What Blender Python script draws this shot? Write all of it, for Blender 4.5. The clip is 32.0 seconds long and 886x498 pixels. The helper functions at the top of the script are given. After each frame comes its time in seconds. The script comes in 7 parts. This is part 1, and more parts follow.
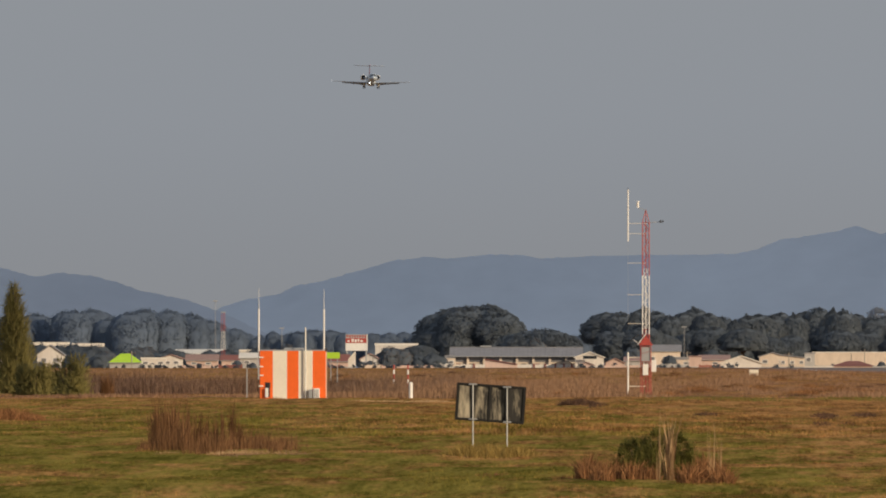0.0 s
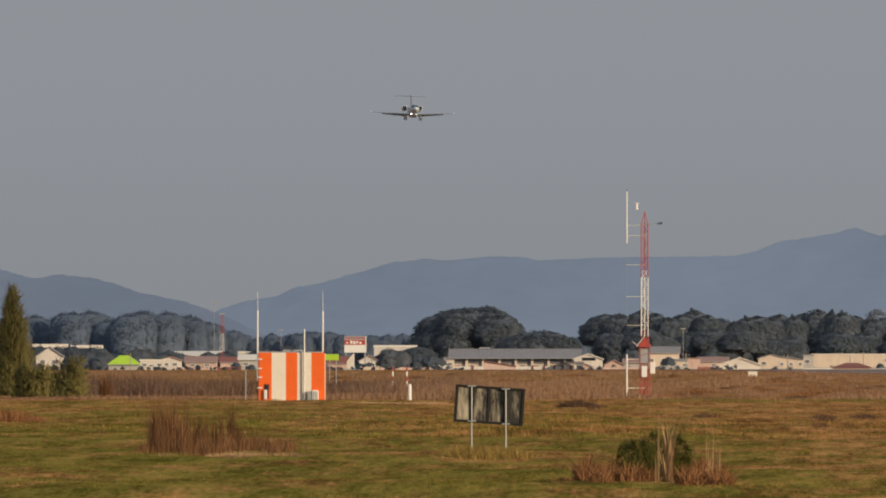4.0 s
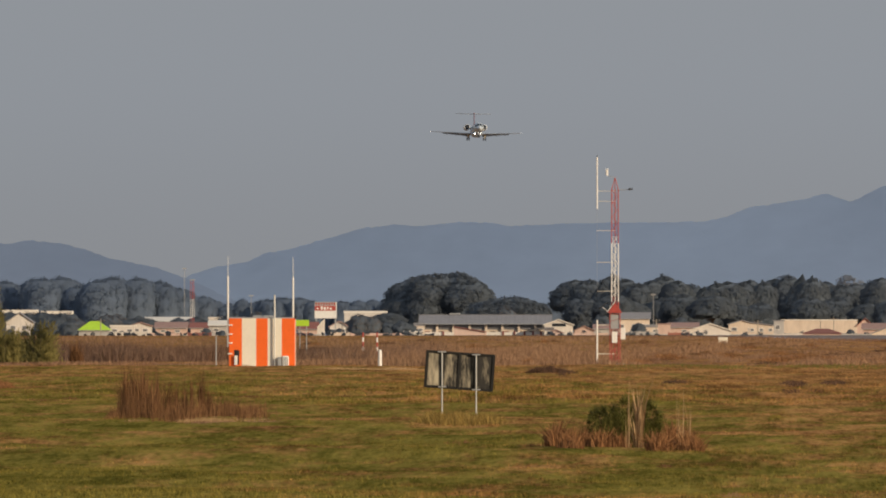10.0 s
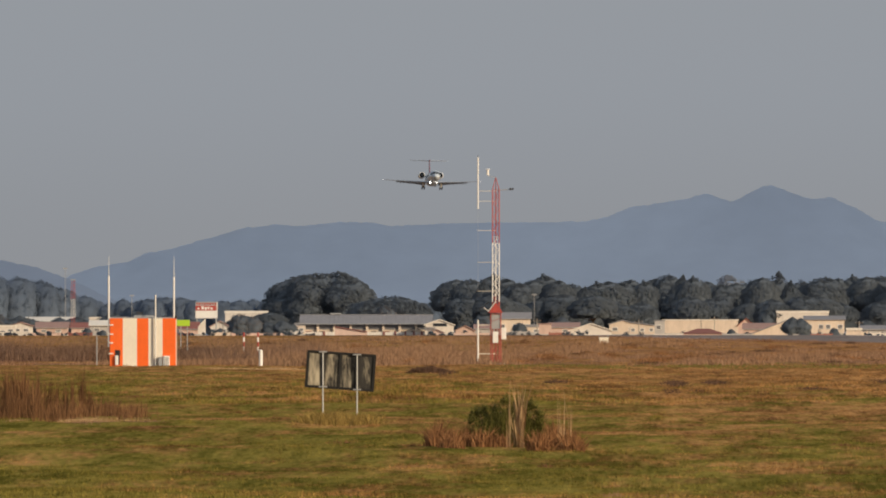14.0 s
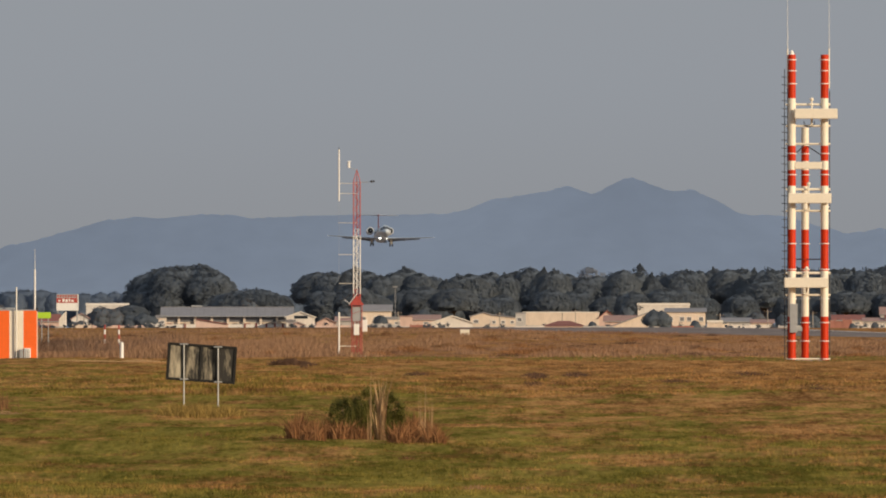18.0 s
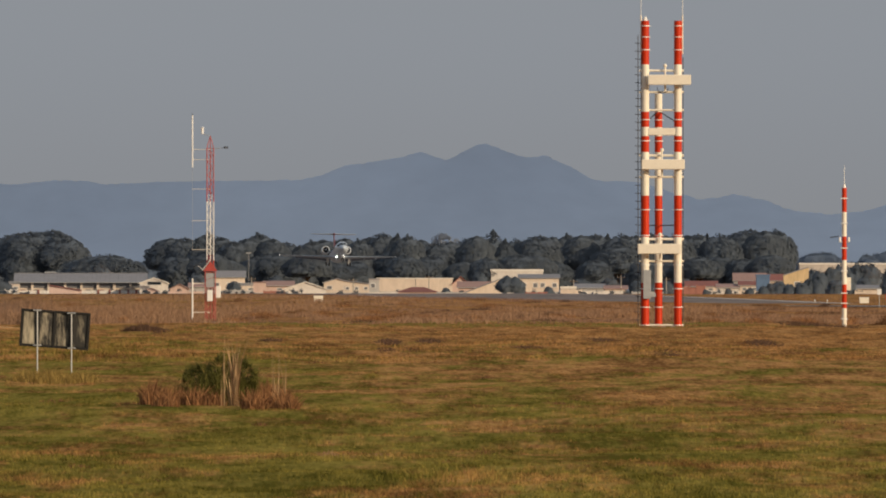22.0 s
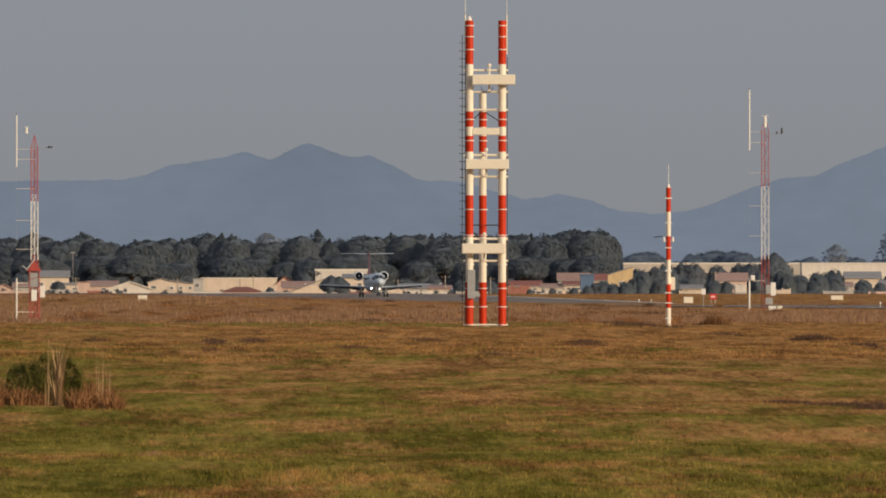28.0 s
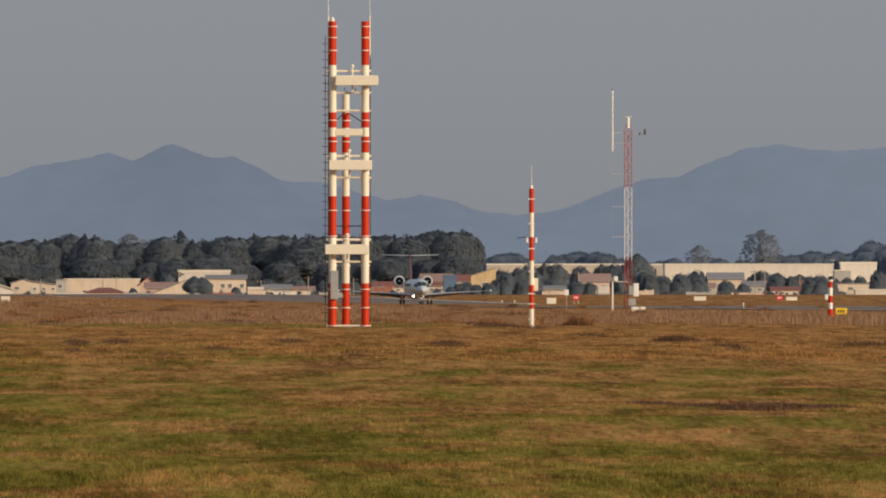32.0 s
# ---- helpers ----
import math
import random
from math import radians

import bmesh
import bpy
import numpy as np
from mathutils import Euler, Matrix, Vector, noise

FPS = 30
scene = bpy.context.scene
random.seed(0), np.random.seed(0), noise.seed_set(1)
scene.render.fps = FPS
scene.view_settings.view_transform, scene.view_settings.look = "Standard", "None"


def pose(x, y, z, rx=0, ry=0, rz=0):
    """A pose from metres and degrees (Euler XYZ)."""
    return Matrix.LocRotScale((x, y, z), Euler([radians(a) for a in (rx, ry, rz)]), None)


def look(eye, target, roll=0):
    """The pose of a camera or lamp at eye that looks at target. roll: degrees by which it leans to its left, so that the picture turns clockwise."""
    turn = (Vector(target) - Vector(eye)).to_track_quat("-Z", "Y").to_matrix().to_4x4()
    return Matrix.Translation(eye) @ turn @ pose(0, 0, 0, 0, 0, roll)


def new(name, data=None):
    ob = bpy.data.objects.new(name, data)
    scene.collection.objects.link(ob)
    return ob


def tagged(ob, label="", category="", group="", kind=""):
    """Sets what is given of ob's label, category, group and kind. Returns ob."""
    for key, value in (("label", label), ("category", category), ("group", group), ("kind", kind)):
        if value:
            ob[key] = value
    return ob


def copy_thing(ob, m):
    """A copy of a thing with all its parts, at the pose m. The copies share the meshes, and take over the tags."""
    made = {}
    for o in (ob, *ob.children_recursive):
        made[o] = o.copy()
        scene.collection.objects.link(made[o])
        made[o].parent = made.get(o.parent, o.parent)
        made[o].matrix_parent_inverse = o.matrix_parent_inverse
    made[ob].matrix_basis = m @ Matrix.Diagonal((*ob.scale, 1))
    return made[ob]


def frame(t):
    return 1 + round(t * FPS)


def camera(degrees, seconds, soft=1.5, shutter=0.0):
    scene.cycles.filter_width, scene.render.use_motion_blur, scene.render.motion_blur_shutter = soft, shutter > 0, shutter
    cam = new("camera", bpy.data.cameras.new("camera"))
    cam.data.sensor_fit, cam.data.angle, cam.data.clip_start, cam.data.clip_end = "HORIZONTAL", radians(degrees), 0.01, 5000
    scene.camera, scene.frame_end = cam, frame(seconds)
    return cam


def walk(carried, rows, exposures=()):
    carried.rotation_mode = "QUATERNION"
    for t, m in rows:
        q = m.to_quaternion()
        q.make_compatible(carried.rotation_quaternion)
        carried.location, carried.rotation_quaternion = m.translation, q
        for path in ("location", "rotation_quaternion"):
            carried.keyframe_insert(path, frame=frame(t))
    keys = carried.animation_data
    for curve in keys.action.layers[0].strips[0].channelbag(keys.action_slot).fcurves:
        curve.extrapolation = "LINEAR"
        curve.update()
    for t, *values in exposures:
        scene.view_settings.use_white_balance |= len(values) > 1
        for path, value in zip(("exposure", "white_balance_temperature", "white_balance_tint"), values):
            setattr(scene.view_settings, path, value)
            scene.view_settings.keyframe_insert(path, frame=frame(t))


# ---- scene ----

# ---- plan: the eye stands at the origin, 2 m above the field, and looks along +y ----
# Bearings are counted in steps of 1/28000 radian, 1400 steps being straight ahead.
STEP = 1 / 28000
EYE_Z = 2.0

cam = camera(3.2082, 32.0, soft=1.9)
PAN = [(0, -1.2605, 0.4113), (0.5, -1.2608, 0.4113), (1, -1.2608, 0.4116), (1.5, -1.2608, 0.4133), (2, -1.2608, 0.4121), (2.5, -1.2605, 0.4144), (3, -1.2593, 0.4161), (3.5, -1.2576, 0.4173), (5.5, -1.2545, 0.4207), (6, -1.2542, 0.4232), (6.5, -1.2482, 0.4144), (7, -1.2485, 0.4167), (7.5, -1.2454, 0.4201), (8, -1.2388, 0.4104), (8.5, -1.2129, 0.4014), (9, -1.1955, 0.3105), (9.5, -1.1720, 0.2896), (10, -1.1487, 0.2940), (10.5, -1.0557, 0.2931), (11, -0.9186, 0.2985), (11.5, -0.8973, 0.2951), (12, -0.8916, 0.2897), (12.5, -0.7598, 0.2897), (13, -0.7284, 0.2917), (13.5, -0.7221, 0.2945), (15.5, -0.6340, 0.2859), (16, -0.5192, 0.2824), (16.5, -0.4069, 0.2763), (17, -0.3664, 0.2684), (17.5, -0.3358, 0.2692), (18, -0.2138, 0.2659), (18.5, -0.1105, 0.2393), (19, -0.0105, 0.1818), (19.5, 0.1559, 0.1483), (20, 0.2353, 0.1359), (20.5, 0.2465, 0.1371), (21, 0.2879, 0.1403), (21.5, 0.2936, 0.1380), (22, 0.3169, 0.1432), (22.5, 0.3228, 0.1409), (23, 0.3290, 0.1405), (23.5, 0.4165, 0.1406), (24, 0.5047, 0.1386), (24.5, 0.5539, 0.1380), (25, 0.5975, 0.1341), (25.5, 0.6969, 0.1372), (26, 0.7487, 0.1380), (26.5, 0.8452, 0.1418), (28.5, 0.9761, 0.1419), (29, 1.0313, 0.1388), (29.5, 1.1345, 0.1428), (30, 1.2339, 0.1491), (30.5, 1.2419, 0.1451), (31, 1.2735, 0.1451), (31.5, 1.3911, 0.1419), (32, 1.4495, 0.1454)]
walk(cam, [(t, pose(0, 0, EYE_Z, 90 + up, 0, -right)) for t, right, up in PAN],
     [(0, 0.41), (6, 0.40), (9, 0.40), (12, 0.54), (18, 0.52), (20, 0.43), (26, 0.37), (32, 0.37)])

# ---- world, sun, exposure ----
SUN_SIDE, SUN_UP = 52.0, 15.0      # degrees to the right of straight behind the eye, and above the ground
world = bpy.data.worlds.new("world")
scene.world = world
world.use_nodes = True
wn = world.node_tree
wn.nodes.clear()
sky = wn.nodes.new("ShaderNodeTexSky")
sky.sky_type = "NISHITA"
sky.sun_disc = False
sky.sun_elevation = radians(SUN_UP)
sky.sun_rotation = radians(180 - SUN_SIDE)
sky.air_density, sky.dust_density, sky.ozone_density = 1.0, 4.0, 1.0
haze = wn.nodes.new("ShaderNodeMix")
haze.data_type = "RGBA"
haze.inputs[0].default_value = 0.80
wn.links.new(sky.outputs[0], haze.inputs[6])
# the haze is denser and browner low over the horizon
way, split, low = wn.nodes.new("ShaderNodeTexCoord"), wn.nodes.new("ShaderNodeSeparateXYZ"), wn.nodes.new("ShaderNodeMapRange")
low.interpolation_type = "SMOOTHSTEP"
low.inputs["From Min"].default_value, low.inputs["From Max"].default_value = 0.002, 0.017
wn.links.new(way.outputs["Generated"], split.inputs[0])
wn.links.new(split.outputs["Z"], low.inputs["Value"])
layer = wn.nodes.new("ShaderNodeMix")
layer.data_type = "RGBA"
layer.inputs[6].default_value, layer.inputs[7].default_value = (2.26, 2.37, 2.55, 1), (2.42, 2.60, 2.88, 1)
wn.links.new(low.outputs[0], layer.inputs[0])
wn.links.new(layer.outputs[2], haze.inputs[7])
back = wn.nodes.new("ShaderNodeBackground")
back.inputs[1].default_value = 0.10
wn.links.new(haze.outputs[2], back.inputs[0])
wout = wn.nodes.new("ShaderNodeOutputWorld")
wn.links.new(back.outputs[0], wout.inputs[0])

sun_data = bpy.data.lights.new("sun", "SUN")
sun_data.energy = 2.6
sun_data.angle = radians(0.6)
sun_data.color = (1.0, 0.80, 0.56)
sun = new("sun", sun_data)
sun_way = Vector((math.sin(radians(SUN_SIDE)) * math.cos(radians(SUN_UP)),
                  -math.cos(radians(SUN_SIDE)) * math.cos(radians(SUN_UP)), math.sin(radians(SUN_UP))))
sun.matrix_world = look(sun_way * 300, (0, 0, 0))


# ---- materials ----
def mat(name, color, rough=0.7, metal=0.0, vary=0.15, scale=3.0, bump=0.0, random_part=0.0, glow=0.0, stretch=(1, 1, 1)):
    """A painted, grown or cast surface: two scales of mottling, and a fine relief."""
    m = bpy.data.materials.new(name)
    m.use_nodes = True
    n, l = m.node_tree.nodes, m.node_tree.links
    b = n["Principled BSDF"]
    b.inputs["Roughness"].default_value = rough
    b.inputs["Metallic"].default_value = metal
    geo = n.new("ShaderNodeNewGeometry")
    mp = n.new("ShaderNodeMapping")
    mp.inputs["Scale"].default_value = stretch
    l.new(geo.outputs["Position"], mp.inputs[0])
    fine, wide = n.new("ShaderNodeTexNoise"), n.new("ShaderNodeTexNoise")
    fine.inputs["Scale"].default_value, fine.inputs["Detail"].default_value = scale * 5, 4
    wide.inputs["Scale"].default_value, wide.inputs["Detail"].default_value = scale, 3
    for k in (fine, wide):
        l.new(mp.outputs[0], k.inputs["Vector"])
    both = n.new("ShaderNodeMath")
    both.operation = "ADD"
    l.new(fine.outputs[0], both.inputs[0])
    l.new(wide.outputs[0], both.inputs[1])
    last = both
    if random_part:
        info, isle = n.new("ShaderNodeObjectInfo"), n.new("ShaderNodeMath")
        isle.operation = "MULTIPLY_ADD"
        isle.inputs[1].default_value = random_part
        l.new(info.outputs["Random"], isle.inputs[0])
        l.new(both.outputs[0], isle.inputs[2])
        last = isle
    ramp = n.new("ShaderNodeMapRange")
    ramp.inputs["From Min"].default_value = 0.6
    ramp.inputs["From Max"].default_value = 1.4 + random_part
    ramp.inputs["To Min"].default_value = 1 - vary
    ramp.inputs["To Max"].default_value = 1 + vary
    l.new(last.outputs[0], ramp.inputs["Value"])
    mul = n.new("ShaderNodeMix")
    mul.data_type, mul.blend_type = "RGBA", "MULTIPLY"
    mul.inputs[0].default_value = 1
    mul.inputs[6].default_value = (*color, 1)
    l.new(ramp.outputs[0], mul.inputs[7])
    l.new(mul.outputs[2], b.inputs["Base Color"])
    if bump:
        bp = n.new("ShaderNodeBump")
        bp.inputs["Strength"].default_value = bump
        bp.inputs["Distance"].default_value = 0.02
        l.new(fine.outputs[0], bp.inputs["Height"])
        l.new(bp.outputs[0], b.inputs["Normal"])
    if glow:
        b.inputs["Emission Color"].default_value = (*color, 1)
        b.inputs["Emission Strength"].default_value = glow
    return m


def blades(name, low, high, spread=0.35, patch=None, rough=0.8, see_through=0.0):
    """Grass, reeds, leaves: each blade has its own tone between two colours; patches of the field shift it."""
    m = bpy.data.materials.new(name)
    m.use_nodes = True
    n, l = m.node_tree.nodes, m.node_tree.links
    b = n["Principled BSDF"]
    b.inputs["Roughness"].default_value = rough
    b.inputs["Specular IOR Level"].default_value = 0.05
    geo = n.new("ShaderNodeNewGeometry")
    mix = n.new("ShaderNodeMix")
    mix.data_type = "RGBA"
    mix.inputs[6].default_value, mix.inputs[7].default_value = (*low, 1), (*high, 1)
    l.new(geo.outputs["Random Per Island"], mix.inputs[0])
    col = mix.outputs[2]
    if patch:
        mask = field_mask(n, l, True)
        over = n.new("ShaderNodeMix")
        over.data_type = "RGBA"
        mix2 = n.new("ShaderNodeMix")
        mix2.data_type = "RGBA"
        mix2.inputs[6].default_value, mix2.inputs[7].default_value = (*patch[0], 1), (*patch[1], 1)
        l.new(geo.outputs["Random Per Island"], mix2.inputs[0])
        l.new(mask, over.inputs[0])
        l.new(mix.outputs[2], over.inputs[6])
        l.new(mix2.outputs[2], over.inputs[7])
        col = over.outputs[2]
    l.new(col, b.inputs["Base Color"])
    if see_through:
        leafy, both = n.new("ShaderNodeBsdfTranslucent"), n.new("ShaderNodeMixShader")
        l.new(col, leafy.inputs[0])
        both.inputs[0].default_value = see_through
        l.new(b.outputs[0], both.inputs[1])
        l.new(leafy.outputs[0], both.inputs[2])
        l.new(both.outputs[0], n["Material Output"].inputs[0])
    return m


def field_mask(n, l, belt=False):
    """Where the field is green (0) and where it is dry (1): long streaks along the mowing, and small blotches."""
    geo = n.new("ShaderNodeNewGeometry")
    out = []
    for sc, st in ((1.0, (0.10, 0.020, 1)), (1.0, (0.45, 0.050, 1)), (1.0, (1.8, 0.22, 1)), (1.0, (7.0, 0.9, 1))):
        mp = n.new("ShaderNodeMapping")
        mp.inputs["Scale"].default_value = st
        l.new(geo.outputs["Position"], mp.inputs[0])
        t = n.new("ShaderNodeTexNoise")
        t.inputs["Scale"].default_value, t.inputs["Detail"].default_value = sc, 4
        l.new(mp.outputs[0], t.inputs["Vector"])
        out.append(t.outputs[0])
    # drier towards the runway
    sep = n.new("ShaderNodeSeparateXYZ")
    l.new(geo.outputs["Position"], sep.inputs[0])
    far = n.new("ShaderNodeMapRange")
    far.inputs["From Min"].default_value, far.inputs["From Max"].default_value = 180, 900
    far.inputs["To Min"].default_value, far.inputs["To Max"].default_value = (0, 0) if belt else (-0.15, 0.18)
    l.new(sep.outputs["Y"], far.inputs["Value"])
    side = n.new("ShaderNodeMapRange")     # and towards its far end
    side.inputs["From Min"].default_value, side.inputs["From Max"].default_value = -20, 20
    side.inputs["To Min"].default_value, side.inputs["To Max"].default_value = (0, 0) if belt else (-0.08, 0.18)
    l.new(sep.outputs["X"], side.inputs["Value"])
    both = n.new("ShaderNodeMath")
    l.new(far.outputs[0], both.inputs[0])
    l.new(side.outputs[0], both.inputs[1])
    s = both.outputs[0]
    for k, w in zip(out, (0.50, 0.75, 0.60, 0.35)):
        a = n.new("ShaderNodeMath")
        a.operation = "MULTIPLY_ADD"
        a.inputs[1].default_value = w
        l.new(k, a.inputs[0])
        l.new(s, a.inputs[2])
        s = a.outputs[0]
    r = n.new("ShaderNodeMapRange")
    r.interpolation_type = "SMOOTHSTEP"
    r.inputs["From Min"].default_value, r.inputs["From Max"].default_value = 0.93, 1.25
    l.new(s, r.inputs["Value"])
    return r.outputs[0]


def field_colour(n, l):
    """The field's own colour: olive turf and dry brown grass in streaks, lighter and darker by patches."""
    mask = field_mask(n, l)
    geo = n.new("ShaderNodeNewGeometry")
    total = None
    for st in ((9.0, 0.80, 1), (1.9, 0.16, 1), (0.45, 0.035, 1)):
        mp = n.new("ShaderNodeMapping")
        mp.inputs["Scale"].default_value = st
        l.new(geo.outputs["Position"], mp.inputs[0])
        k = n.new("ShaderNodeTexNoise")
        k.inputs["Scale"].default_value, k.inputs["Detail"].default_value = 1.0, 5
        l.new(mp.outputs[0], k.inputs["Vector"])
        if total is None:
            total = k.outputs[0]
        else:
            add = n.new("ShaderNodeMath")
            l.new(total, add.inputs[0])
            l.new(k.outputs[0], add.inputs[1])
            total = add.outputs[0]
    t = n.new("ShaderNodeMapRange")
    t.inputs["From Min"].default_value, t.inputs["From Max"].default_value = 1.26, 1.74
    l.new(total, t.inputs["Value"])

    def two(a, c):
        k = n.new("ShaderNodeMix")
        k.data_type = "RGBA"
        k.inputs[6].default_value, k.inputs[7].default_value = (*a, 1), (*c, 1)
        l.new(t.outputs[0], k.inputs[0])
        return k.outputs[2]
    green, dry = two((0.098, 0.090, 0.017), (0.275, 0.222, 0.053)), two((0.165, 0.080, 0.031), (0.50, 0.270, 0.104))
    k = n.new("ShaderNodeMix")
    k.data_type = "RGBA"
    l.new(mask, k.inputs[0])
    l.new(green, k.inputs[6])
    l.new(dry, k.inputs[7])
    return k.outputs[2]


def field_material(name, each_blade=0.0):
    """Soil and thatch, or the blades on it, which differ a little one from another."""
    m = bpy.data.materials.new(name)
    m.use_nodes = True
    n, l = m.node_tree.nodes, m.node_tree.links
    b = n["Principled BSDF"]
    b.inputs["Roughness"].default_value = 1.0
    b.inputs["Specular IOR Level"].default_value = 0.0
    col = field_colour(n, l)
    if each_blade:
        geo, r, mul = n.new("ShaderNodeNewGeometry"), n.new("ShaderNodeMapRange"), n.new("ShaderNodeMix")
        r.inputs["To Min"].default_value, r.inputs["To Max"].default_value = 1 - each_blade, 1 + each_blade
        l.new(geo.outputs["Random Per Island"], r.inputs["Value"])
        mul.data_type, mul.blend_type = "RGBA", "MULTIPLY"
        mul.inputs[0].default_value = 1
        l.new(col, mul.inputs[6])
        l.new(r.outputs[0], mul.inputs[7])
        col = mul.outputs[2]
        leafy, both = n.new("ShaderNodeBsdfTranslucent"), n.new("ShaderNodeMixShader")
        l.new(col, leafy.inputs[0])
        both.inputs[0].default_value = 0.3
        l.new(b.outputs[0], both.inputs[1])
        l.new(leafy.outputs[0], both.inputs[2])
        l.new(both.outputs[0], n["Material Output"].inputs[0])
    l.new(col, b.inputs["Base Color"])
    return m


FIELD = field_material("field_soil_and_thatch")
TURF = field_material("turf_blades", 0.24)
DRY = blades("dry_grass_blades", (0.172, 0.098, 0.064), (0.272, 0.158, 0.105), patch=((0.25, 0.144, 0.096), (0.37, 0.220, 0.146)), see_through=0.3)
DRY_TALL = blades("tall_dry_grass_blades", (0.26, 0.154, 0.092), (0.42, 0.262, 0.160), see_through=0.35)
REED = blades("reed_stalks", (0.100, 0.064, 0.048), (0.250, 0.166, 0.124), see_through=0.3)
REED_PALE = blades("pale_reed_stalks", (0.14, 0.086, 0.060), (0.33, 0.215, 0.150), see_through=0.3)
WEED = blades("dead_weed_stalks", (0.105, 0.054, 0.028), (0.27, 0.142, 0.068), see_through=0.2)
TUSSOCK = blades("dark_withered_tussock", (0.060, 0.036, 0.025), (0.165, 0.098, 0.066), see_through=0.15)
OLIVE = blades("yellowing_grass", (0.17, 0.118, 0.034), (0.44, 0.305, 0.098), see_through=0.3)
STRAW = blades("straw_leaves", (0.30, 0.185, 0.095), (0.58, 0.40, 0.225))
SHRUB = blades("shrub_leaves", (0.070, 0.074, 0.018), (0.225, 0.20, 0.056), see_through=0.3)
RUST = blades("rust_grass", (0.125, 0.056, 0.027), (0.45, 0.230, 0.102), see_through=0.3)
BAMBOO = blades("bamboo_leaves", (0.155, 0.140, 0.050), (0.38, 0.32, 0.115), see_through=0.3)
# Blue-grey instead of green: the air's haze is in these leaf colours.
LEAF = blades("hazed_tree_leaves", (0.106, 0.123, 0.142), (0.134, 0.151, 0.168), see_through=0.25)
LEAF_BROWN = blades("hazed_autumn_leaves", (0.130, 0.133, 0.142), (0.180, 0.170, 0.166), see_through=0.1)
LEAF_GARDEN = blades("hazed_olive_brown_leaves", (0.104, 0.116, 0.122), (0.140, 0.148, 0.148), see_through=0.25)
# Paler, bluer copies of the leaves: distance haze put into the colour.
LEAF_FAR = blades("hazed_distant_leaves", (0.150, 0.190, 0.250), (0.166, 0.206, 0.266), see_through=0.25)
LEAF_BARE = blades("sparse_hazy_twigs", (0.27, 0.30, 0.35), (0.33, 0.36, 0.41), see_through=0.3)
# Crown insides take the same painted haze as their leaves.
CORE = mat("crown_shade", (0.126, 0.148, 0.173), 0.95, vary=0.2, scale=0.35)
CORE_FAR = mat("hazed_distant_crown_shade", (0.138, 0.174, 0.230), 0.95, vary=0.06, scale=0.3)
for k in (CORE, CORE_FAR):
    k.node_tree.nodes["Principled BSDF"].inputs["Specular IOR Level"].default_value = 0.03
BARK = mat("bark", (0.12, 0.09, 0.07), 0.9, vary=0.3, scale=2, bump=0.4)
ASPHALT = mat("runway_asphalt", (0.215, 0.182, 0.168), 0.85, vary=0.35, scale=0.2, bump=0.2, stretch=(1, 0.1, 1))
ASPHALT.node_tree.nodes["Principled BSDF"].inputs["Specular IOR Level"].default_value = 0.03
CONCRETE = mat("weathered_concrete", (0.36, 0.33, 0.29), 0.85, vary=0.2, scale=1.5, bump=0.3)
ORANGE = mat("aviation_orange_paint", (0.86, 0.14, 0.015), 0.5, vary=0.07, scale=2.0)
RED = mat("aviation_red_paint", (0.53, 0.033, 0.004), 0.42, vary=0.16, scale=2.0)
RED.node_tree.nodes["Principled BSDF"].inputs["Specular IOR Level"].default_value = 0.22
RED_OLD = mat("faded_red_paint", (0.40, 0.062, 0.050), 0.6, vary=0.2, scale=4.0)
CREAM = mat("cream_white_paint", (0.80, 0.74, 0.62), 0.5, vary=0.06, scale=1.5)
WHITE = mat("white_paint", (0.80, 0.79, 0.76), 0.5, vary=0.07, scale=2)
GALV = mat("galvanised_steel", (0.46, 0.46, 0.45), 0.45, 0.7, vary=0.15, scale=6)
GREY = mat("grey_sheet_metal", (0.36, 0.37, 0.38), 0.55, 0.2, vary=0.12, scale=3)
DARK = mat("dark_metal", (0.035, 0.035, 0.038), 0.55, 0.3, vary=0.2, scale=5)
RUBBER = mat("tyre_rubber", (0.02, 0.02, 0.021), 0.85, vary=0.2, scale=8)
GLASS = mat("dark_window_glass", (0.018, 0.022, 0.028), 0.12, vary=0.1, scale=2)
# Paler than GLASS, for the windows of the far houses.
GREY_INFILL = mat("dull_grey_infill", (0.17, 0.17, 0.18), 0.35, vary=0.2, scale=1)
LIME = mat("lime_green_sheet", (0.42, 0.66, 0.04), 0.5, vary=0.1, scale=0.6)
YELLOW = mat("yellow_sign_sheet", (0.80, 0.52, 0.02), 0.5, vary=0.08, scale=3)
SIGN_RED = mat("red_sign_sheet", (0.62, 0.03, 0.04), 0.5, vary=0.08, scale=3)
BLUE = mat("blue_painted_sheet", (0.10, 0.17, 0.29), 0.6, vary=0.15, scale=0.6)
WALL_WHITE = mat("white_rendered_wall", (0.66, 0.62, 0.57), 0.85, vary=0.20, scale=0.55, stretch=(1, 1, 0.22), random_part=0.35)
WALL_DULL = mat("dull_sheet_wall", (0.50, 0.45, 0.40), 0.85, vary=0.20, scale=0.55, stretch=(1, 1, 0.22), random_part=0.2)
WALL_CREAM = mat("cream_rendered_wall", (0.66, 0.56, 0.46), 0.85, vary=0.20, scale=0.55, stretch=(1, 1, 0.22), random_part=0.35)
WALL_PINK = mat("pink_rendered_wall", (0.60, 0.44, 0.375), 0.85, vary=0.20, scale=0.55, stretch=(1, 1, 0.22), random_part=0.3)
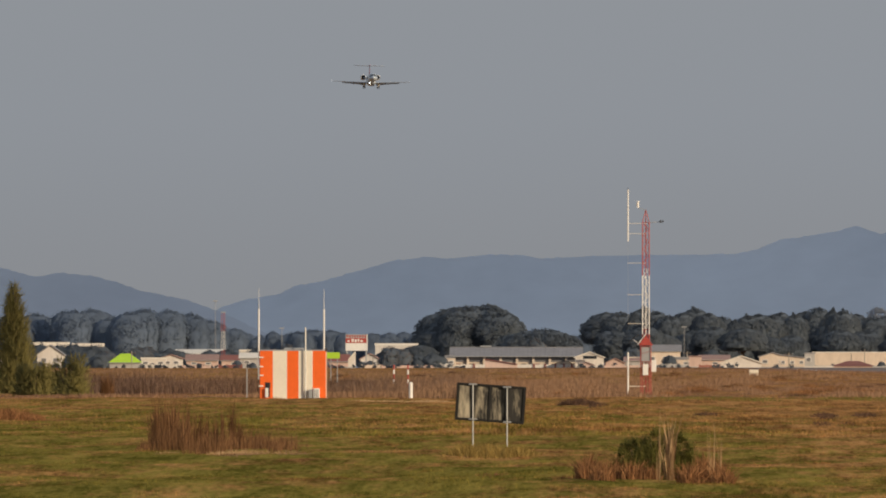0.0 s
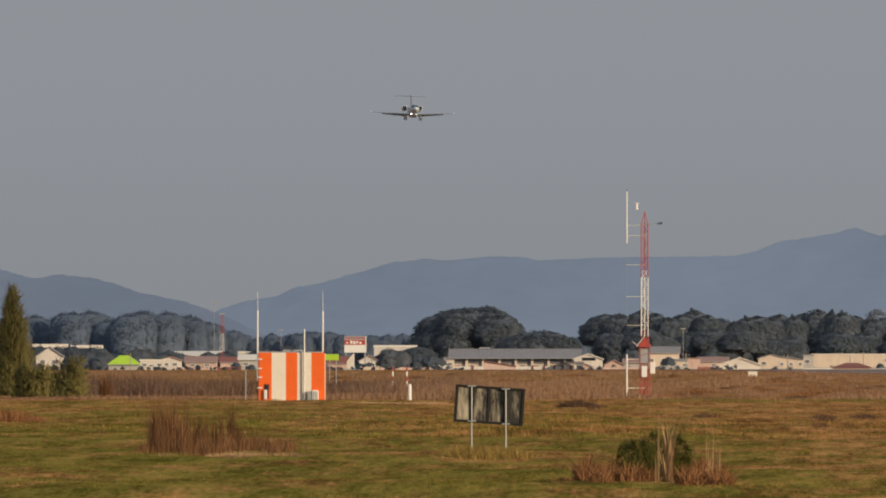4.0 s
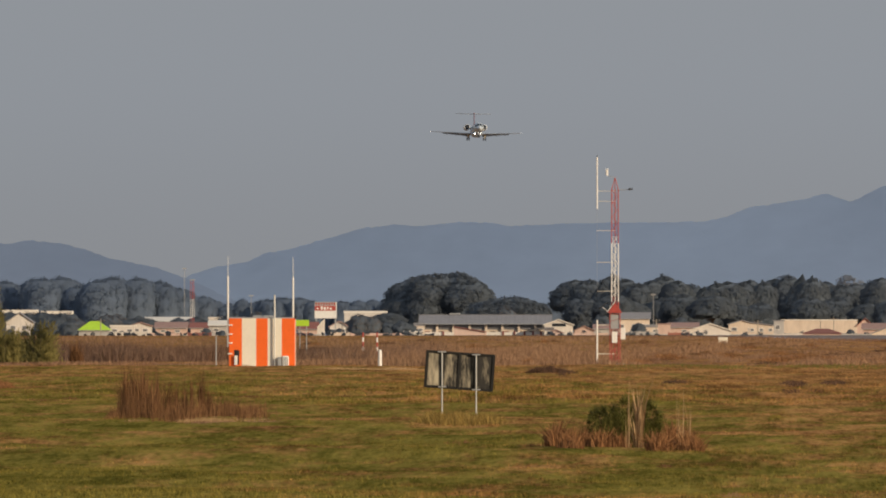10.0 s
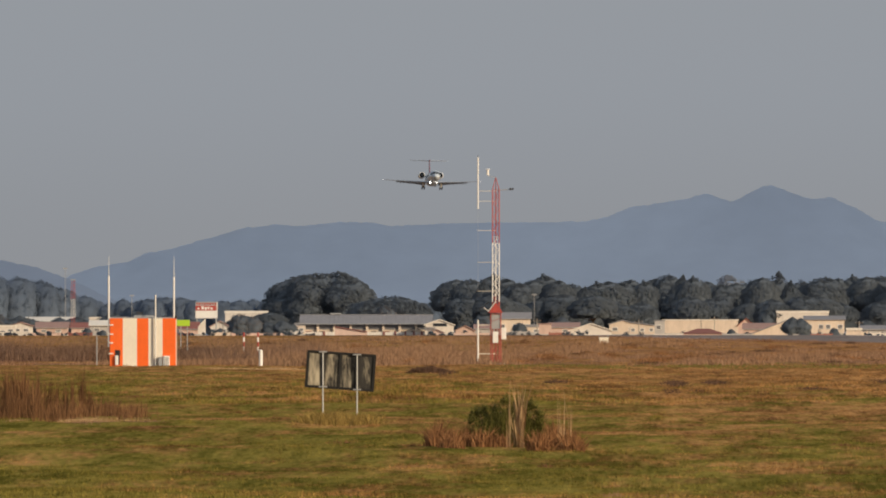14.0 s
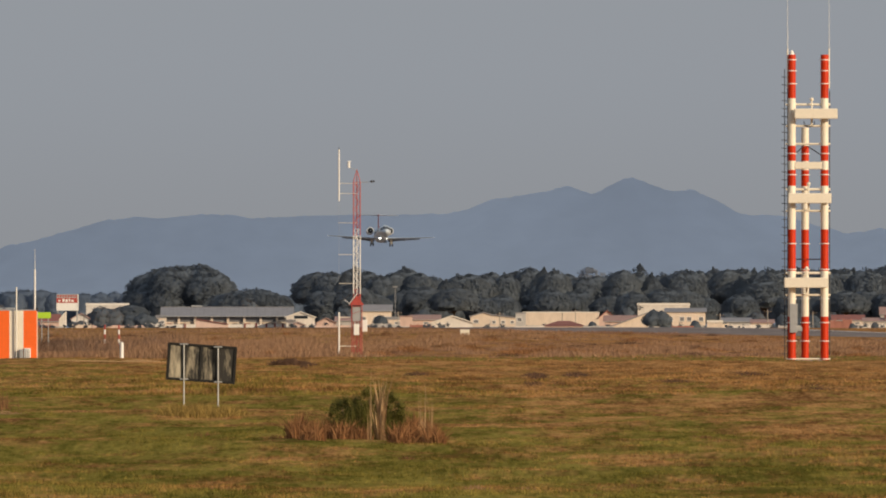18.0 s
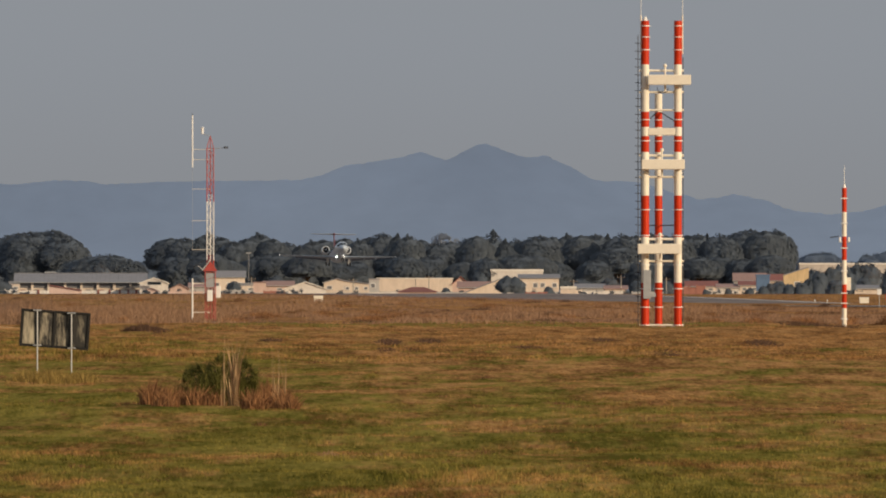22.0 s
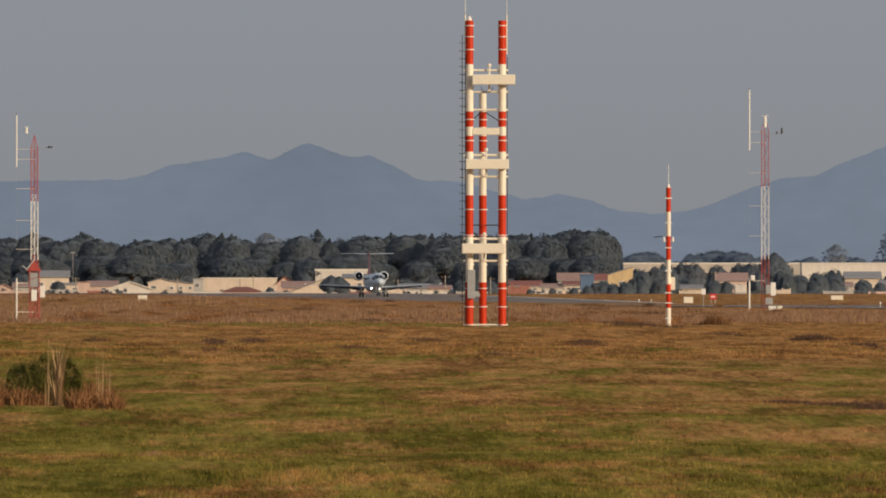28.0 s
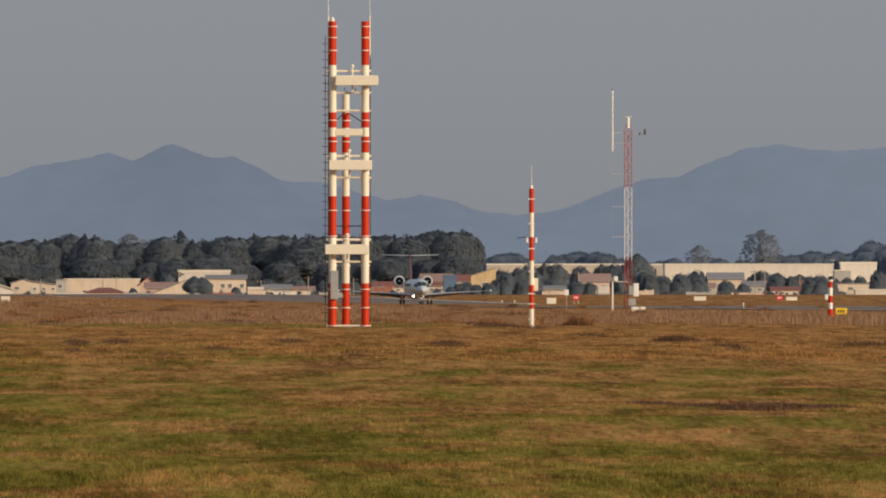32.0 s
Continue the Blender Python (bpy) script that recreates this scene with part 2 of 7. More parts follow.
WALL_GREY = mat("grey_rendered_wall", (0.42, 0.41, 0.40), 0.85, vary=0.20, scale=0.55, stretch=(1, 1, 0.22), random_part=0.3)
WALL_OCHRE = mat("ochre_rendered_wall", (0.62, 0.47, 0.27), 0.85, vary=0.20, scale=0.55, stretch=(1, 1, 0.22))
# The red is dulled and darkened to carry the distance haze.
TILE_RED = mat("haze_dulled_red_tiles", (0.23, 0.092, 0.080), 0.85, vary=0.22, scale=0.8, random_part=0.4)
TILE_PINK = mat("weathered_roof_tiles", (0.31, 0.205, 0.185), 0.85, vary=0.2, scale=0.8, random_part=0.4)
TILE_GREY = mat("fibre_cement_roof", (0.225, 0.228, 0.250), 0.85, vary=0.18, scale=0.6, random_part=0.4)
ROOF_WHITE = mat("white_sheet_roof", (0.72, 0.69, 0.63), 0.6, vary=0.08, scale=0.4)
LAMP_ON = mat("lit_lamp", (1.0, 0.95, 0.82), 0.3, vary=0.0, glow=7.0)
LAMP_SMALL = mat("lit_wing_tip_lamp", (1.0, 0.98, 0.95), 0.3, vary=0.0, glow=1.0)
SKIN = mat("aircraft_white_skin", (0.50, 0.57, 0.64), 0.3, 0.1, vary=0.06, scale=0.7)
HOLE = mat("deep_shade_in_intake", (0.006, 0.006, 0.007), 1.0, vary=0.1)
HOLE.node_tree.nodes["Principled BSDF"].inputs["Specular IOR Level"].default_value = 0.0
SKIN_GREY = mat("aircraft_bare_metal", (0.15, 0.185, 0.25), 0.5, 0.2, vary=0.08, scale=1.5)
COCKPIT = mat("dark_tinted_windscreen", (0.012, 0.018, 0.022), 0.35, vary=0.1, scale=2)
COCKPIT.node_tree.nodes["Principled BSDF"].inputs["Specular IOR Level"].default_value = 0.15
LIP = mat("polished_intake_lip", (0.72, 0.75, 0.78), 0.35, 0.3, vary=0.05, scale=2)
FIN_RED = mat("aircraft_red_paint", (0.25, 0.045, 0.065), 0.35, vary=0.06, scale=1)


# The air's blue haze is put into both slopes' base colour.
HILL_NEAR_HAZED = mat("near_range_slope_hazed", (0.125, 0.176, 0.282), 1.0, vary=0.07, scale=0.02)
HILL_FAR_HAZED = mat("far_range_slope_hazed", (0.142, 0.203, 0.325), 1.0, vary=0.07, scale=0.02)


# ---- helpers of the build ----
def spot(u, d):
    """The place on the plan at the bearing u, d metres off."""
    a = (u - 1400) * STEP
    return d * math.sin(a), d * math.cos(a)


PROFILE_Y = (-2000, 1750, 2040, 2075, 2140, 2190, 2290, 2440, 2560, 3300, 4990)
PROFILE_Z = (0, 0, -0.20, -0.26, -0.05, 0.14, 0.50, 1.00, 1.10, 0.80, 0.30)


def level(y):
    """How high the field lies, y metres ahead."""
    return float(np.interp(y, PROFILE_Y, PROFILE_Z))


def link_mesh(name, verts, faces, material, parent=None, smooth=False):
    me = bpy.data.meshes.new(name)
    me.from_pydata(verts, [], faces)
    for k in (material if isinstance(material, (list, tuple)) else [material]):
        me.materials.append(k)
    if smooth:
        me.shade_smooth()
    ob = new(name, me)
    ob.parent = parent
    return ob


def raw_mesh(name, v, tri, material):
    """A large mesh of triangles, straight from arrays."""
    me = bpy.data.meshes.new(name)
    k = tri.shape[1]
    me.vertices.add(len(v))
    me.vertices.foreach_set("co", np.ascontiguousarray(v, dtype=np.float32).ravel())
    me.loops.add(tri.size)
    me.loops.foreach_set("vertex_index", np.ascontiguousarray(tri, dtype=np.int32).ravel())
    me.polygons.add(len(tri))
    me.polygons.foreach_set("loop_start", np.arange(0, tri.size, k, dtype=np.int32))
    me.materials.append(material)
    me.update(calc_edges=True)
    me.validate()
    return new(name, me)


def part(name, bm, material, parent, label=""):
    me = bpy.data.meshes.new(name)
    bm.to_mesh(me)
    bm.free()
    for k in (material if isinstance(material, (list, tuple)) else [material]):
        me.materials.append(k)
    ob = new(name, me)
    ob.parent = parent
    return tagged(ob, label)


def thing(name, x, y, z, label, category, group="", turn=0.0, kind=""):
    ob = new(name)
    ob.matrix_basis = pose(x, y, z, 0, 0, turn)
    return tagged(ob, label, category, group, kind)


def box(bm, x0, x1, y0, y1, z0, z1, bevel=0.0):
    """A box; a small bevel rounds its edges."""
    g = bmesh.ops.create_cube(bm, size=1, matrix=Matrix.LocRotScale(
        ((x0 + x1) / 2, (y0 + y1) / 2, (z0 + z1) / 2), None, (x1 - x0, y1 - y0, z1 - z0)))
    if bevel:
        es = list({e for v in g["verts"] for e in v.link_edges})
        bmesh.ops.bevel(bm, geom=es, offset=bevel, segments=1, affect="EDGES")
    return bm


def rod(bm, a, b, r0, r1=None, seg=8):
    """A round bar from a to b."""
    a, b = Vector(a), Vector(b)
    r1 = r0 if r1 is None else r1
    m = Matrix.Translation((a + b) / 2) @ (b - a).to_track_quat("Z", "Y").to_matrix().to_4x4()
    bmesh.ops.create_cone(bm, cap_ends=True, segments=seg, radius1=r0, radius2=max(r1, 1e-4), depth=(b - a).length, matrix=m)
    return bm


def B():
    return bmesh.new()


def loft(bm, rings, caps=True):
    """Rings of points, joined one after another into a closed skin."""
    vs = [[bm.verts.new(p) for p in r] for r in rings]
    n = len(vs[0])
    for a, b in zip(vs, vs[1:]):
        for i in range(n):
            bm.faces.new((a[i], a[(i + 1) % n], b[(i + 1) % n], b[i]))
    if caps:
        bm.faces.new(vs[0][::-1])
        bm.faces.new(vs[-1])
    bmesh.ops.recalc_face_normals(bm, faces=bm.faces)
    return bm


def smooth(ob, angle=40):
    ob.data.shade_smooth()
    ob.data.set_sharp_from_angle(angle=radians(angle))
    return ob


# ---- ground ----
def lattice(x, y, size, seed):
    """Smooth random heights, 0 to 1, on a lattice of the given size."""
    gx, gy = x / size, y / size
    ix, iy = np.floor(gx).astype(np.int64), np.floor(gy).astype(np.int64)
    fx, fy = gx - ix, gy - iy
    fx, fy = fx * fx * (3 - 2 * fx), fy * fy * (3 - 2 * fy)

    def h(a, b):
        k = (a * 374761393 + b * 668265263 + seed * 974634777) & 0x7FFFFFFF
        k = ((k ^ (k >> 13)) * 1274126177) & 0x7FFFFFFF
        return ((k ^ (k >> 16)) & 0xFFFF) / 65535.0
    top = h(ix, iy) * (1 - fx) + h(ix + 1, iy) * fx
    low = h(ix, iy + 1) * (1 - fx) + h(ix + 1, iy + 1) * fx
    return top * (1 - fy) + low * fy


def relief(x, y):
    """The field's humps and hollows."""
    h = (lattice(x, y * 0.35, 9, 1) - 0.5) * 0.17 + (lattice(x, y * 0.5, 3.1, 2) - 0.5) * 0.11 + (lattice(x, y, 1.1, 3) - 0.5) * 0.06
    fade = np.clip((2000 - y) / 900, 0, 1) * np.clip(y / 100, 0, 1)
    # a low grassy bank before the far half of the runway
    u = 1400 + np.arctan2(x, np.maximum(y, 1)) / STEP
    s0, s1 = np.clip((y - 1250) / 800, 0, 1), np.clip((2260 - y) / 150, 0, 1)
    bank = np.clip(0.12 + (1980 - u) * 0.0013, 0, 0.85) * s0 * s0 * (3 - 2 * s0) * s1 * s1 * (3 - 2 * s1) * (y > 1000)
    # shallow worn hollows about the tower's and the monitor pole's feet
    h = h - 0.13 * np.exp(-((u - 1942) / 70) ** 2 - ((y - 850) / 70) ** 2) - 0.13 * np.exp(-((u - 2264) / 60) ** 2 - ((y - 850) / 70) ** 2)
    return h * fade + np.maximum(np.interp(y, PROFILE_Y, PROFILE_Z), bank)


RUN_X, RUN_SLOPE = 214.5, 0.08     # the runway's middle line: x = RUN_X - RUN_SLOPE * y

ys = np.concatenate([np.linspace(-900, 100, 12), 110 * np.exp(np.linspace(0, math.log(2600 / 110), 1050)), np.linspace(2640, 4990, 60)])
cs = np.concatenate([-np.geomspace(3.0, 0.075, 14), np.linspace(-0.070, 0.070, 230), np.geomspace(0.075, 3.0, 14)])
gy, gc = np.meshgrid(ys, cs, indexing="ij")
gx = gc * np.maximum(gy, 500 * (np.abs(gc) > 0.072) + 110)
gz = relief(gx, gy)
nr, nc = gy.shape
idx = np.arange(nr * nc).reshape(nr, nc)
quads = np.stack([idx[:-1, :-1], idx[:-1, 1:], idx[1:, 1:], idx[1:, :-1]], -1).reshape(-1, 4)
ground = raw_mesh("ground", np.stack([gx, gy, gz], -1).reshape(-1, 3), quads, FIELD)
ground.data.shade_smooth()
tagged(ground, "flat airfield grassland, patchy green and dry brown", "ground", kind="structure")


def strip(name, x_mid, half, y0, y1, lift, material, label, category, shift=0.0):
    """A paved strip that lies on the field along the runway's line, with a thin slab edge."""
    bm = B()
    yy = np.linspace(y0, y1, 90)
    rings = []
    for y in yy:
        m = RUN_X - RUN_SLOPE * y + shift
        z = level(y) + lift
        rings.append([(m - half, y, z - 0.12), (m + half, y, z - 0.12), (m + half, y, z), (m - half, y, z)])
    loft(bm, rings)
    return tagged(part(name, bm, material, None), label, category, kind="structure")


strip("runway", 0, 23.0, 700, 4300, 0.10, ASPHALT, "long dark asphalt runway crossing the grass field", "runway")
paint = thing("runway_marking", 0, 0, 0, "worn white runway edge stripes and dashed centre line", "marking", kind="structure")
for side in (-21.5, 21.5):
    bm = B()
    for y in np.arange(900, 3300, 60.0):
        m, m2 = RUN_X - RUN_SLOPE * y + side, RUN_X - RUN_SLOPE * (y + 56) + side
        loft(bm, [[(m - 0.45, y, level(y) + 0.09), (m + 0.45, y, level(y) + 0.09), (m + 0.45, y, level(y) + 0.105), (m - 0.45, y, level(y) + 0.105)],
                  [(m2 - 0.45, y + 56, level(y + 56) + 0.09), (m2 + 0.45, y + 56, level(y + 56) + 0.09), (m2 + 0.45, y + 56, level(y + 56) + 0.105), (m2 - 0.45, y + 56, level(y + 56) + 0.105)]])
    part("edge_stripe", bm, WHITE, paint)

# ---- hills: two ranges behind one another ----
def hill_range(name, points, d, deep, material, label, seed):
    """A wooded ridge: its skyline between the given bearings and rises, with spurs and gullies running down from it."""
    us = np.arange(points[0][0], points[-1][0] + 1, 4.0)
    tops = np.interp(us, [p[0] for p in points], [p[1] for p in points])
    k = np.exp(-np.linspace(-2, 2, 9) ** 2)
    tops = np.convolve(np.pad(tops, 4, mode="edge"), k / k.sum(), mode="valid")
    kk = np.exp(-np.linspace(-2, 2, 201) ** 2)
    soft = np.convolve(np.pad(tops, 100, mode="edge"), kk / kk.sum(), mode="valid")
    bm_v, faces = [], []
    rows = 16
    for j in range(rows):
        s = j / (rows - 1)
        for u, top in zip(us, tops * (1 - min(1, s * 3)) + soft * min(1, s * 3)):
            w = (1 - s) ** 1.15
            leaf = 0.0 if j else 1.9 * noise.noise(Vector((u * 0.11, seed, s * 30))) + 2.2 * noise.noise(Vector((u * 0.035, seed + 9, s * 4)))
            dd = d - deep * s
            x, y = spot(u, dd)
            bm_v.append((x, y, EYE_Z + (max(top, 2) + leaf) * w * d * STEP - 8 * s))
    n = len(us)
    for j in range(rows - 1):
        for i in range(n - 1):
            a = j * n + i
            faces.append((a, a + n, a + n + 1, a + 1))
    # a back slope closes the ridge
    base = len(bm_v) + n
    bm_v += bm_v[:n]
    for u in us:
        x, y = spot(u, d + 12)
        bm_v.append((x, y, level(y) - 6))
    for i in range(n - 1):
        faces.append((base - n + i, base - n + i + 1, base + i + 1, base + i))
    ob = link_mesh(name, bm_v, faces, material, smooth=True)
    # the woods on the slopes are lit alike, but for shallow spurs
    ways = []
    for v in bm_v:
        q = Vector((v[0] * 0.011, seed, v[2] * 0.016))
        ways.append(Vector((0.10 + 0.16 * noise.noise(q), -0.78, 0.60 + 0.10 * noise.noise(q * 2.1))).normalized())
    ob.data.normals_split_custom_set_from_vertices(ways)
    return tagged(ob, label, "hill", kind="structure")


HZ = 642
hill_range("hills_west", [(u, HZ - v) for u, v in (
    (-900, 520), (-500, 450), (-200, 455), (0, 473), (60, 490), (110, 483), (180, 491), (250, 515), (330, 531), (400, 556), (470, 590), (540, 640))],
    4800, 90, HILL_NEAR_HAZED, "wooded blue-grey hills in haze", 2.0)
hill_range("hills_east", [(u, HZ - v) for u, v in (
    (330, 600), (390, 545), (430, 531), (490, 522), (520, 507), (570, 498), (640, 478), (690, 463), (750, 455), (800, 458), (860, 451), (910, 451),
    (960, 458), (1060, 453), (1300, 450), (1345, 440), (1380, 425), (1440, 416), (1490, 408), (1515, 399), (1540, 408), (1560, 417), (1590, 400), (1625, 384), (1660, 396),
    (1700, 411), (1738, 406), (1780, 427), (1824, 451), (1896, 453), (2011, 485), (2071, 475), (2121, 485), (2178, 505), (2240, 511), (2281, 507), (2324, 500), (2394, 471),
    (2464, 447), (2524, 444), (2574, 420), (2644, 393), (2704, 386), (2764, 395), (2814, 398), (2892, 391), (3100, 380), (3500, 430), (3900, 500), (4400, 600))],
    4900, 90, HILL_FAR_HAZED, "long wooded mountain range in blue-grey haze", 11.0)


# ---- grass ----
rng = np.random.default_rng(7)


def blade_field(name, x, y, z, tall, wide, lean, material, per=5, spread=0.06, label="", category="grass", short=False):
    """Tufts of upright blades; each blade is a bent, tapering leaf of three triangles, or one triangle in short turf."""
    n = len(x) * per
    X = np.repeat(x, per) + rng.normal(0, 1, n) * np.repeat(np.broadcast_to(spread, x.shape), per)
    Y = np.repeat(y, per) + rng.normal(0, 1, n) * np.repeat(np.broadcast_to(spread, x.shape), per)
    Z = np.repeat(z, per)
    H = np.repeat(tall, per) * rng.uniform(0.55, 1.1, n)
    W = np.repeat(np.broadcast_to(wide, x.shape), per) * rng.uniform(0.7, 1.3, n) / 2
    a = rng.uniform(0, 2 * math.pi, n)
    tilt = rng.uniform(0, lean, n) * H
    ca, sa = np.cos(a), np.sin(a)
    lx, ly = rng.normal(0, 1, n) * tilt, rng.normal(0, 0.6, n) * tilt
    if short:
        v = np.empty((n, 3, 3))
        v[:, 0] = np.stack([X - W * ca, Y - W * sa, Z], -1)
        v[:, 1] = np.stack([X + W * ca, Y + W * sa, Z], -1)
        v[:, 2] = np.stack([X + lx, Y + ly, Z + H], -1)
        return tagged(raw_mesh(name, v.reshape(-1, 3), np.arange(n * 3).reshape(-1, 3), material), label, category, kind="stuff")
    v = np.empty((n, 5, 3))
    v[:, 0] = np.stack([X - W * ca, Y - W * sa, Z], -1)
    v[:, 1] = np.stack([X + W * ca, Y + W * sa, Z], -1)
    v[:, 2] = np.stack([X + lx * 0.35 - W * ca * 0.8, Y + ly * 0.35 - W * sa * 0.8, Z + H * 0.55], -1)
    v[:, 3] = np.stack([X + lx * 0.35 + W * ca * 0.8, Y + ly * 0.35 + W * sa * 0.8, Z + H * 0.55], -1)
    v[:, 4] = np.stack([X + lx, Y + ly, Z + H], -1)
    b = np.arange(n)[:, None] * 5
    tri = np.concatenate([b + np.array([[0, 1, 3]]), b + np.array([[0, 3, 2]]), b + np.array([[2, 3, 4]])])
    return tagged(raw_mesh(name, v.reshape(-1, 3), tri, material), label, category, kind="stuff")


def scatter(n, d0, d1, u0=-160, u1=3060, power=1.0):
    """Places over a wedge of the field, as thick to the eye far off as close by."""
    k = rng.uniform(0, 1, n) ** power
    d = 1 / (1 / d0 + (1 / d1 - 1 / d0) * k)
    a = (rng.uniform(u0, u1, n) - 1400) * STEP
    x, y = d * np.sin(a), d * np.cos(a)
    return x, y, relief(x, y) - 0.02


def tufty(n, d0, d1, size, stretch, keep_over, seed):
    """Places of tufts: thick on the tussocky patches of the field, none between them."""
    x, y, z = scatter(n, d0, d1)
    c = lattice(x, y * stretch, size, seed) * 0.55 + lattice(x, y * stretch * 0.5, size * 4, seed + 1) * 0.45
    k = c + rng.normal(0, 0.05, n) > keep_over
    return x[k], y[k], z[k], np.clip((c[k] - keep_over) / 0.35, 0, 1)


x, y, z = scatter(95000, 143, 440)
c = 0.6 * lattice(x, y * 0.3, 1.2, 9) + 0.4 * lattice(x, y * 0.2, 5, 10)
blade_field("turf_near", x, y, z, 0.025 + 0.055 * c, 0.022, 0.9, TURF, per=4, spread=0.06, label="short patchy green and straw-coloured turf on the airfield", short=True)
x, y, z = scatter(45000, 430, 920)
c = 0.6 * lattice(x, y * 0.2, 2.2, 9) + 0.4 * lattice(x, y * 0.1, 9, 10)
blade_field("turf_middle", x, y, z, 0.03 + 0.10 * c, 0.045, 0.9, TURF, per=3, spread=0.15, label="rough green and brown turf on the airfield", short=True)
x, y, z, c = tufty(26000, 145, 430, 1.1, 0.12, 0.58, 9)
blade_field("turf_tufts_near", x, y, z, 0.04 + 0.10 * c, 0.012, 0.8, TURF, per=5, spread=0.06, label="taller tufts in the green and straw-coloured turf")
x, y, z, c = tufty(22000, 430, 900, 2.0, 0.06, 0.58, 19)
blade_field("turf_tufts_middle", x, y, z, 0.06 + 0.16 * c, 0.022, 0.8, TURF, per=4, spread=0.14, label="taller tufts in the rough brown turf")
x, y, z = scatter(42000, 885, 2120, power=0.9)
keep = (np.abs(x - (RUN_X - RUN_SLOPE * y)) > 25) & (x < RUN_X - RUN_SLOPE * y)
x, y, z = x[keep], y[keep], z[keep]
c = lattice(x, y * 0.06, 5, 19) * 0.5 + lattice(x, y * 0.03, 17, 20) * 0.5
near_edge = np.clip((RUN_X - RUN_SLOPE * y - 23 - x) / 45, 0.25, 1)
tall_part = (c + rng.normal(0, 0.04, len(x)) > 0.53) & (near_edge > 0.4)
height = (0.06 + 1.15 * np.clip(c - 0.34, 0, 1) ** 1.2) * near_edge
low = ~tall_part
blade_field("dry_grass_belt", x[low], y[low], z[low], height[low], 0.05, 0.6, DRY, per=5, spread=0.3, label="dry red-brown grass beside the runway")
blade_field("tall_dry_grass", x[tall_part], y[tall_part], z[tall_part], height[tall_part] * 1.15, 0.045, 0.55, DRY_TALL, per=5, spread=0.3, label="taller tan and orange dry grass beside the runway")
x, y, z = scatter(9000, 2050, 2520)
keep = np.abs(x - (RUN_X - RUN_SLOPE * y)) > 25
x, y, z = x[keep], y[keep], z[keep]
blade_field("dry_grass_beyond_runway", x, y, z, rng.uniform(0.06, 0.25, len(x)), 0.08, 0.6, DRY, per=4, spread=0.3, label="low dry brown grass beyond the runway")

# the runway's grassy shoulder
x, y, z = scatter(9000, 1800, 2480, 1000, 3060)
edge = RUN_X - RUN_SLOPE * y - 23.5
keep = (x < edge) & (x > edge - 30)
x, y, z = x[keep], y[keep], z[keep]
blade_field("shoulder_grass", x, y, z, 0.05 + 0.11 * np.clip((y - 1850) / 200, 0, 1) + 0.5 * lattice(x, y * 0.05, 4, 51) * np.clip((y - 1850) / 350, 0.0, 1), 0.06, 0.5, DRY, per=5, spread=0.4, label="tall dry grass along the runway edge")

# reeds behind the shelter
x, y, z = scatter(17000, 955, 1180, 140, 842)
tall = 0.30 + 1.25 * lattice(x, y * 0.2, 2.2, 31) ** 0.9 + 0.35 * (x > -26) * lattice(x, y * 0.1, 3, 33)
tall *= rng.uniform(0.35, 1.1, len(x)) * (0.55 + 0.75 * lattice(x, y * 0.04, 5, 35))
pale = x > -27 + 2 * rng.normal(0, 1, len(x))
tone = 0.6 * lattice(x, y * 0.08, 3.5, 37) + 0.4 * rng.uniform(0, 1, len(x))
for name, k, m, lab in (("reed_bed", ~pale & (tone < 0.42), REED, "bed of dark reddish-brown reeds beside the shelter"),
                        ("dark_reed_bed", ~pale & (tone >= 0.42) & (tone < 0.58), TUSSOCK, "darker withered growth among the reeds"),
                        ("brown_reed_bed", ~pale & (tone >= 0.58), REED_PALE, "lighter brown weeds among the reeds"),
                        ("pale_reed_bed", pale & (tone < 0.55), REED_PALE, "bed of taller pinkish dry reeds beside the shelter"),
                        ("tan_reed_bed", pale & (tone >= 0.55), DRY_TALL, "tan plumes among the pinkish dry reeds")):
    blade_field(name, x[k], y[k], z[k], tall[k] * (1.05 if "pale" in name or "tan" in name else 1.3), 0.030, 0.75, m, per=3, spread=0.14, label=lab, category="reeds")


HEAPS = {}


def clump_thing(name, u, d, wide, tall, n, material, label, category, lean=0.35, blade=0.02, deep=None, group="", shape=1.0, ragged=0.6):
    """One clump of dead or living stalks, with its own outline; the stalks of a kind are gathered into one growth."""
    cx, cy = spot(u, d)
    px = rng.normal(0, 1, n).clip(-2.8, 2.8) * wide / 4.6
    py = rng.normal(0, 1, n).clip(-2, 2) * (deep or wide * 0.5) / 4
    t = tall * (1 - shape * 0.6 * (np.abs(px) / (wide / 2)) ** 2) * rng.uniform(ragged, 1.05, n)
    z = relief(px + cx, py + cy) - 0.04
    HEAPS.setdefault((name, label, category, material), []).append((px + cx, py + cy, z, t, np.full(n, blade), np.full(n, lean)))


def grow_heaps():
    """All the clumps of a kind, as one growth."""
    for (name, label, category, material), rows in HEAPS.items():
        x, y, z, t, w, le = (np.concatenate([r[k] for r in rows]) for k in range(6))
        blade_field(name, x, y, z, t, w, np.repeat(le, 2), material, per=2, spread=0.02, label=label, category=category)


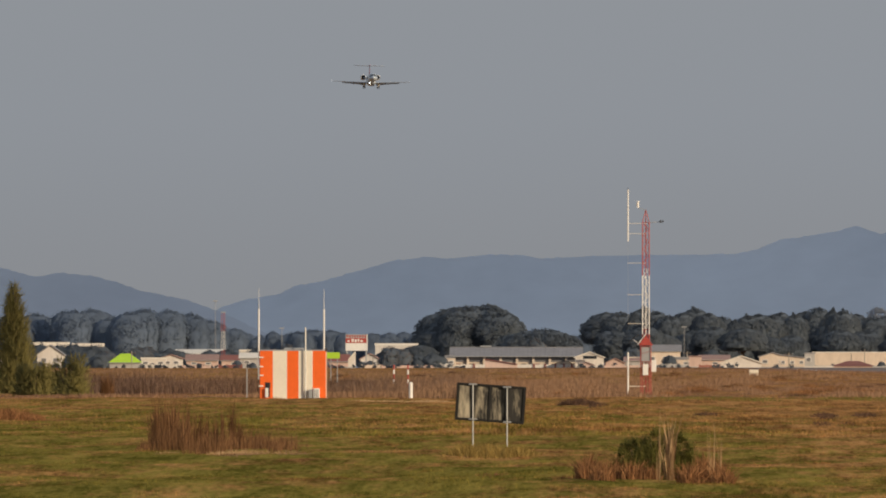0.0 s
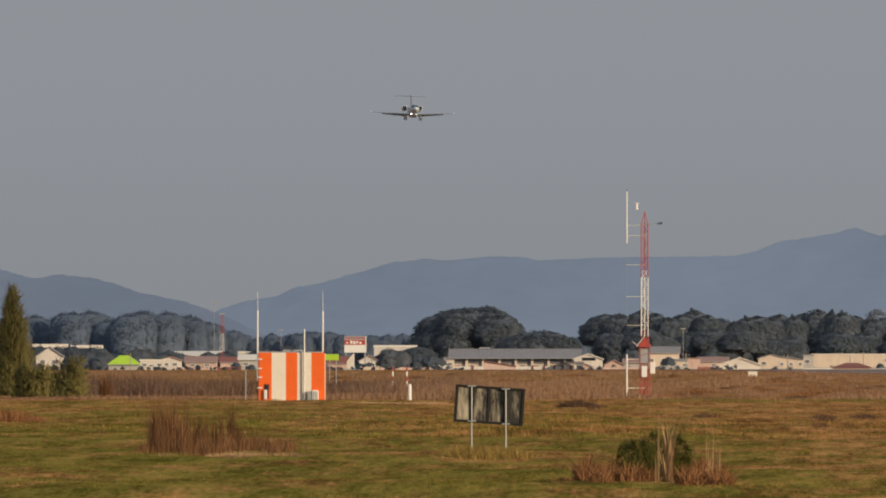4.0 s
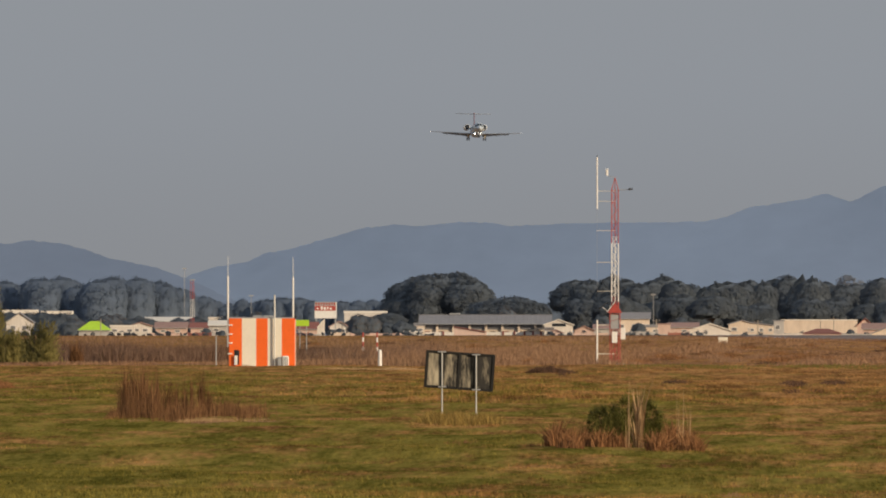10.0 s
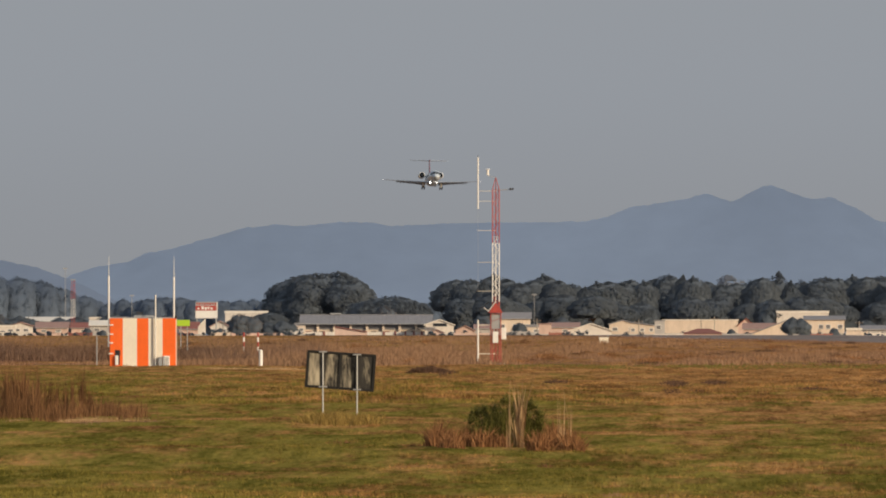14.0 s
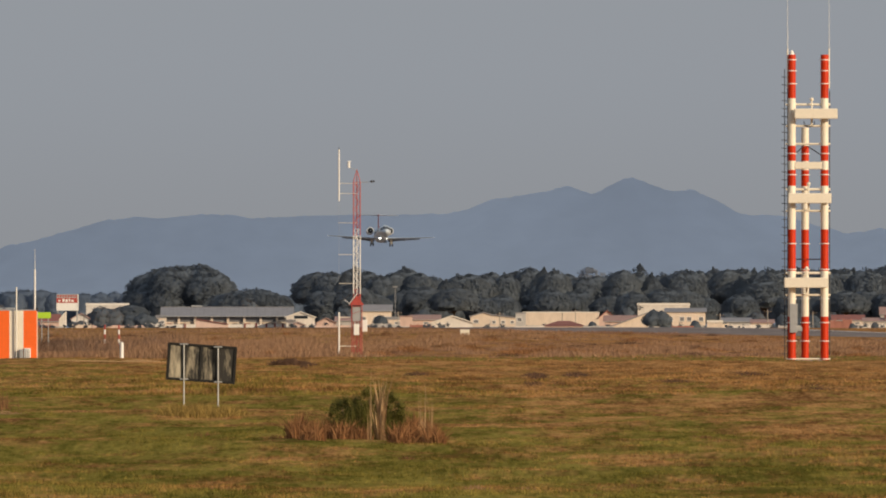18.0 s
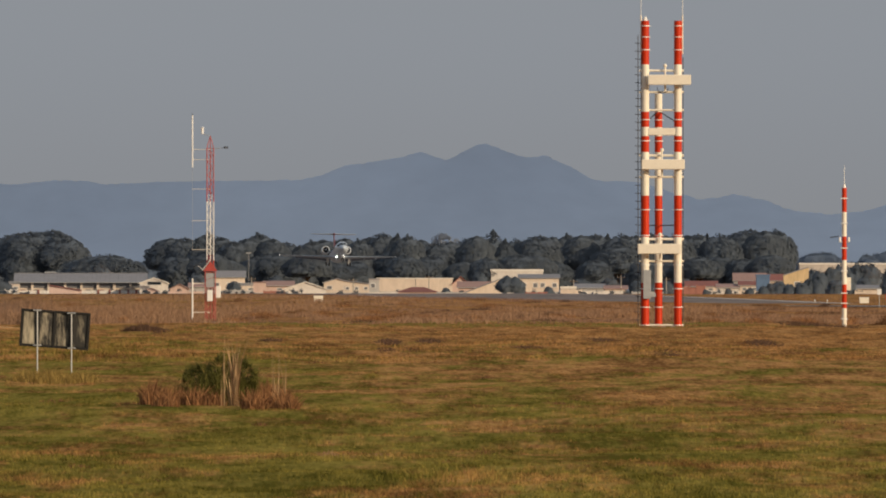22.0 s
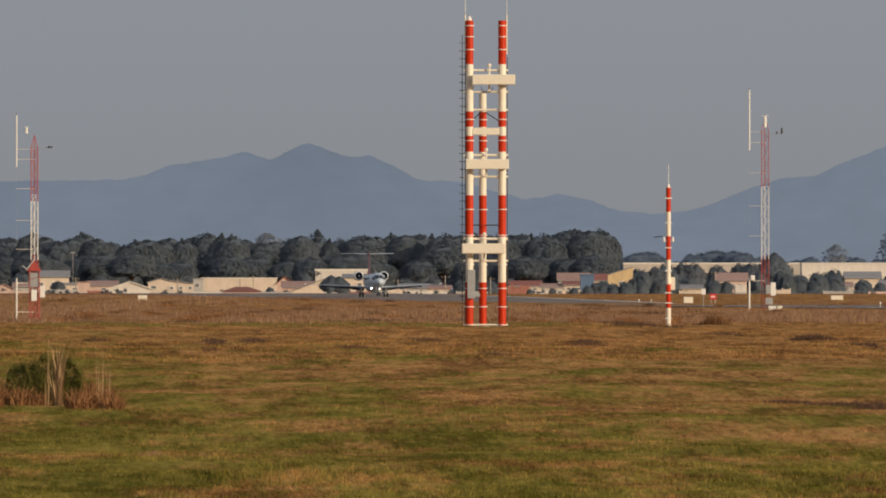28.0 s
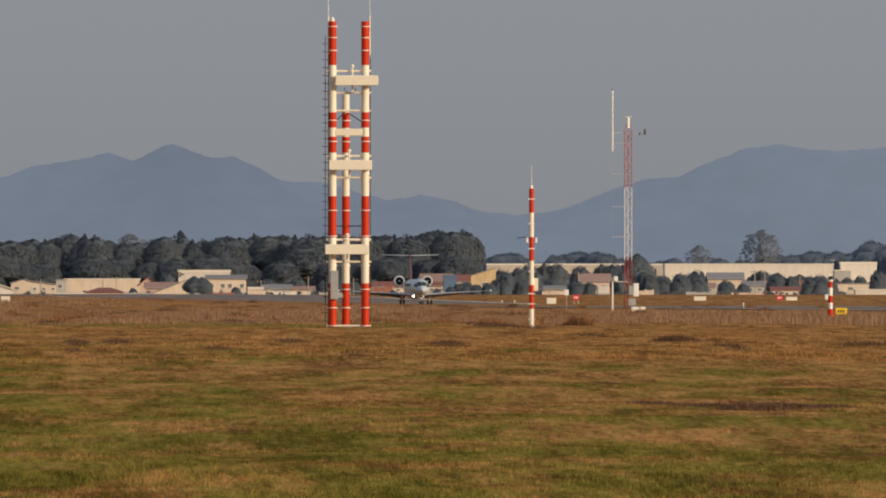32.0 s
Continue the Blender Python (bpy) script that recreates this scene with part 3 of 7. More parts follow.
# weeds by the shelter side of the field
for u, w, h, n in ((280, 0.4, 1.30, 220), (306, 0.5, 1.36, 280), (326, 0.4, 1.15, 130), (300, 1.2, 0.75, 300), (372, 1.1, 0.70, 323), (420, 1.1, 0.66, 300), (462, 1.0, 0.62, 280), (500, 0.8, 0.52, 200), (258, 0.6, 0.38, 171)):
    clump_thing("weed_clump", u, 361 + ((u * 5) % 13 - 6) * 1.6, w, h, n, WEED, "dead brown weed stalks standing in the grass", "weeds", 0.28 if u < 340 else 0.45, 0.014, 5.0 if u < 340 else 16.0, group="weeds in the field", ragged=0.5)
for u, h in ((333, 1.25), (355, 1.15), (366, 1.0), (381, 1.05), (393, 1.1), (412, 1.25), (410, 0.9), (345, 0.95), (276, 1.3), (292, 1.35), (305, 1.4), (425, 0.8)):
    clump_thing("weed_stalk", u, 362, 0.09, h * 1.08, 16, WEED, "single tall dead weed stalk", "weeds", 0.10, 0.020, group="weeds in the field", shape=0.2, ragged=0.85)
for u, w, h in ((395, 0.9, 0.15), (425, 1.0, 0.17), (460, 1.1, 0.14), (300, 0.5, 0.10), (505, 0.8, 0.11)):
    clump_thing("straw_fringe", u, 350, w, h, 460, STRAW, "pale straw lying before the weeds", "grass", 1.2, 0.009, 12.0, group="straw in the field")
for u, w in ((262, 1.0), (300, 1.0), (345, 1.2), (400, 1.4), (455, 1.4), (500, 1.0)):
    clump_thing("weed_fringe", u, 351 + (u % 5), w, 0.15, 260, OLIVE if u % 2 else TURF, "short grass before the dead weeds" if u % 2 else "short green grass before the dead weeds", "grass", 0.9, 0.012, 9.0, ragged=0.2)
# the bush with dry grass about it
for u, w, h, n in ((1040, 0.45, 0.48, 323), (1066, 0.45, 0.42, 153), (1092, 0.5, 0.40, 187), (1120, 0.5, 0.38, 187), (1150, 0.4, 0.36, 119), (1218, 0.45, 0.50, 187), (1246, 0.5, 0.50, 204), (1272, 0.45, 0.48, 170), (1286, 0.3, 0.40, 102)):
    clump_thing("dry_grass_tuft", u, 262.8 + ((u * 7) % 11 - 5) * 0.5, w, h * (1 + ((u * 7) % 11 - 5) * 0.03), n, RUST, "rust-brown dry grass tuft round a bush", "grass tuft", 0.75, 0.022, 2.0, group="tufts round the bush")
for u, h in ((1183, 1.0), (1185, 1.25), (1187, 1.32), (1189, 1.2), (1186, 0.85)):
    clump_thing("straw_stalk_bundle", u, 263.5, 0.07, h, 7, STRAW, "pale straw leaves standing upright before a bush", "grass tuft", 0.19, 0.026, group="straw before the bush", shape=0.1)
for u, h, in ((1256, 1.35), (1262, 1.1), (1276, 1.15), (1166, 1.2)):
    clump_thing("grass_plume", u, 263.4, 0.05, h, 4, STRAW, "thin straw-coloured grass plume", "grass tuft", 0.10, 0.011, group="straw before the bush", shape=0.1)


SUNWARD = (0.45, -0.65, 0.62)


def leaf_cloud(n, centre, radius, size, squash=1.0, shell=0.55, three=False, crown=None, loose=0.8):
    """n small leaves in and on an uneven ball; each lies roughly on the ball's (and the crown's) outside, more or less loosely."""
    d = rng.normal(0, 1, (n, 3))
    d /= np.linalg.norm(d, axis=1)[:, None]
    r = radius * (shell + (1 - shell) * rng.uniform(0, 1, n)) ** 0.7
    p = d * r[:, None] * np.array([1, 1, squash]) + np.array(centre)
    face = d + rng.normal(0, 1, (n, 3)) * loose * 0.5
    face += np.array(SUNWARD) * (2.4 if three else 0.9) + np.array([0.0, -1.0, 0.0]) * (1.2 if three else 0.0)
    if crown is not None:
        out = p - np.array(crown)
        face += 1.2 * out / (np.linalg.norm(out, axis=1)[:, None] + 1e-6)
    face /= np.linalg.norm(face, axis=1)[:, None] + 1e-6
    a = np.cross(face, rng.normal(0, 1, (n, 3)))
    a /= np.linalg.norm(a, axis=1)[:, None] + 1e-9
    b = np.cross(face, a)
    s = size * rng.uniform(0.6, 1.4, n)[:, None]
    if three:
        return np.stack([p - a * s * 0.5 - b * s * 0.4, p + a * s * 0.5 - b * s * 0.3, p + b * s * 0.5], 1)
    return np.stack([p - a * s * 0.5, p + b * s * 0.42, p + a * s * 0.5, p - b * s * 0.42], 1)


def towards_sky(out, lift=1.0):
    """Normals of foliage: leaves spread to the sky, and a little to their crown's outside."""
    n = out / (np.linalg.norm(out, axis=1)[:, None] + 1e-6) * 0.55
    n[:, 2] = np.maximum(n[:, 2], -0.3) + lift
    return n / np.linalg.norm(n, axis=1)[:, None]


def face_the_field(v):
    """Wind leaf triangles so that their upper sides are turned to the airfield and the sky."""
    back = (np.cross(v[:, 1] - v[:, 0], v[:, 2] - v[:, 0]) * np.array([0, -1, 0.12])).sum(1) < 0
    v[back] = v[back][:, ::-1]
    return v


def leaf_mass(name, v, material, mid):
    """Leaves as one mesh, lit as the foliage of one plant about its middle."""
    v = face_the_field(v)
    ob = raw_mesh(name, v.reshape(-1, 3), np.arange(len(v) * 3).reshape(-1, 3), material)
    ob.data.normals_split_custom_set_from_vertices(np.repeat(towards_sky(v.mean(1) - np.array(mid)), 3, axis=0).tolist())
    return ob


def plume(n, tall, wide, length, width, taper=1.05):
    """Long narrow leaves on a slender cone, rising and drooping outwards like feathers."""
    h = tall * (1 - rng.uniform(0.0, 1.0, n) ** (0.55 if taper > 0.8 else 0.9))
    a = rng.uniform(0, 2 * math.pi, n)
    tuft = 1 + 0.35 * np.sin(a * 5 + h * 1.7) * np.sin(h * 2.9 + a * 2)
    r = (0.05 + wide * (1 - h / (tall * 1.02)) ** taper) * rng.uniform(0.05, 1.1, n) ** 0.9 * tuft
    p = np.stack([np.cos(a) * r, np.sin(a) * r, h], -1)
    way = np.stack([np.cos(a) * 0.45, np.sin(a) * 0.45, rng.uniform(0.1, 1.2, n)], -1) + rng.normal(0, 0.22, (n, 3))
    way /= np.linalg.norm(way, axis=1)[:, None]
    side = np.cross(way, rng.normal(0, 1, (n, 3)))
    side /= np.linalg.norm(side, axis=1)[:, None] + 1e-9
    s = rng.uniform(0.6, 1.4, n)[:, None]
    return np.stack([p - side * width * s, p + side * width * s, p + way * length * s], 1)


def leaves_mesh(name, clouds, material, parent, centre=None):
    """One mesh of leaves; each turns its face outwards from its clump, or from the crown's centre."""
    v = np.concatenate(clouds)
    k = v.shape[1]
    if centre is None:
        mid = np.concatenate([np.broadcast_to(c.reshape(-1, 3).mean(0), (len(c), 3)) for c in clouds])
    else:
        mid = np.array(centre)
    out = v.mean(1) - mid
    face = np.cross(v[:, 1] - v[:, 0], v[:, 2] - v[:, 0])
    back = (face * out).sum(1) < 0
    v[back] = v[back][:, ::-1]
    q = np.arange(v.shape[0] * k).reshape(-1, k)
    ob = raw_mesh(name, v.reshape(-1, 3), q, material)
    out /= np.linalg.norm(out, axis=1)[:, None] + 1e-6
    ob.data.normals_split_custom_set_from_vertices(np.repeat(out, k, axis=0).tolist())
    ob.parent = parent
    return ob


def shrub(name, u, d, wide, tall, material, label, n=1500, size=0.05, group="", lumps=18, fine=1.0, feather=False):
    x, y = spot(u, d)
    ob = thing(name, x, y, level(y) - 0.03, label, "bush", group)
    bm = B()
    for k in range(9):
        a = k * 0.7
        rod(bm, (0, 0, 0), (math.cos(a) * wide * 0.3, math.sin(a) * wide * 0.3, tall * (0.5 + 0.05 * (k % 4))), 0.015 * wide, 0.004 * wide, 5)
    part("stem", bm, BARK, ob)
    clouds = []
    for k in range(lumps if not feather else 0):
        r = wide * rng.uniform(0.14, 0.24) * fine
        a = rng.uniform(-1, 1)
        clouds.append(leaf_cloud(n // lumps, (a * (0.50 - 0.14 * fine) * wide, rng.uniform(-0.25, 0.25) * wide, tall * (0.16 + rng.uniform(0, 0.62) * (1 - 0.55 * a * a))), r, size, tall / wide * 1.05, 0.0))
    if feather:
        for k in range(9):
            c = plume(n // 9, tall * rng.uniform(0.55, 1.0), wide * 0.26, size * 4, size * 0.4, 0.45)
            clouds.append(c + np.array([rng.uniform(-0.36, 0.36) * wide, rng.uniform(-0.2, 0.2) * wide, 0]))
    if feather:
        leaf_mass("foliage", np.concatenate(clouds), material, (0, 0, tall * 0.3)).parent = ob
    else:
        leaves_mesh("foliage", clouds, material, ob)
    return ob


for u, w, h, n in ((1176, 0.8, 1.12, 330), (1128, 0.75, 0.82, 280), (1222, 0.4, 0.6, 120), (1150, 0.7, 0.8, 200)):
    clump_thing("bush_shoots", u, 265.5, w, h, n, SHRUB, "feathery olive-green shoots of a bush among dry grass", "bush", 0.95, 0.014, 0.7, ragged=0.25)
shrub("bush", 1180, 265.7, 1.0, 1.22, SHRUB, "olive-green bush among dry grass", 8500, 0.027, "", 64, 0.48)
shrub("bush", 1130, 265.9, 0.9, 0.98, SHRUB, "low olive-green bush among dry grass", 6000, 0.027, "", 54, 0.48)
shrub("bush", 62, 950, 2.4, 2.0, BAMBOO, "olive-green shrub at the edge of the reeds", 3600, 0.085, "shrubs by the reeds", feather=True)
shrub("bush", 124, 945, 2.2, 2.5, BAMBOO, "taller feathery olive-green shrub at the edge of the reeds", 2300, 0.085, "shrubs by the reeds", feather=True)
shrub("bush", 92, 960, 1.9, 1.5, BAMBOO, "olive-green shrub at the edge of the reeds", 3000, 0.085, "shrubs by the reeds", feather=True)
for u, w, h in ((184, 0.5, 1.6), (190, 0.6, 1.9), (196, 0.45, 1.3), (189, 1.1, 0.8)):
    clump_thing("withered_shrub", u, 948, w, h, 120, WEED, "brown withered shrub standing before the reeds", "bush", 0.35, 0.022, 0.8, ragged=0.3)
for u, d, w, h in ((1008, 720, 1.3, 0.42), (1026, 722, 1.5, 0.52), (1044, 724, 1.3, 0.38), (1060, 726, 1.0, 0.22), (1456, 500, 1.1, 0.14), (1500, 505, 0.8, 0.12), (2520, 600, 2.0, 0.36), (2855, 543, 1.8, 0.28), (2620, 272, 2.2, 0.16), (2560, 276, 1.4, 0.12), (2710, 266, 1.8, 0.15), (2660, 262, 1.8, 0.14), (2780, 270, 1.6, 0.13), (2480, 285, 1.2, 0.12), (2362, 672, 1.2, 0.22), (2610, 523, 0.7, 0.24), (1700, 520, 1.6, 0.16), (1960, 470, 1.8, 0.15), (2120, 560, 1.7, 0.2), (1840, 610, 1.8, 0.2), (1250, 600, 1.4, 0.2), (1460, 575, 1.3, 0.25), (1530, 585, 1.2, 0.25),
                   (2205, 850, 3.6, 0.30), (2240, 842, 2.2, 0.26), (2180, 870, 2.0, 0.25), (2400, 330, 0.6, 0.12)):
    clump_thing("grass_tussock", u, d, w, h, int((450 + 380 * w) * (0.8 if h > 0.3 else 0.7 if d > 300 else 1.7)), TUSSOCK, "dark brown tussock of withered grass", "grass tuft", 0.9, 0.020, deep=w * 1.6 if h > 0.3 else d * d / 10000, group="tussocks in the field", ragged=0.25)

for u, w, h in ((2338, 0.8, 0.95), (2350, 1.0, 0.8), (2330, 1.6, 0.45), (2362, 1.2, 0.4)):
    clump_thing("withered_growth", u, 838, w, h, 110, WEED, "wispy brown weeds standing in the dry belt", "weeds", 0.5, 0.022, 1.5, ragged=0.25)
for u, d, w, h in ((14, 558, 1.5, 0.62), (-14, 562, 1.3, 0.55), (44, 560, 1.1, 0.45), (62, 556, 0.8, 0.3)):
    clump_thing("rusty_clump", u, d, w, h, 420, RUST, "rust-brown dry grass clump at the field's edge", "grass tuft", 0.7, 0.022, 4.0, ragged=0.4)
# short pale straw on the worn strips of the field
for u, d, w, h in ((2560, 238, 1.8, 0.07), (2680, 239, 1.9, 0.08), (2800, 237, 1.8, 0.07), (2900, 238, 1.5, 0.07), (1352, 186, 0.35, 0.12), (1440, 187, 0.30, 0.10), (690, 800, 3.0, 0.16), (760, 790, 3.2, 0.18), (640, 810, 2.2, 0.12), (430, 330, 1.6, 0.10), (520, 332, 1.3, 0.08)):
    clump_thing("straw_strip", u, d, w, h, int(520 * w + 60), STRAW if d > 600 else DRY_TALL, "short pale straw on a worn strip of the field" if d < 600 else "pale straw on the worn ground before the reeds", "grass", 1.1, 0.011 + d * 0.00002, max(2.5, d * 0.02), ragged=0.3)
# greener turf in the hollow by the tower, and the taller dry grass behind it
GREEN = blades("green_turf_blades", (0.100, 0.105, 0.026), (0.27, 0.245, 0.072), see_through=0.3)
for u, d, w, h in ((2020, 836, 2.6, 0.10), (2080, 834, 3.2, 0.13), (2140, 838, 3.2, 0.12), (2190, 830, 2.2, 0.10), (1860, 840, 2.2, 0.10)):
    clump_thing("green_hollow", u, d, w, h, 700, GREEN, "short green grass in a hollow by the tower", "grass", 1.0, 0.03, 30.0, ragged=0.3)
for k in range(16):
    clump_thing("bank_grass", 2030 + k * 27, 905 + (k * 17) % 40, 2.0, 0.36 + 0.05 * ((k * 7) % 5), 420, DRY_TALL if k % 3 else RUST, "tall dry grass on a low bank" if k % 3 else "reddish dry grass on a low bank", "grass", 0.7, 0.03, 20.0, ragged=0.35)
for k in range(26):
    clump_thing("green_strip", 1160 + k * 36, 800 + (k * 47) % 110, 5.5, 0.12 + 0.03 * (k % 3), 760, GREEN, "thin green strip of turf before the dry belt", "grass", 1.0, 0.03, 50.0, ragged=0.3)
for k in range(22):
    clump_thing("belt_plumes", 1180 + (k * 167) % 760, 945 + (k * 41) % 210, 3.2, 0.42 + 0.06 * ((k * 5) % 4), 330, DRY_TALL if k % 2 else RUST, "tall orange-brown grass in the dry belt" if k % 2 else "tall reddish grass in the dry belt", "grass", 0.8, 0.035, 18.0, ragged=0.35)
pick = random.Random(31)
for k in range(190):
    u, d = pick.uniform(560, 3000), 900 * math.exp(pick.uniform(0, 0.75))
    m, lab = ((WEED, "brown clump in the dry grass belt"), (TUSSOCK, "dark withered clump in the dry grass belt"), (RUST, "reddish clump in the dry grass belt"))[k % 3]
    clump_thing("belt_tussock", u, d, pick.uniform(1.2, 4.5), pick.uniform(0.25, 0.58), 150, m, lab, "grass tuft", 0.8, 0.035, 9.0, ragged=0.3)
for k in range(420):
    u, d = pick.uniform(-100, 3000), 150 * math.exp(pick.uniform(0, 1.8))
    clump_thing("turf_tussock", u, d, pick.uniform(0.3, 1.0) * (0.5 + d / 500), pick.uniform(0.05, 0.13) * (0.6 + d / 700), 70, WEED if k % 2 else TURF, "withered tussock in the airfield turf" if k % 2 else "green tussock in the airfield turf", "grass tuft", 0.8, 0.010 + d * 0.00002, pick.uniform(1.0, 4.0))

# feathery bamboo at the edge of the field
bx, by = spot(24, 985)
bamboo = thing("bamboo", bx, by, -0.03, "tall feathery olive-green bamboo clump", "bamboo")
for k in range(9):
    bm = B()
    top = (rng.uniform(-0.3, 0.3), rng.uniform(-0.3, 0.3), rng.uniform(4.4, 6.7))
    rod(bm, (rng.uniform(-0.7, 0.7), rng.uniform(-0.5, 0.5), 0), top, 0.045, 0.012, 6)
    part("culm", bm, BARK, bamboo)
leaf_mass("foliage", plume(9500, 6.9, 1.75, 0.48, 0.026, 1.0), BAMBOO, (0, 0, 1.0)).parent = bamboo


# ---- glide slope tower ----
def leg(parent, x, y, r, cuts, top=None, collars=()):
    """One painted tubular leg: its red and white lengths and its clamps."""
    for i, (a, b) in enumerate(zip(cuts, cuts[1:])):
        if top and a >= top:
            break
        e = min(b, top) if top else b
        bm = rod(B(), (x, y, a), (x, y, e), r, None, 18)
        smooth(part("tube", bm, RED if i % 2 == 0 else CREAM, parent, "red painted tube" if i % 2 == 0 else "white painted tube"))
    for h in collars:
        if top and h > top:
            continue
        bm = rod(B(), (x, y, h - 0.022), (x, y, h + 0.022), r + 0.018, None, 18)
        box(bm, x - r - 0.06, x + r + 0.06, y - 0.03, y + 0.03, h - 0.025, h + 0.025)
        part("clamp", bm, WHITE, parent)


gx0, gy0 = spot(1942, 861)
tower = thing("glide_slope_tower", gx0, gy0, -0.01, "red and white tubular glide slope tower with three antenna boxes", "tower")
CUTS = (-0.14, 2.33, 4.82, 7.07, 9.44, 10.31, 10.80, 11.63, 14.20, 16.58)
COLLAR = (0.02, 1.0, 2.0, 3.3, 4.9, 6.3, 8.3, 9.0, 10.05, 11.2, 13.0, 15.0, 15.7, 16.3)
leg(tower, -0.90, -0.1, 0.215, CUTS, None, COLLAR)
leg(tower, 0.88, -0.1, 0.215, CUTS, None, COLLAR)
leg(tower, -0.15, 1.45, 0.21, CUTS, 12.63, COLLAR)
for h, x0, x1, r in ((13.87, -0.9, 0.88, 0.065), (12.7, -0.9, 0.88, 0.06), (11.72, -0.9, 0.88, 0.055), (9.25, -0.9, 0.88, 0.07), (8.08, -0.9, 0.88, 0.06), (4.70, -0.9, 0.88, 0.07), (3.50, -0.9, 0.88, 0.06), (0.02, -0.9, 0.88, 0.05)):
    bm = rod(B(), (x0 - 0.32, -0.1, h), (x1 + 0.32, -0.1, h), r, None, 10)
    rod(bm, (-0.15, 1.45, h), (-0.15, -0.1, h), r * 0.8, None, 8)
    part("cross_bar", bm, CREAM, tower)
part("cross_beam", box(B(), -0.75, 0.73, -0.28, 0.02, 10.36, 10.74, 0.02), CREAM, tower)
part("cross_beam", box(B(), -0.75, 0.73, 1.30, 1.5, 10.36, 10.74, 0.02), CREAM, tower)
for a, b in (((-0.9, -0.1, 11.0), (-0.15, 1.45, 11.7)), ((0.88, -0.1, 11.0), (-0.15, 1.45, 11.7)), ((0.88, -0.1, 5.45), (-0.15, 1.45, 5.45)), ((-0.9, -0.1, 5.45), (-0.15, 1.45, 5.45))):
    part("brace", rod(B(), a, b, 0.03, None, 6), DARK, tower)
for h, off in ((4.17, -0.15), (8.76, 0.06), (13.36, 0.40)):
    ant = part("antenna_box", box(B(), off - 1.17, off + 1.17, -0.95, -0.42, h - 0.275, h + 0.275, 0.03), CREAM, tower, "cream glide slope antenna box")
    part("end_plate", box(B(), off + 1.172, off + 1.185, -0.93, -0.44, h - 0.25, h + 0.25), GREY, ant)
    part("end_plate", box(B(), off - 1.185, off - 1.172, -0.93, -0.44, h - 0.25, h + 0.25), GREY, ant)
    for sx in (-0.5, 0.5):
        part("bracket", box(B(), off * 0.3 + sx - 0.05, off * 0.3 + sx + 0.05, -0.44, -0.1, h - 0.1, h + 0.1), GALV, ant)
    lamp = rod(B(), (-0.02 + off * 0.5, -0.3, h + 0.27), (-0.02 + off * 0.5, -0.3, h + 0.75), 0.045, None, 8)
    bmesh.ops.create_icosphere(lamp, subdivisions=2, radius=0.11, matrix=Matrix.Translation((-0.02 + off * 0.5, -0.3, h + 0.78)))
    part("monitor_probe", lamp, CREAM, tower)
    lamp = rod(B(), (-0.02 + off * 0.5, -0.3, h - 0.62), (-0.02 + off * 0.5, -0.3, h - 0.27), 0.06, None, 8)
    part("cable_drop", lamp, CREAM, tower)
bm = B()
for k in range(14):
    a0, a1 = k * math.pi / 13, (k + 1) * math.pi / 13
    if k < 13:
        rod(bm, (0.05 + 0.3 * math.cos(a0), -0.2, 12.95 - 0.3 * math.sin(a0)), (0.05 + 0.3 * math.cos(a1), -0.2, 12.95 - 0.3 * math.sin(a1)), 0.02, None, 5)
part("cable_loop", bm, DARK, tower)
part("cabinet", box(B(), -1.02, -0.60, -0.52, -0.30, 1.45, 3.02, 0.02), GREY, tower, "grey equipment cabinet")
part("conduit", box(B(), -0.62, -0.34, -0.40, -0.32, 1.55, 1.75, 0.01), GREY, tower)
ladder = part("ladder", rod(rod(B(), (-1.29, -0.15, 0), (-1.29, -0.15, 15.8), 0.026, None, 6), (-1.12, 0.15, 0), (-1.12, 0.15, 15.8), 0.026, None, 6), DARK, tower, "dark steel ladder")
for k in range(36):
    h = 0.3 + k * 0.43
    bm = rod(B(), (-1.31, -0.16, h), (-1.10, 0.16, h), 0.022, None, 5)
    rod(bm, (-1.29, -0.15, h), (-1.45, -0.25, h + 0.02), 0.020, None, 5)
    part("rung", bm, DARK, ladder)
part("down_cable", rod(B(), (1.16, 0.0, 0.2), (1.16, 0.0, 14.6), 0.028, None, 6), DARK, tower, "dark cable along a leg")
lamp = rod(B(), (-0.9, -0.1, 16.58), (-0.9, -0.1, 16.70), 0.13, 0.11, 12)
bmesh.ops.create_icosphere(lamp, subdivisions=2, radius=0.10, matrix=Matrix.Translation((-0.9, -0.1, 16.72)))
part("top_lamp", lamp, WHITE, tower, "small white lamp on the leg's top")
for sx in (-1.13, 1.13):
    part("rod_tube", rod(B(), (sx, -0.1, 14.75), (sx, -0.1, 16.9), 0.038, None, 8), CREAM, tower)
    part("lightning_rod", rod(B(), (sx, -0.1, 16.9), (sx, -0.1, 19.6), 0.018, 0.008, 6), GALV, tower)
    part("rod_bracket", box(B(), min(sx, sx * 0.8), max(sx, sx * 0.8), -0.13, -0.07, 15.3, 15.36), GALV, tower)
for sx, sy in ((-0.9, -0.1), (0.88, -0.1), (-0.15, 1.45)):
    part("footing", box(B(), sx - 0.42, sx + 0.42, sy - 0.42, sy + 0.42, -0.35, -0.05, 0.03), CONCRETE, tower)

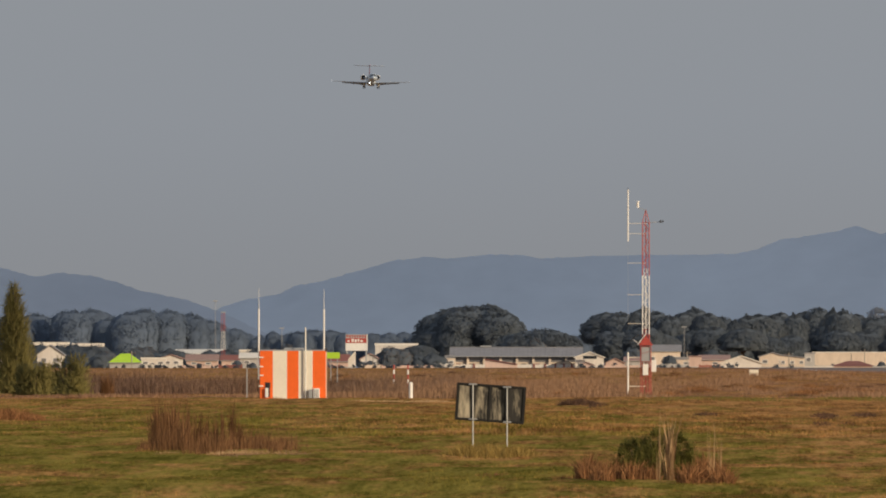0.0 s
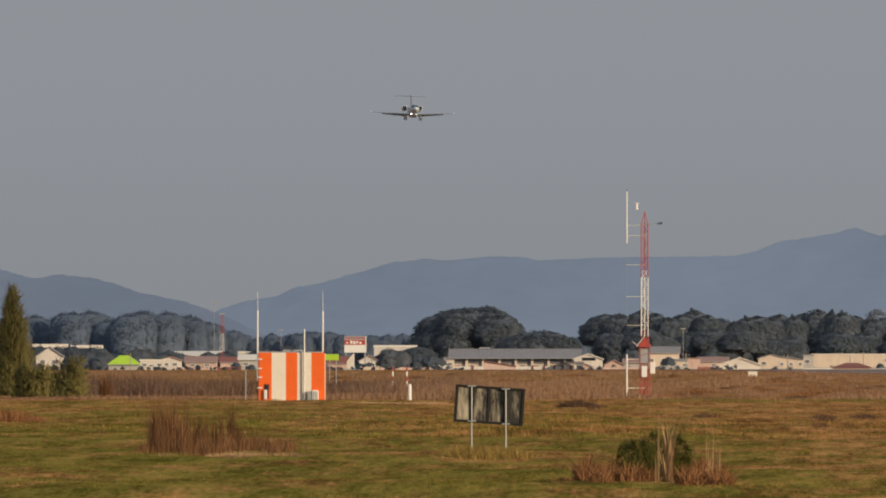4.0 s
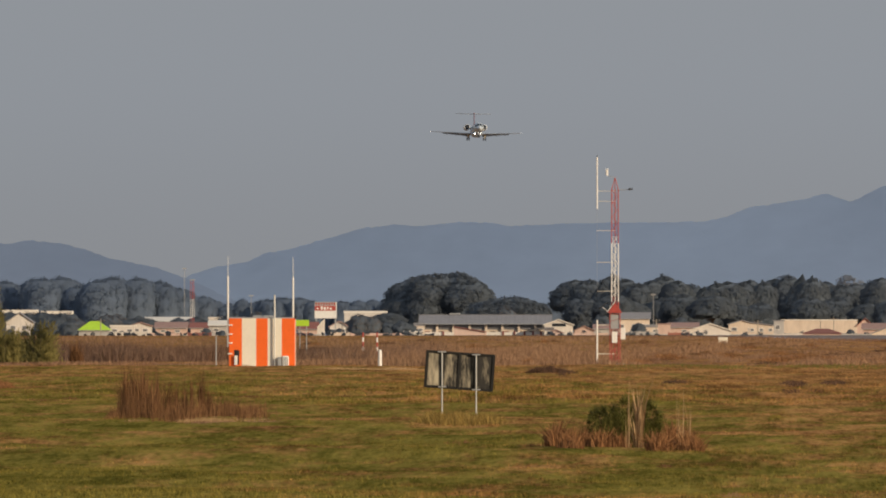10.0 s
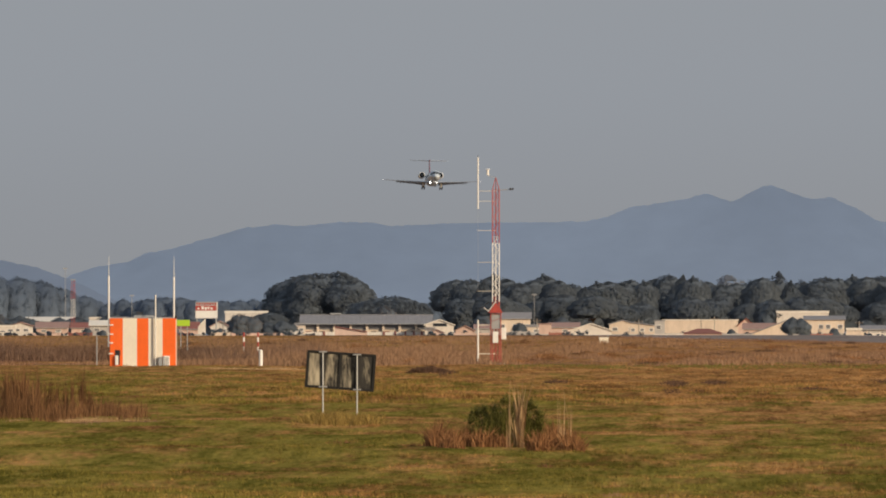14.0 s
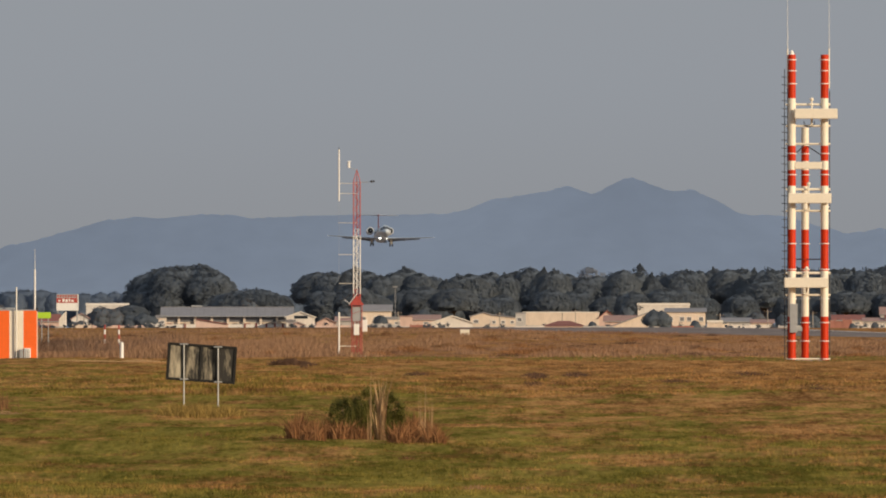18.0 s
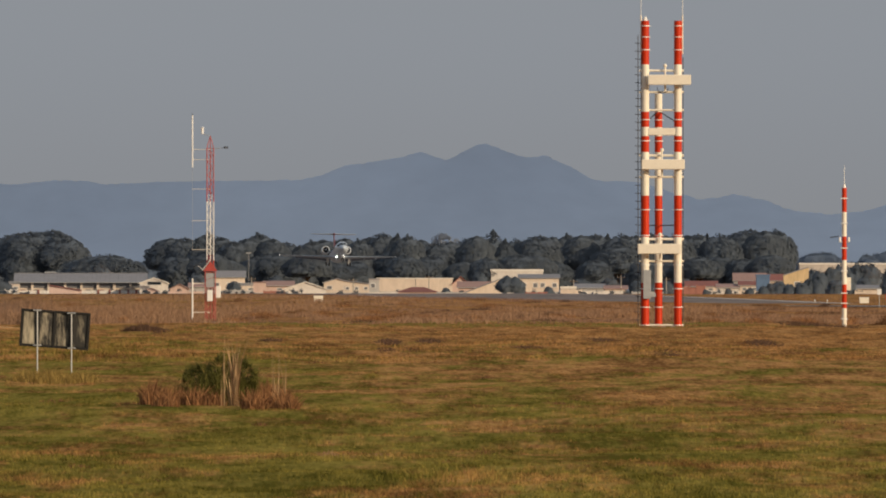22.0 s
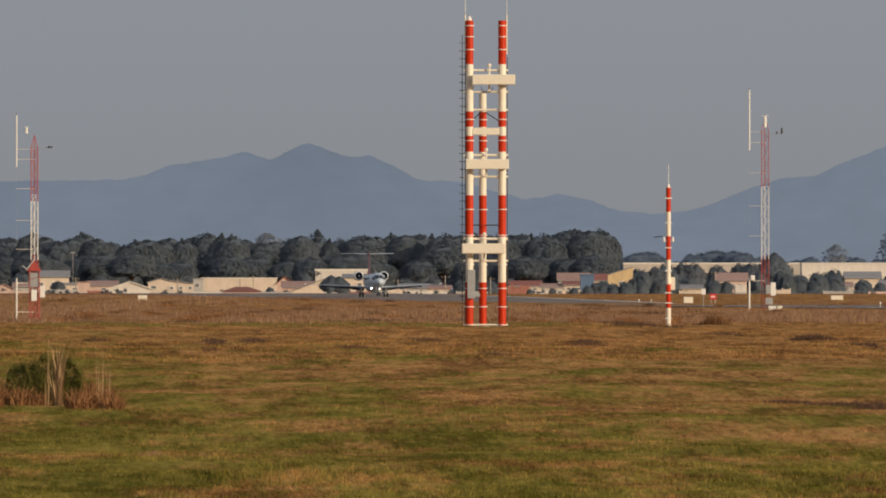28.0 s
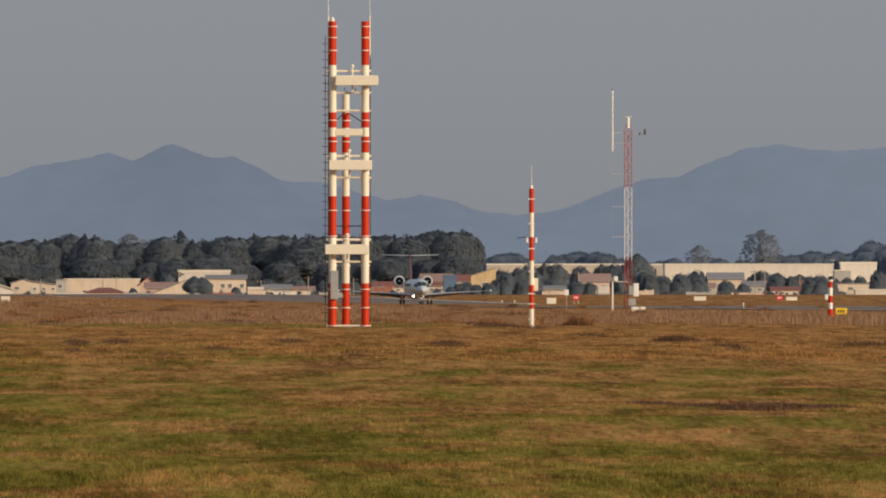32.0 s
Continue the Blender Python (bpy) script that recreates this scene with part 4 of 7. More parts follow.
# ---- striped equipment shelter ----
sx0, sy0 = spot(518, 861)
hut = thing("equipment_shelter", sx0, sy0, 0.0, "orange and white striped windowless equipment shelter with whip antennas", "shelter")
part("body", box(B(), -1.755, 1.755, 0.05, 2.5, -0.1, 2.62, 0.02), CREAM, hut)
edges = (-1.785, -1.09, -0.31, 0.31, 1.08, 1.785)
for i in range(5):
    part("panel", box(B(), edges[i], edges[i + 1], 0.0, 0.05, -0.05, 2.64, 0.008), ORANGE if i % 2 == 0 else CREAM, hut, "orange wall panel" if i % 2 == 0 else "cream wall panel")
for i in range(4):
    part("side_panel", box(B(), 1.757, 1.785, 0.06 + i * 0.61, 0.06 + (i + 1) * 0.61, -0.05, 2.6, 0.005), ORANGE if i % 2 == 0 else CREAM, hut)
    part("side_panel", box(B(), -1.785, -1.757, 0.06 + i * 0.61, 0.06 + (i + 1) * 0.61, -0.05, 2.6, 0.005), ORANGE if i % 2 == 0 else CREAM, hut)
part("roof", box(B(), -1.80, 1.80, 0.06, 2.55, 2.622, 2.70, 0.02), GREY, hut)
part("plinth", box(B(), -1.95, 1.95, -0.25, 2.7, -0.3, 0.03, 0.03), CONCRETE, hut)
for h in (2.28, 1.78, 1.30, 0.72):
    part("lug", box(B(), -1.86, -1.60, -0.05, 0.0, h - 0.035, h + 0.035, 0.01), WHITE, hut)
# Dark plate on the closed wall; its colour is the opening's shade.
part("hatch", box(B(), -1.50, -1.24, -0.012, -0.002, 0.12, 0.92), DARK, hut, "hatch opening as a dark plate, its shade painted")
part("junction_box", box(B(), -1.50, -1.33, -0.16, -0.014, 0.10, 0.62, 0.02), WHITE, hut)
part("cable", box(B(), -1.40, -1.22, -0.06, -0.014, 0.62, 0.90, 0.02), DARK, hut)
part("grey_cabinet", box(B(), 0.87, 1.08, -0.32, -0.002, 0.0, 0.53, 0.02), GREY, hut)
cond = part("condenser", box(B(), 1.12, 1.47, -0.36, -0.002, 0.0, 0.60, 0.03), WHITE, hut, "white condenser unit")
for k in range(3):
    part("grille_slot", box(B(), 1.20 + k * 0.09, 1.23 + k * 0.09, -0.366, -0.360, 0.06, 0.53), DARK, cond)
for x, z0, z1, z2 in ((-1.85, 1.1, 4.93, 6.0), (1.70, 2.66, 4.88, 6.0)):
    part("whip_mount", rod(B(), (x, 0.1, z0), (x, 0.1, z1), 0.05, 0.045, 8), WHITE, hut)
    part("whip", rod(B(), (x, 0.1, z1), (x, 0.1, z2), 0.02, 0.008, 6), GALV, hut)
part("pipe_mast", rod(B(), (0.70, -0.14, 0.0), (0.70, -0.14, 3.92), 0.045, None, 8), GALV, hut, "grey pipe mast")
part("roof_lamp", rod(B(), (1.83, 0.05, 2.6), (1.83, 0.05, 2.8), 0.05, None, 8), DARK, hut)
part("roof_vent", box(B(), -0.5, 0.6, 0.4, 1.0, 2.70, 2.80, 0.02), GREY, hut)
for u, h in ((437, 1.6),):
    px, py = spot(u, 880)
    pl = thing("fence_post", px, py, 0, "plain grey steel post in the grass", "post", "posts by the shelter")
    part("shaft", rod(B(), (0, 0, -0.1), (0, 0, h), 0.03, None, 8), GREY, pl)
    part("cap", rod(B(), (0, 0, h), (0, 0, h + 0.05), 0.05, 0.02, 8), GALV, pl)
px, py = spot(588, 1090)
sg = thing("green_sign", px, py, 0, "lime-green blank sign board on two posts", "sign")
part("panel", box(B(), -0.5, 0.52, -0.03, 0.03, 2.28, 2.70, 0.01), LIME, sg)
for x in (-0.1, 0.35):
    part("post", rod(B(), (x, 0.06, -0.1), (x, 0.06, 2.3), 0.03, None, 8), GREY, sg)

# ---- back of a sign board ----
px, py = spot(868, 380)
board = thing("sign_board", px, py, 0, "weathered black sign board seen from behind on two steel posts", "sign")
tilt = pose(0, 0, 1.02, 0, 4.0, 3)


def tilted(name, bm, m, parent, label=""):
    bmesh.ops.transform(bm, matrix=tilt, verts=bm.verts)
    return part(name, bm, m, parent, label)


def stained(name, low, high):
    """Black sheet whose coat has flaked to pale streaks."""
    m = mat(name, (0.02, 0.018, 0.015), 0.75)
    n, l = m.node_tree.nodes, m.node_tree.links
    geo, mp, t, r = n.new("ShaderNodeNewGeometry"), n.new("ShaderNodeMapping"), n.new("ShaderNodeTexNoise"), n.new("ShaderNodeMapRange")
    mp.inputs["Scale"].default_value = (6.5, 1, 1.4)
    t.inputs["Scale"].default_value, t.inputs["Detail"].default_value, t.inputs["Roughness"].default_value = 1.0, 7, 0.65
    l.new(geo.outputs["Position"], mp.inputs[0])
    l.new(mp.outputs[0], t.inputs["Vector"])
    r.inputs["From Min"].default_value, r.inputs["From Max"].default_value = low, high
    l.new(t.outputs[0], r.inputs["Value"])
    k = n.new("ShaderNodeMix")
    k.data_type = "RGBA"
    k.inputs[6].default_value, k.inputs[7].default_value = (0.022, 0.020, 0.017, 1), (0.46, 0.40, 0.29, 1)
    l.new(r.outputs[0], k.inputs[0])
    l.new(k.outputs[2], n["Principled BSDF"].inputs["Base Color"])
    return m


STAINS = [stained("stained_sheet_back", a, b) for a, b in ((0.37, 0.62), (0.47, 0.72), (0.46, 0.72), (0.53, 0.78))]
BLACK_FRAME = mat("black_sign_frame", (0.016, 0.015, 0.014), 0.95, vary=0.3, scale=4)
edges = (-0.80, -0.42, -0.02, 0.38, 0.80)
for i in range(4):
    tilted("panel", box(B(), edges[i] + 0.03, edges[i + 1] - 0.03, -0.02, 0.02, -0.39, 0.39, 0.008), STAINS[i], board, "streaked dark sheet panel")
for e in edges:
    tilted("rib", box(B(), e - 0.035, e + 0.035, -0.05, 0.03, -0.42, 0.42, 0.008), BLACK_FRAME, board)
for s in (-0.42, 0.42):
    tilted("rail", box(B(), -0.83, 0.83, -0.045, 0.035, s - 0.03, s + 0.03, 0.008), BLACK_FRAME, board)
for x, zt in ((-0.42, 1.49), (0.40, 1.42)):
    part("post", rod(B(), (x, -0.09, -0.15), (x, -0.09, zt), 0.019, None, 10), GALV, board, "galvanised post")
    for h in (zt - 0.01, zt - 0.85):
        part("clamp", box(B(), x - 0.10, x + 0.10, -0.12, -0.045, h - 0.018, h + 0.018, 0.005), GALV, board)
for u, w, h in ((822, 0.9, 0.34), (868, 1.4, 0.36), (912, 1.0, 0.32), (880, 2.2, 0.22)):
    clump_thing("yellow_fringe", u, 336 + u % 7, w, h, 800, OLIVE, "yellowish grass round the sign posts", "grass", 0.9, 0.020, 7.0, ragged=0.3)
grow_heaps()


# ---- lattice masts ----
def lattice_mast(name, u, d, s, w, label, style):
    """A three-legged lattice mast with boom arms and a whip; s scales it to its height."""
    x, y = spot(u, d)
    ob = thing(name, x, y, level(y), label, "mast", "lattice masts")
    top = 10.27 * s
    levels = [top * k / 26 for k in range(27)]
    corners = [(-w / 2, -w * 0.29), (w / 2, -w * 0.29), (0, w * 0.58)]
    cuts = (0, 3.67 * s if style == 0 else 0.29 * top, 7.12 * s if style == 0 else 0.69 * top, top)
    mats = (RED_OLD, WHITE, RED_OLD)
    for i in range(3):
        sec = None
        for cx, cy in corners:
            sec = part("upright", rod(B(), (cx, cy, cuts[i]), (cx, cy, cuts[i + 1]), 0.032, None, 6), mats[i], ob, "red upright tube" if i != 1 else "white upright tube")
        bm = B()
        for k, h in enumerate(levels[:-1]):
            if not (cuts[i] - 0.01 <= h < cuts[i + 1] - 0.01):
                continue
            h2 = levels[k + 1]
            for j in range(3):
                a, b = corners[j], corners[(j + 1) % 3]
                if k % 2:
                    a, b = b, a
                rod(bm, (a[0], a[1], h), (b[0], b[1], h2), 0.014, None, 4)
                rod(bm, (a[0], a[1], h2), (b[0], b[1], h2), 0.012, None, 4)
        part("lacing", bm, mats[i], ob)
    bm = B()
    for cx, cy in corners:
        rod(bm, (cx, cy, top), (0, 0, top + 0.75 * s), 0.03, 0.02, 6)
    part("tip", bm, RED_OLD, ob)
    for h in (10.2, 9.6, 7.87, 6.0, 4.3):
        part("boom_arm", rod(B(), (-1.08 * (1 if s < 1.2 else 1.25), -0.1, h * s), (0.0, -0.1, h * s), 0.013, None, 6), CREAM, ob)
    ax = -1.05 * (1 if s < 1.2 else 1.27)
    part("antenna_tube", rod(B(), (ax, -0.1, 9.15 * s), (ax, -0.1, 12.2 * s if style == 0 else 18.9), 0.042 * (s if s > 1 else 1), None, 10), WHITE, ob, "white tubular antenna")
    part("antenna_tip", rod(B(), (ax, -0.1, 12.2 * s if style == 0 else 18.9), (ax, -0.1, 12.35 * s if style == 0 else 19.1), 0.03, 0.01, 6), DARK, ob)
    part("feeder_cable", rod(B(), (ax, -0.1, 4.3 * s), (ax, -0.1, 9.15 * s), 0.005, None, 4), GREY, ob)
    vane = part("vane_arm", rod(B(), (0, -0.1, 10.25 * s if style == 0 else 15.1), (0.95 * s, -0.1, 10.3 * s if style == 0 else 15.15), 0.018, None, 6), GREY, ob)
    vz = 10.3 * s if style == 0 else 15.15
    bm = B()
    if style == 0:
        for a in (0, 2.1, 4.2):
            bmesh.ops.create_icosphere(bm, subdivisions=1, radius=0.07, matrix=Matrix.Translation((0.9 + 0.1 * math.cos(a), -0.1 + 0.1 * math.sin(a), vz + 0.02)))
        rod(bm, (0.9, -0.1, vz - 0.06), (0.9, -0.1, vz + 0.1), 0.025, None, 6)
    else:
        rod(bm, (1.42, -0.1, vz), (1.42, -0.1, vz + 0.5), 0.10, 0.07, 8)
        rod(bm, (1.0, -0.1, vz), (1.0, -0.1, vz + 0.2), 0.07, 0.05, 8)
    part("wind_sensor", bm, DARK, vane)
    if style == 0:
        part("sensor_arm", rod(B(), (0, -0.1, top + 0.72), (-0.46, -0.1, top + 0.85), 0.015, None, 5), GREY, ob)
        bm = rod(B(), (-0.47, -0.1, top + 0.85), (-0.47, -0.1, top + 1.2), 0.075, None, 10)
        rod(bm, (-0.47, -0.1, top + 1.22), (-0.47, -0.1, top + 1.26), 0.16, 0.10, 10)
        part("sensor_housing", bm, WHITE, ob)
        # red hood and cage round the foot
        bm = B()
        for sx in (-0.30, 0.30):
            for sy in (-0.3, 0.3):
                rod(bm, (sx, sy, 0), (sx, sy, 3.05), 0.026, None, 6)
        for k in range(7):
            h = 0.3 + k * 0.44
            for sx in (-0.30, 0.30):
                rod(bm, (sx, -0.3, h), (sx, 0.3, h), 0.012, None, 5)
            for sy in (-0.3, 0.3):
                rod(bm, (-0.3, sy, h), (0.3, sy, h + (0.2 if k % 2 else 0)), 0.012, None, 5)
        part("foot_cage", bm, RED_OLD, ob, "red cage round the foot")
        bm = loft(B(), [[(-0.42, -0.4, 3.02), (0.42, -0.4, 3.02), (0.0, -0.4, 3.62)], [(-0.42, 0.4, 3.02), (0.42, 0.4, 3.02), (0.0, 0.4, 3.62)]])
        part("hood", bm, RED_OLD, ob, "red gabled hood")
        bm = loft(B(), [[(-0.45, -0.42, 3.06), (0.0, -0.42, 3.66), (0.0, -0.42, 3.72), (-0.5, -0.42, 3.06)], [(-0.45, 0.42, 3.06), (0.0, 0.42, 3.66), (0.0, 0.42, 3.72), (-0.5, 0.42, 3.06)]])
        part("hood_flashing", bm, WHITE, ob)
        bm = loft(B(), [[(-0.72, -0.3, 3.32), (-0.32, -0.3, 3.02), (-0.32, -0.3, 3.06), (-0.72, -0.3, 3.36)], [(-0.72, 0.2, 3.32), (-0.32, 0.2, 3.02), (-0.32, 0.2, 3.06), (-0.72, 0.2, 3.36)]])
        part("solar_panel", bm, WHITE, ob)
        bm = loft(B(), [[(-0.95, -0.3, 3.25), (-0.40, -0.3, 3.62), (-0.40, -0.3, 3.66), (-0.95, -0.3, 3.29)], [(-0.95, 0.3, 3.25), (-0.40, 0.3, 3.62), (-0.40, 0.3, 3.66), (-0.95, 0.3, 3.29)]])
        part("dark_panel", bm, DARK, ob, "dark tilted panel beside the hood")
        part("mesh_screen", box(B(), -0.26, 0.26, -0.25, 0.0, 2.05, 3.0, 0.02), GREY, ob)
        part("cabinet", box(B(), -0.18, 0.14, -0.42, -0.33, 1.25, 1.9, 0.01), WHITE, ob)
    else:
        part("sensor_housing", rod(B(), (0, -0.1, top + 0.3), (0, -0.1, top + 1.2), 0.13, None, 10), WHITE, ob)
        part("sensor_cap", rod(B(), (-0.3, -0.1, top + 1.25), (0.32, -0.1, top + 1.25), 0.03, None, 6), CREAM, ob)
        part("cabinet", box(B(), 0.02, 0.42, -0.7, -0.4, 1.5, 2.3, 0.03), GREY, ob, "grey cabinet")
        part("cabinet", box(B(), 0.0, 0.62, -0.7, -0.4, 0.6, 1.2, 0.03), GREY, ob, "grey cabinet")
        part("foot_box", box(B(), 0.25, 0.9, -0.8, -0.2, 0.0, 0.5, 0.03), WHITE, ob)
        part("foot_box", box(B(), 1.0, 1.45, -0.8, -0.2, 0.0, 0.5, 0.03), CREAM, ob)
    k = 1 if style == 0 else 1.45
    part("side_cabinet", box(B(), 0.32 * k, 0.56 * k * 1.1, -0.25, 0.1, 1.45 if style == 0 else 1.38, 2.15 if style == 0 else 2.5, 0.02), WHITE, ob, "white cabinet on the side")
    z1 = 2.6 if style == 0 else 2.95
    part("side_pole", rod(B(), (ax, -0.1, -0.1), (ax, -0.1, z1), 0.05 * k, None, 8), WHITE, ob, "white side pole")
    for h in ((2.3, 0.6) if style == 0 else (2.63,)):
        part("pole_arm", rod(B(), (ax, -0.1, h), (0, -0.1, h), 0.025, None, 6), CREAM, ob)
    if style:
        part("pole_box", box(B(), ax + 0.1, ax + 0.45, -0.3, 0.1, 2.66, 3.1, 0.04), WHITE, ob)
    part("footing", box(B(), -0.6, 0.6, -0.6, 0.6, -0.25, 0.05, 0.03), CONCRETE, ob)
    return ob


lattice_mast("wind_mast", 1143, 933, 1.0, 0.40, "red and white lattice wind mast with red hooded foot", 0)
lattice_mast("wind_mast", 2436, 1346, 1.50, 0.62, "tall red and white lattice wind mast with white foot boxes", 1)

# ---- monitor pole ----
px, py = spot(2265, 861)
mono = thing("monitor_pole", px, py, 0, "slim red and white banded monitor pole with a whip", "pole")
cuts = (-0.3, 0.93, 2.22, 3.55, 4.83, 6.16, 7.48)
for i, (a, b) in enumerate(zip(cuts, cuts[1:])):
    smooth(part("tube", rod(B(), (0, 0, a), (0, 0, b), 0.13, None, 16), CREAM if i % 2 == 0 else RED, mono, "white painted tube" if i % 2 == 0 else "red painted tube"))
part("cap", rod(B(), (0, 0, 7.48), (0, 0, 7.66), 0.10, 0.06, 10), WHITE, mono)
part("whip", rod(B(), (0, 0, 7.66), (0, 0, 8.75), 0.02, 0.01, 6), GALV, mono)
for h in (0.35, 1.2, 1.75, 2.95, 4.2, 5.55, 6.9):
    part("clamp", box(B(), -0.19, 0.19, -0.15, -0.06, h - 0.03, h + 0.03, 0.01), WHITE, mono)
for sx in (-0.24, 0.24):
    bm = rod(B(), (sx, -0.05, 4.55), (sx, -0.05, 4.80), 0.07, 0.05, 10)
    part("obstruction_lamp", bm, WHITE, mono, "white lamp housing")
part("lamp_bracket", box(B(), -0.28, 0.28, -0.08, -0.02, 4.50, 4.56), GALV, mono)
part("boom", rod(B(), (-0.78, -0.05, 4.78), (-0.3, -0.05, 4.84), 0.025, None, 6), DARK, mono)
part("junction_box", box(B(), 0.10, 0.36, 0.05, 0.25, 1.9, 2.6, 0.02), CREAM, mono)

# ---- beacon post, yellow sign, small airfield things ----
px, py = spot(2794, 1037)
bec = thing("beacon_post", px, py, 0, "red and white banded beacon post with a dark lamp", "post")
cuts = (-0.1, 0.70, 1.10, 1.57, 2.10, 2.50)
for i, (a, b) in enumerate(zip(cuts, cuts[1:])):
    smooth(part("tube", rod(B(), (0, 0, a), (0, 0, b), 0.19 if i == 0 else 0.145, None, 16), RED if i % 2 == 0 else WHITE, bec))
part("lamp_base", rod(B(), (0, 0, 2.50), (0, 0, 2.62), 0.17, 0.2, 14), WHITE, bec)
part("lamp", rod(B(), (0.04, 0, 2.62), (0.04, 0, 2.86), 0.17, 0.14, 14), DARK, bec)
part("lamp_shade", rod(B(), (-0.08, 0, 2.86), (-0.08, 0, 2.98), 0.13, 0.06, 12), WHITE, bec)
part("junction_box", box(B(), -0.36, -0.16, -0.1, 0.1, 1.30, 1.65, 0.02), WHITE, bec)


def guidance_sign(u, d, w, h, material, label, ink, z0=0.25, bars=3):
    x, y = spot(u, d)
    s = thing("guidance_sign", x, y, level(y), label, "sign", "airfield signs")
    p = part("panel", box(B(), -w / 2, w / 2, -0.08, 0.08, z0, z0 + h, 0.02), material, s)
    for k in range(bars):
        part("bar", box(B(), -w * 0.3 + k * w * 0.22, -w * 0.3 + k * w * 0.22 + w * 0.13, -0.088, -0.082, z0 + h * 0.3, z0 + h * 0.68), ink, p)
    for sx in (-w * 0.35, w * 0.35):
        part("leg", rod(B(), (sx, 0, -0.1), (sx, 0, z0), 0.035, None, 8), GALV, s)
    return s


guidance_sign(2813, 1060, 0.78, 0.45, YELLOW, "yellow guidance sign with dark marks beside the runway", DARK, 0.30)
guidance_sign(2344, 2100, 0.85, 0.75, SIGN_RED, "red guidance sign with pale marks", WHITE, 0.70)
guidance_sign(2704, 2250, 0.9, 0.65, SIGN_RED, "red guidance sign with pale marks", WHITE, 0.10)


def field_box(u, d, w, h, label, z0=0.0, material=CREAM):
    x, y = spot(u, d)
    s = thing("equipment_box", x, y, float(relief(np.array([x]), np.array([y]))[0]) - 0.03, label, "box", "equipment boxes on the field")
    part("body", box(B(), -w / 2, w / 2, -0.5, 0.5, z0, z0 + h, 0.04), material, s)
    part("lid", box(B(), -w / 2 - 0.05, w / 2 + 0.05, -0.55, 0.55, z0 + h, z0 + h + 0.06, 0.02), WHITE, s)
    if z0:
        for sx in (-w * 0.3, w * 0.3):
            part("leg", rod(B(), (sx, 0, -0.1), (sx, 0, z0), 0.05, None, 8), GALV, s)
    return s


field_box(1334, 1750, 1.02, 0.62, "low white equipment box on the grass")
field_box(2300, 2150, 1.28, 0.80, "low white equipment box beyond the runway")
field_box(2563, 2250, 1.70, 0.60, "low white equipment box beyond the runway")
field_box(2725, 2260, 1.6, 0.50, "low pale equipment box beyond the runway")
px, py = spot(2327, 1640)
s = thing("small_sign", px, py, 0, "small white sign on a single post", "sign", "airfield signs")
part("panel", box(B(), -0.22, 0.22, -0.03, 0.03, 1.35, 1.95, 0.02), WHITE, s)
part("post", rod(B(), (0, 0.05, -0.1), (0, 0.05, 1.5), 0.03, None, 8), GREY, s)
for u, d in ((2235, 2120), (2213, 2130), (2640, 1600)):
    px, py = spot(u, d)
    s = thing("runway_lamp", px, py, level(py), "small white edge lamp on a short stem", "lamp", "edge lamps")
    part("stem", rod(B(), (0, 0, -0.1), (0, 0, 0.4), 0.03, None, 8), CREAM, s)
    part("head", rod(B(), (0, 0, 0.4), (0, 0, 0.62), 0.08, 0.06, 10), WHITE, s)

# banded marker posts and a white post before the reeds
for u, h, d in ((697, 1.85, 1035), (722, 1.85, 1012)):
    px, py = spot(u, d)
    s = thing("marker_post", px, py, 0, "red and white banded marker post before the reeds", "post", "marker posts")
    for k in range(6):
        a, b = h * k / 6, h * (k + 1) / 6
        part("tube", rod(B(), (0, 0, a - (0.1 if k == 0 else 0)), (0, 0, b), 0.058, None, 10), WHITE if k % 2 == 0 else RED_OLD, s)
px, py = spot(727, 868)
s = thing("white_post", px, py, 0, "plain white post in the grass", "post")
part("shaft", rod(B(), (0, 0, -0.1), (0, 0, 0.88), 0.11, 0.10, 12), WHITE, s)
part("cap", rod(B(), (0, 0, 0.88), (0, 0, 0.93), 0.10, 0.03, 12), WHITE, s)


# ---- houses and sheds beyond the field ----
def window_part(parent, x, y, z, w, h, frame_mat=WHITE):
    f = part("window", box(B(), x - w / 2, x + w / 2, y - 0.05, y + 0.02, z, z + h), frame_mat, parent)
    part("pane", box(B(), x - w / 2 + 0.1, x + w / 2 - 0.1, y - 0.06, y - 0.052, z + 0.1, z + h - 0.1), GREY_INFILL, f)
    part("sill", box(B(), x - w / 2 - 0.08, x + w / 2 + 0.08, y - 0.14, y - 0.05, z - 0.08, z), CONCRETE, f)
    return f


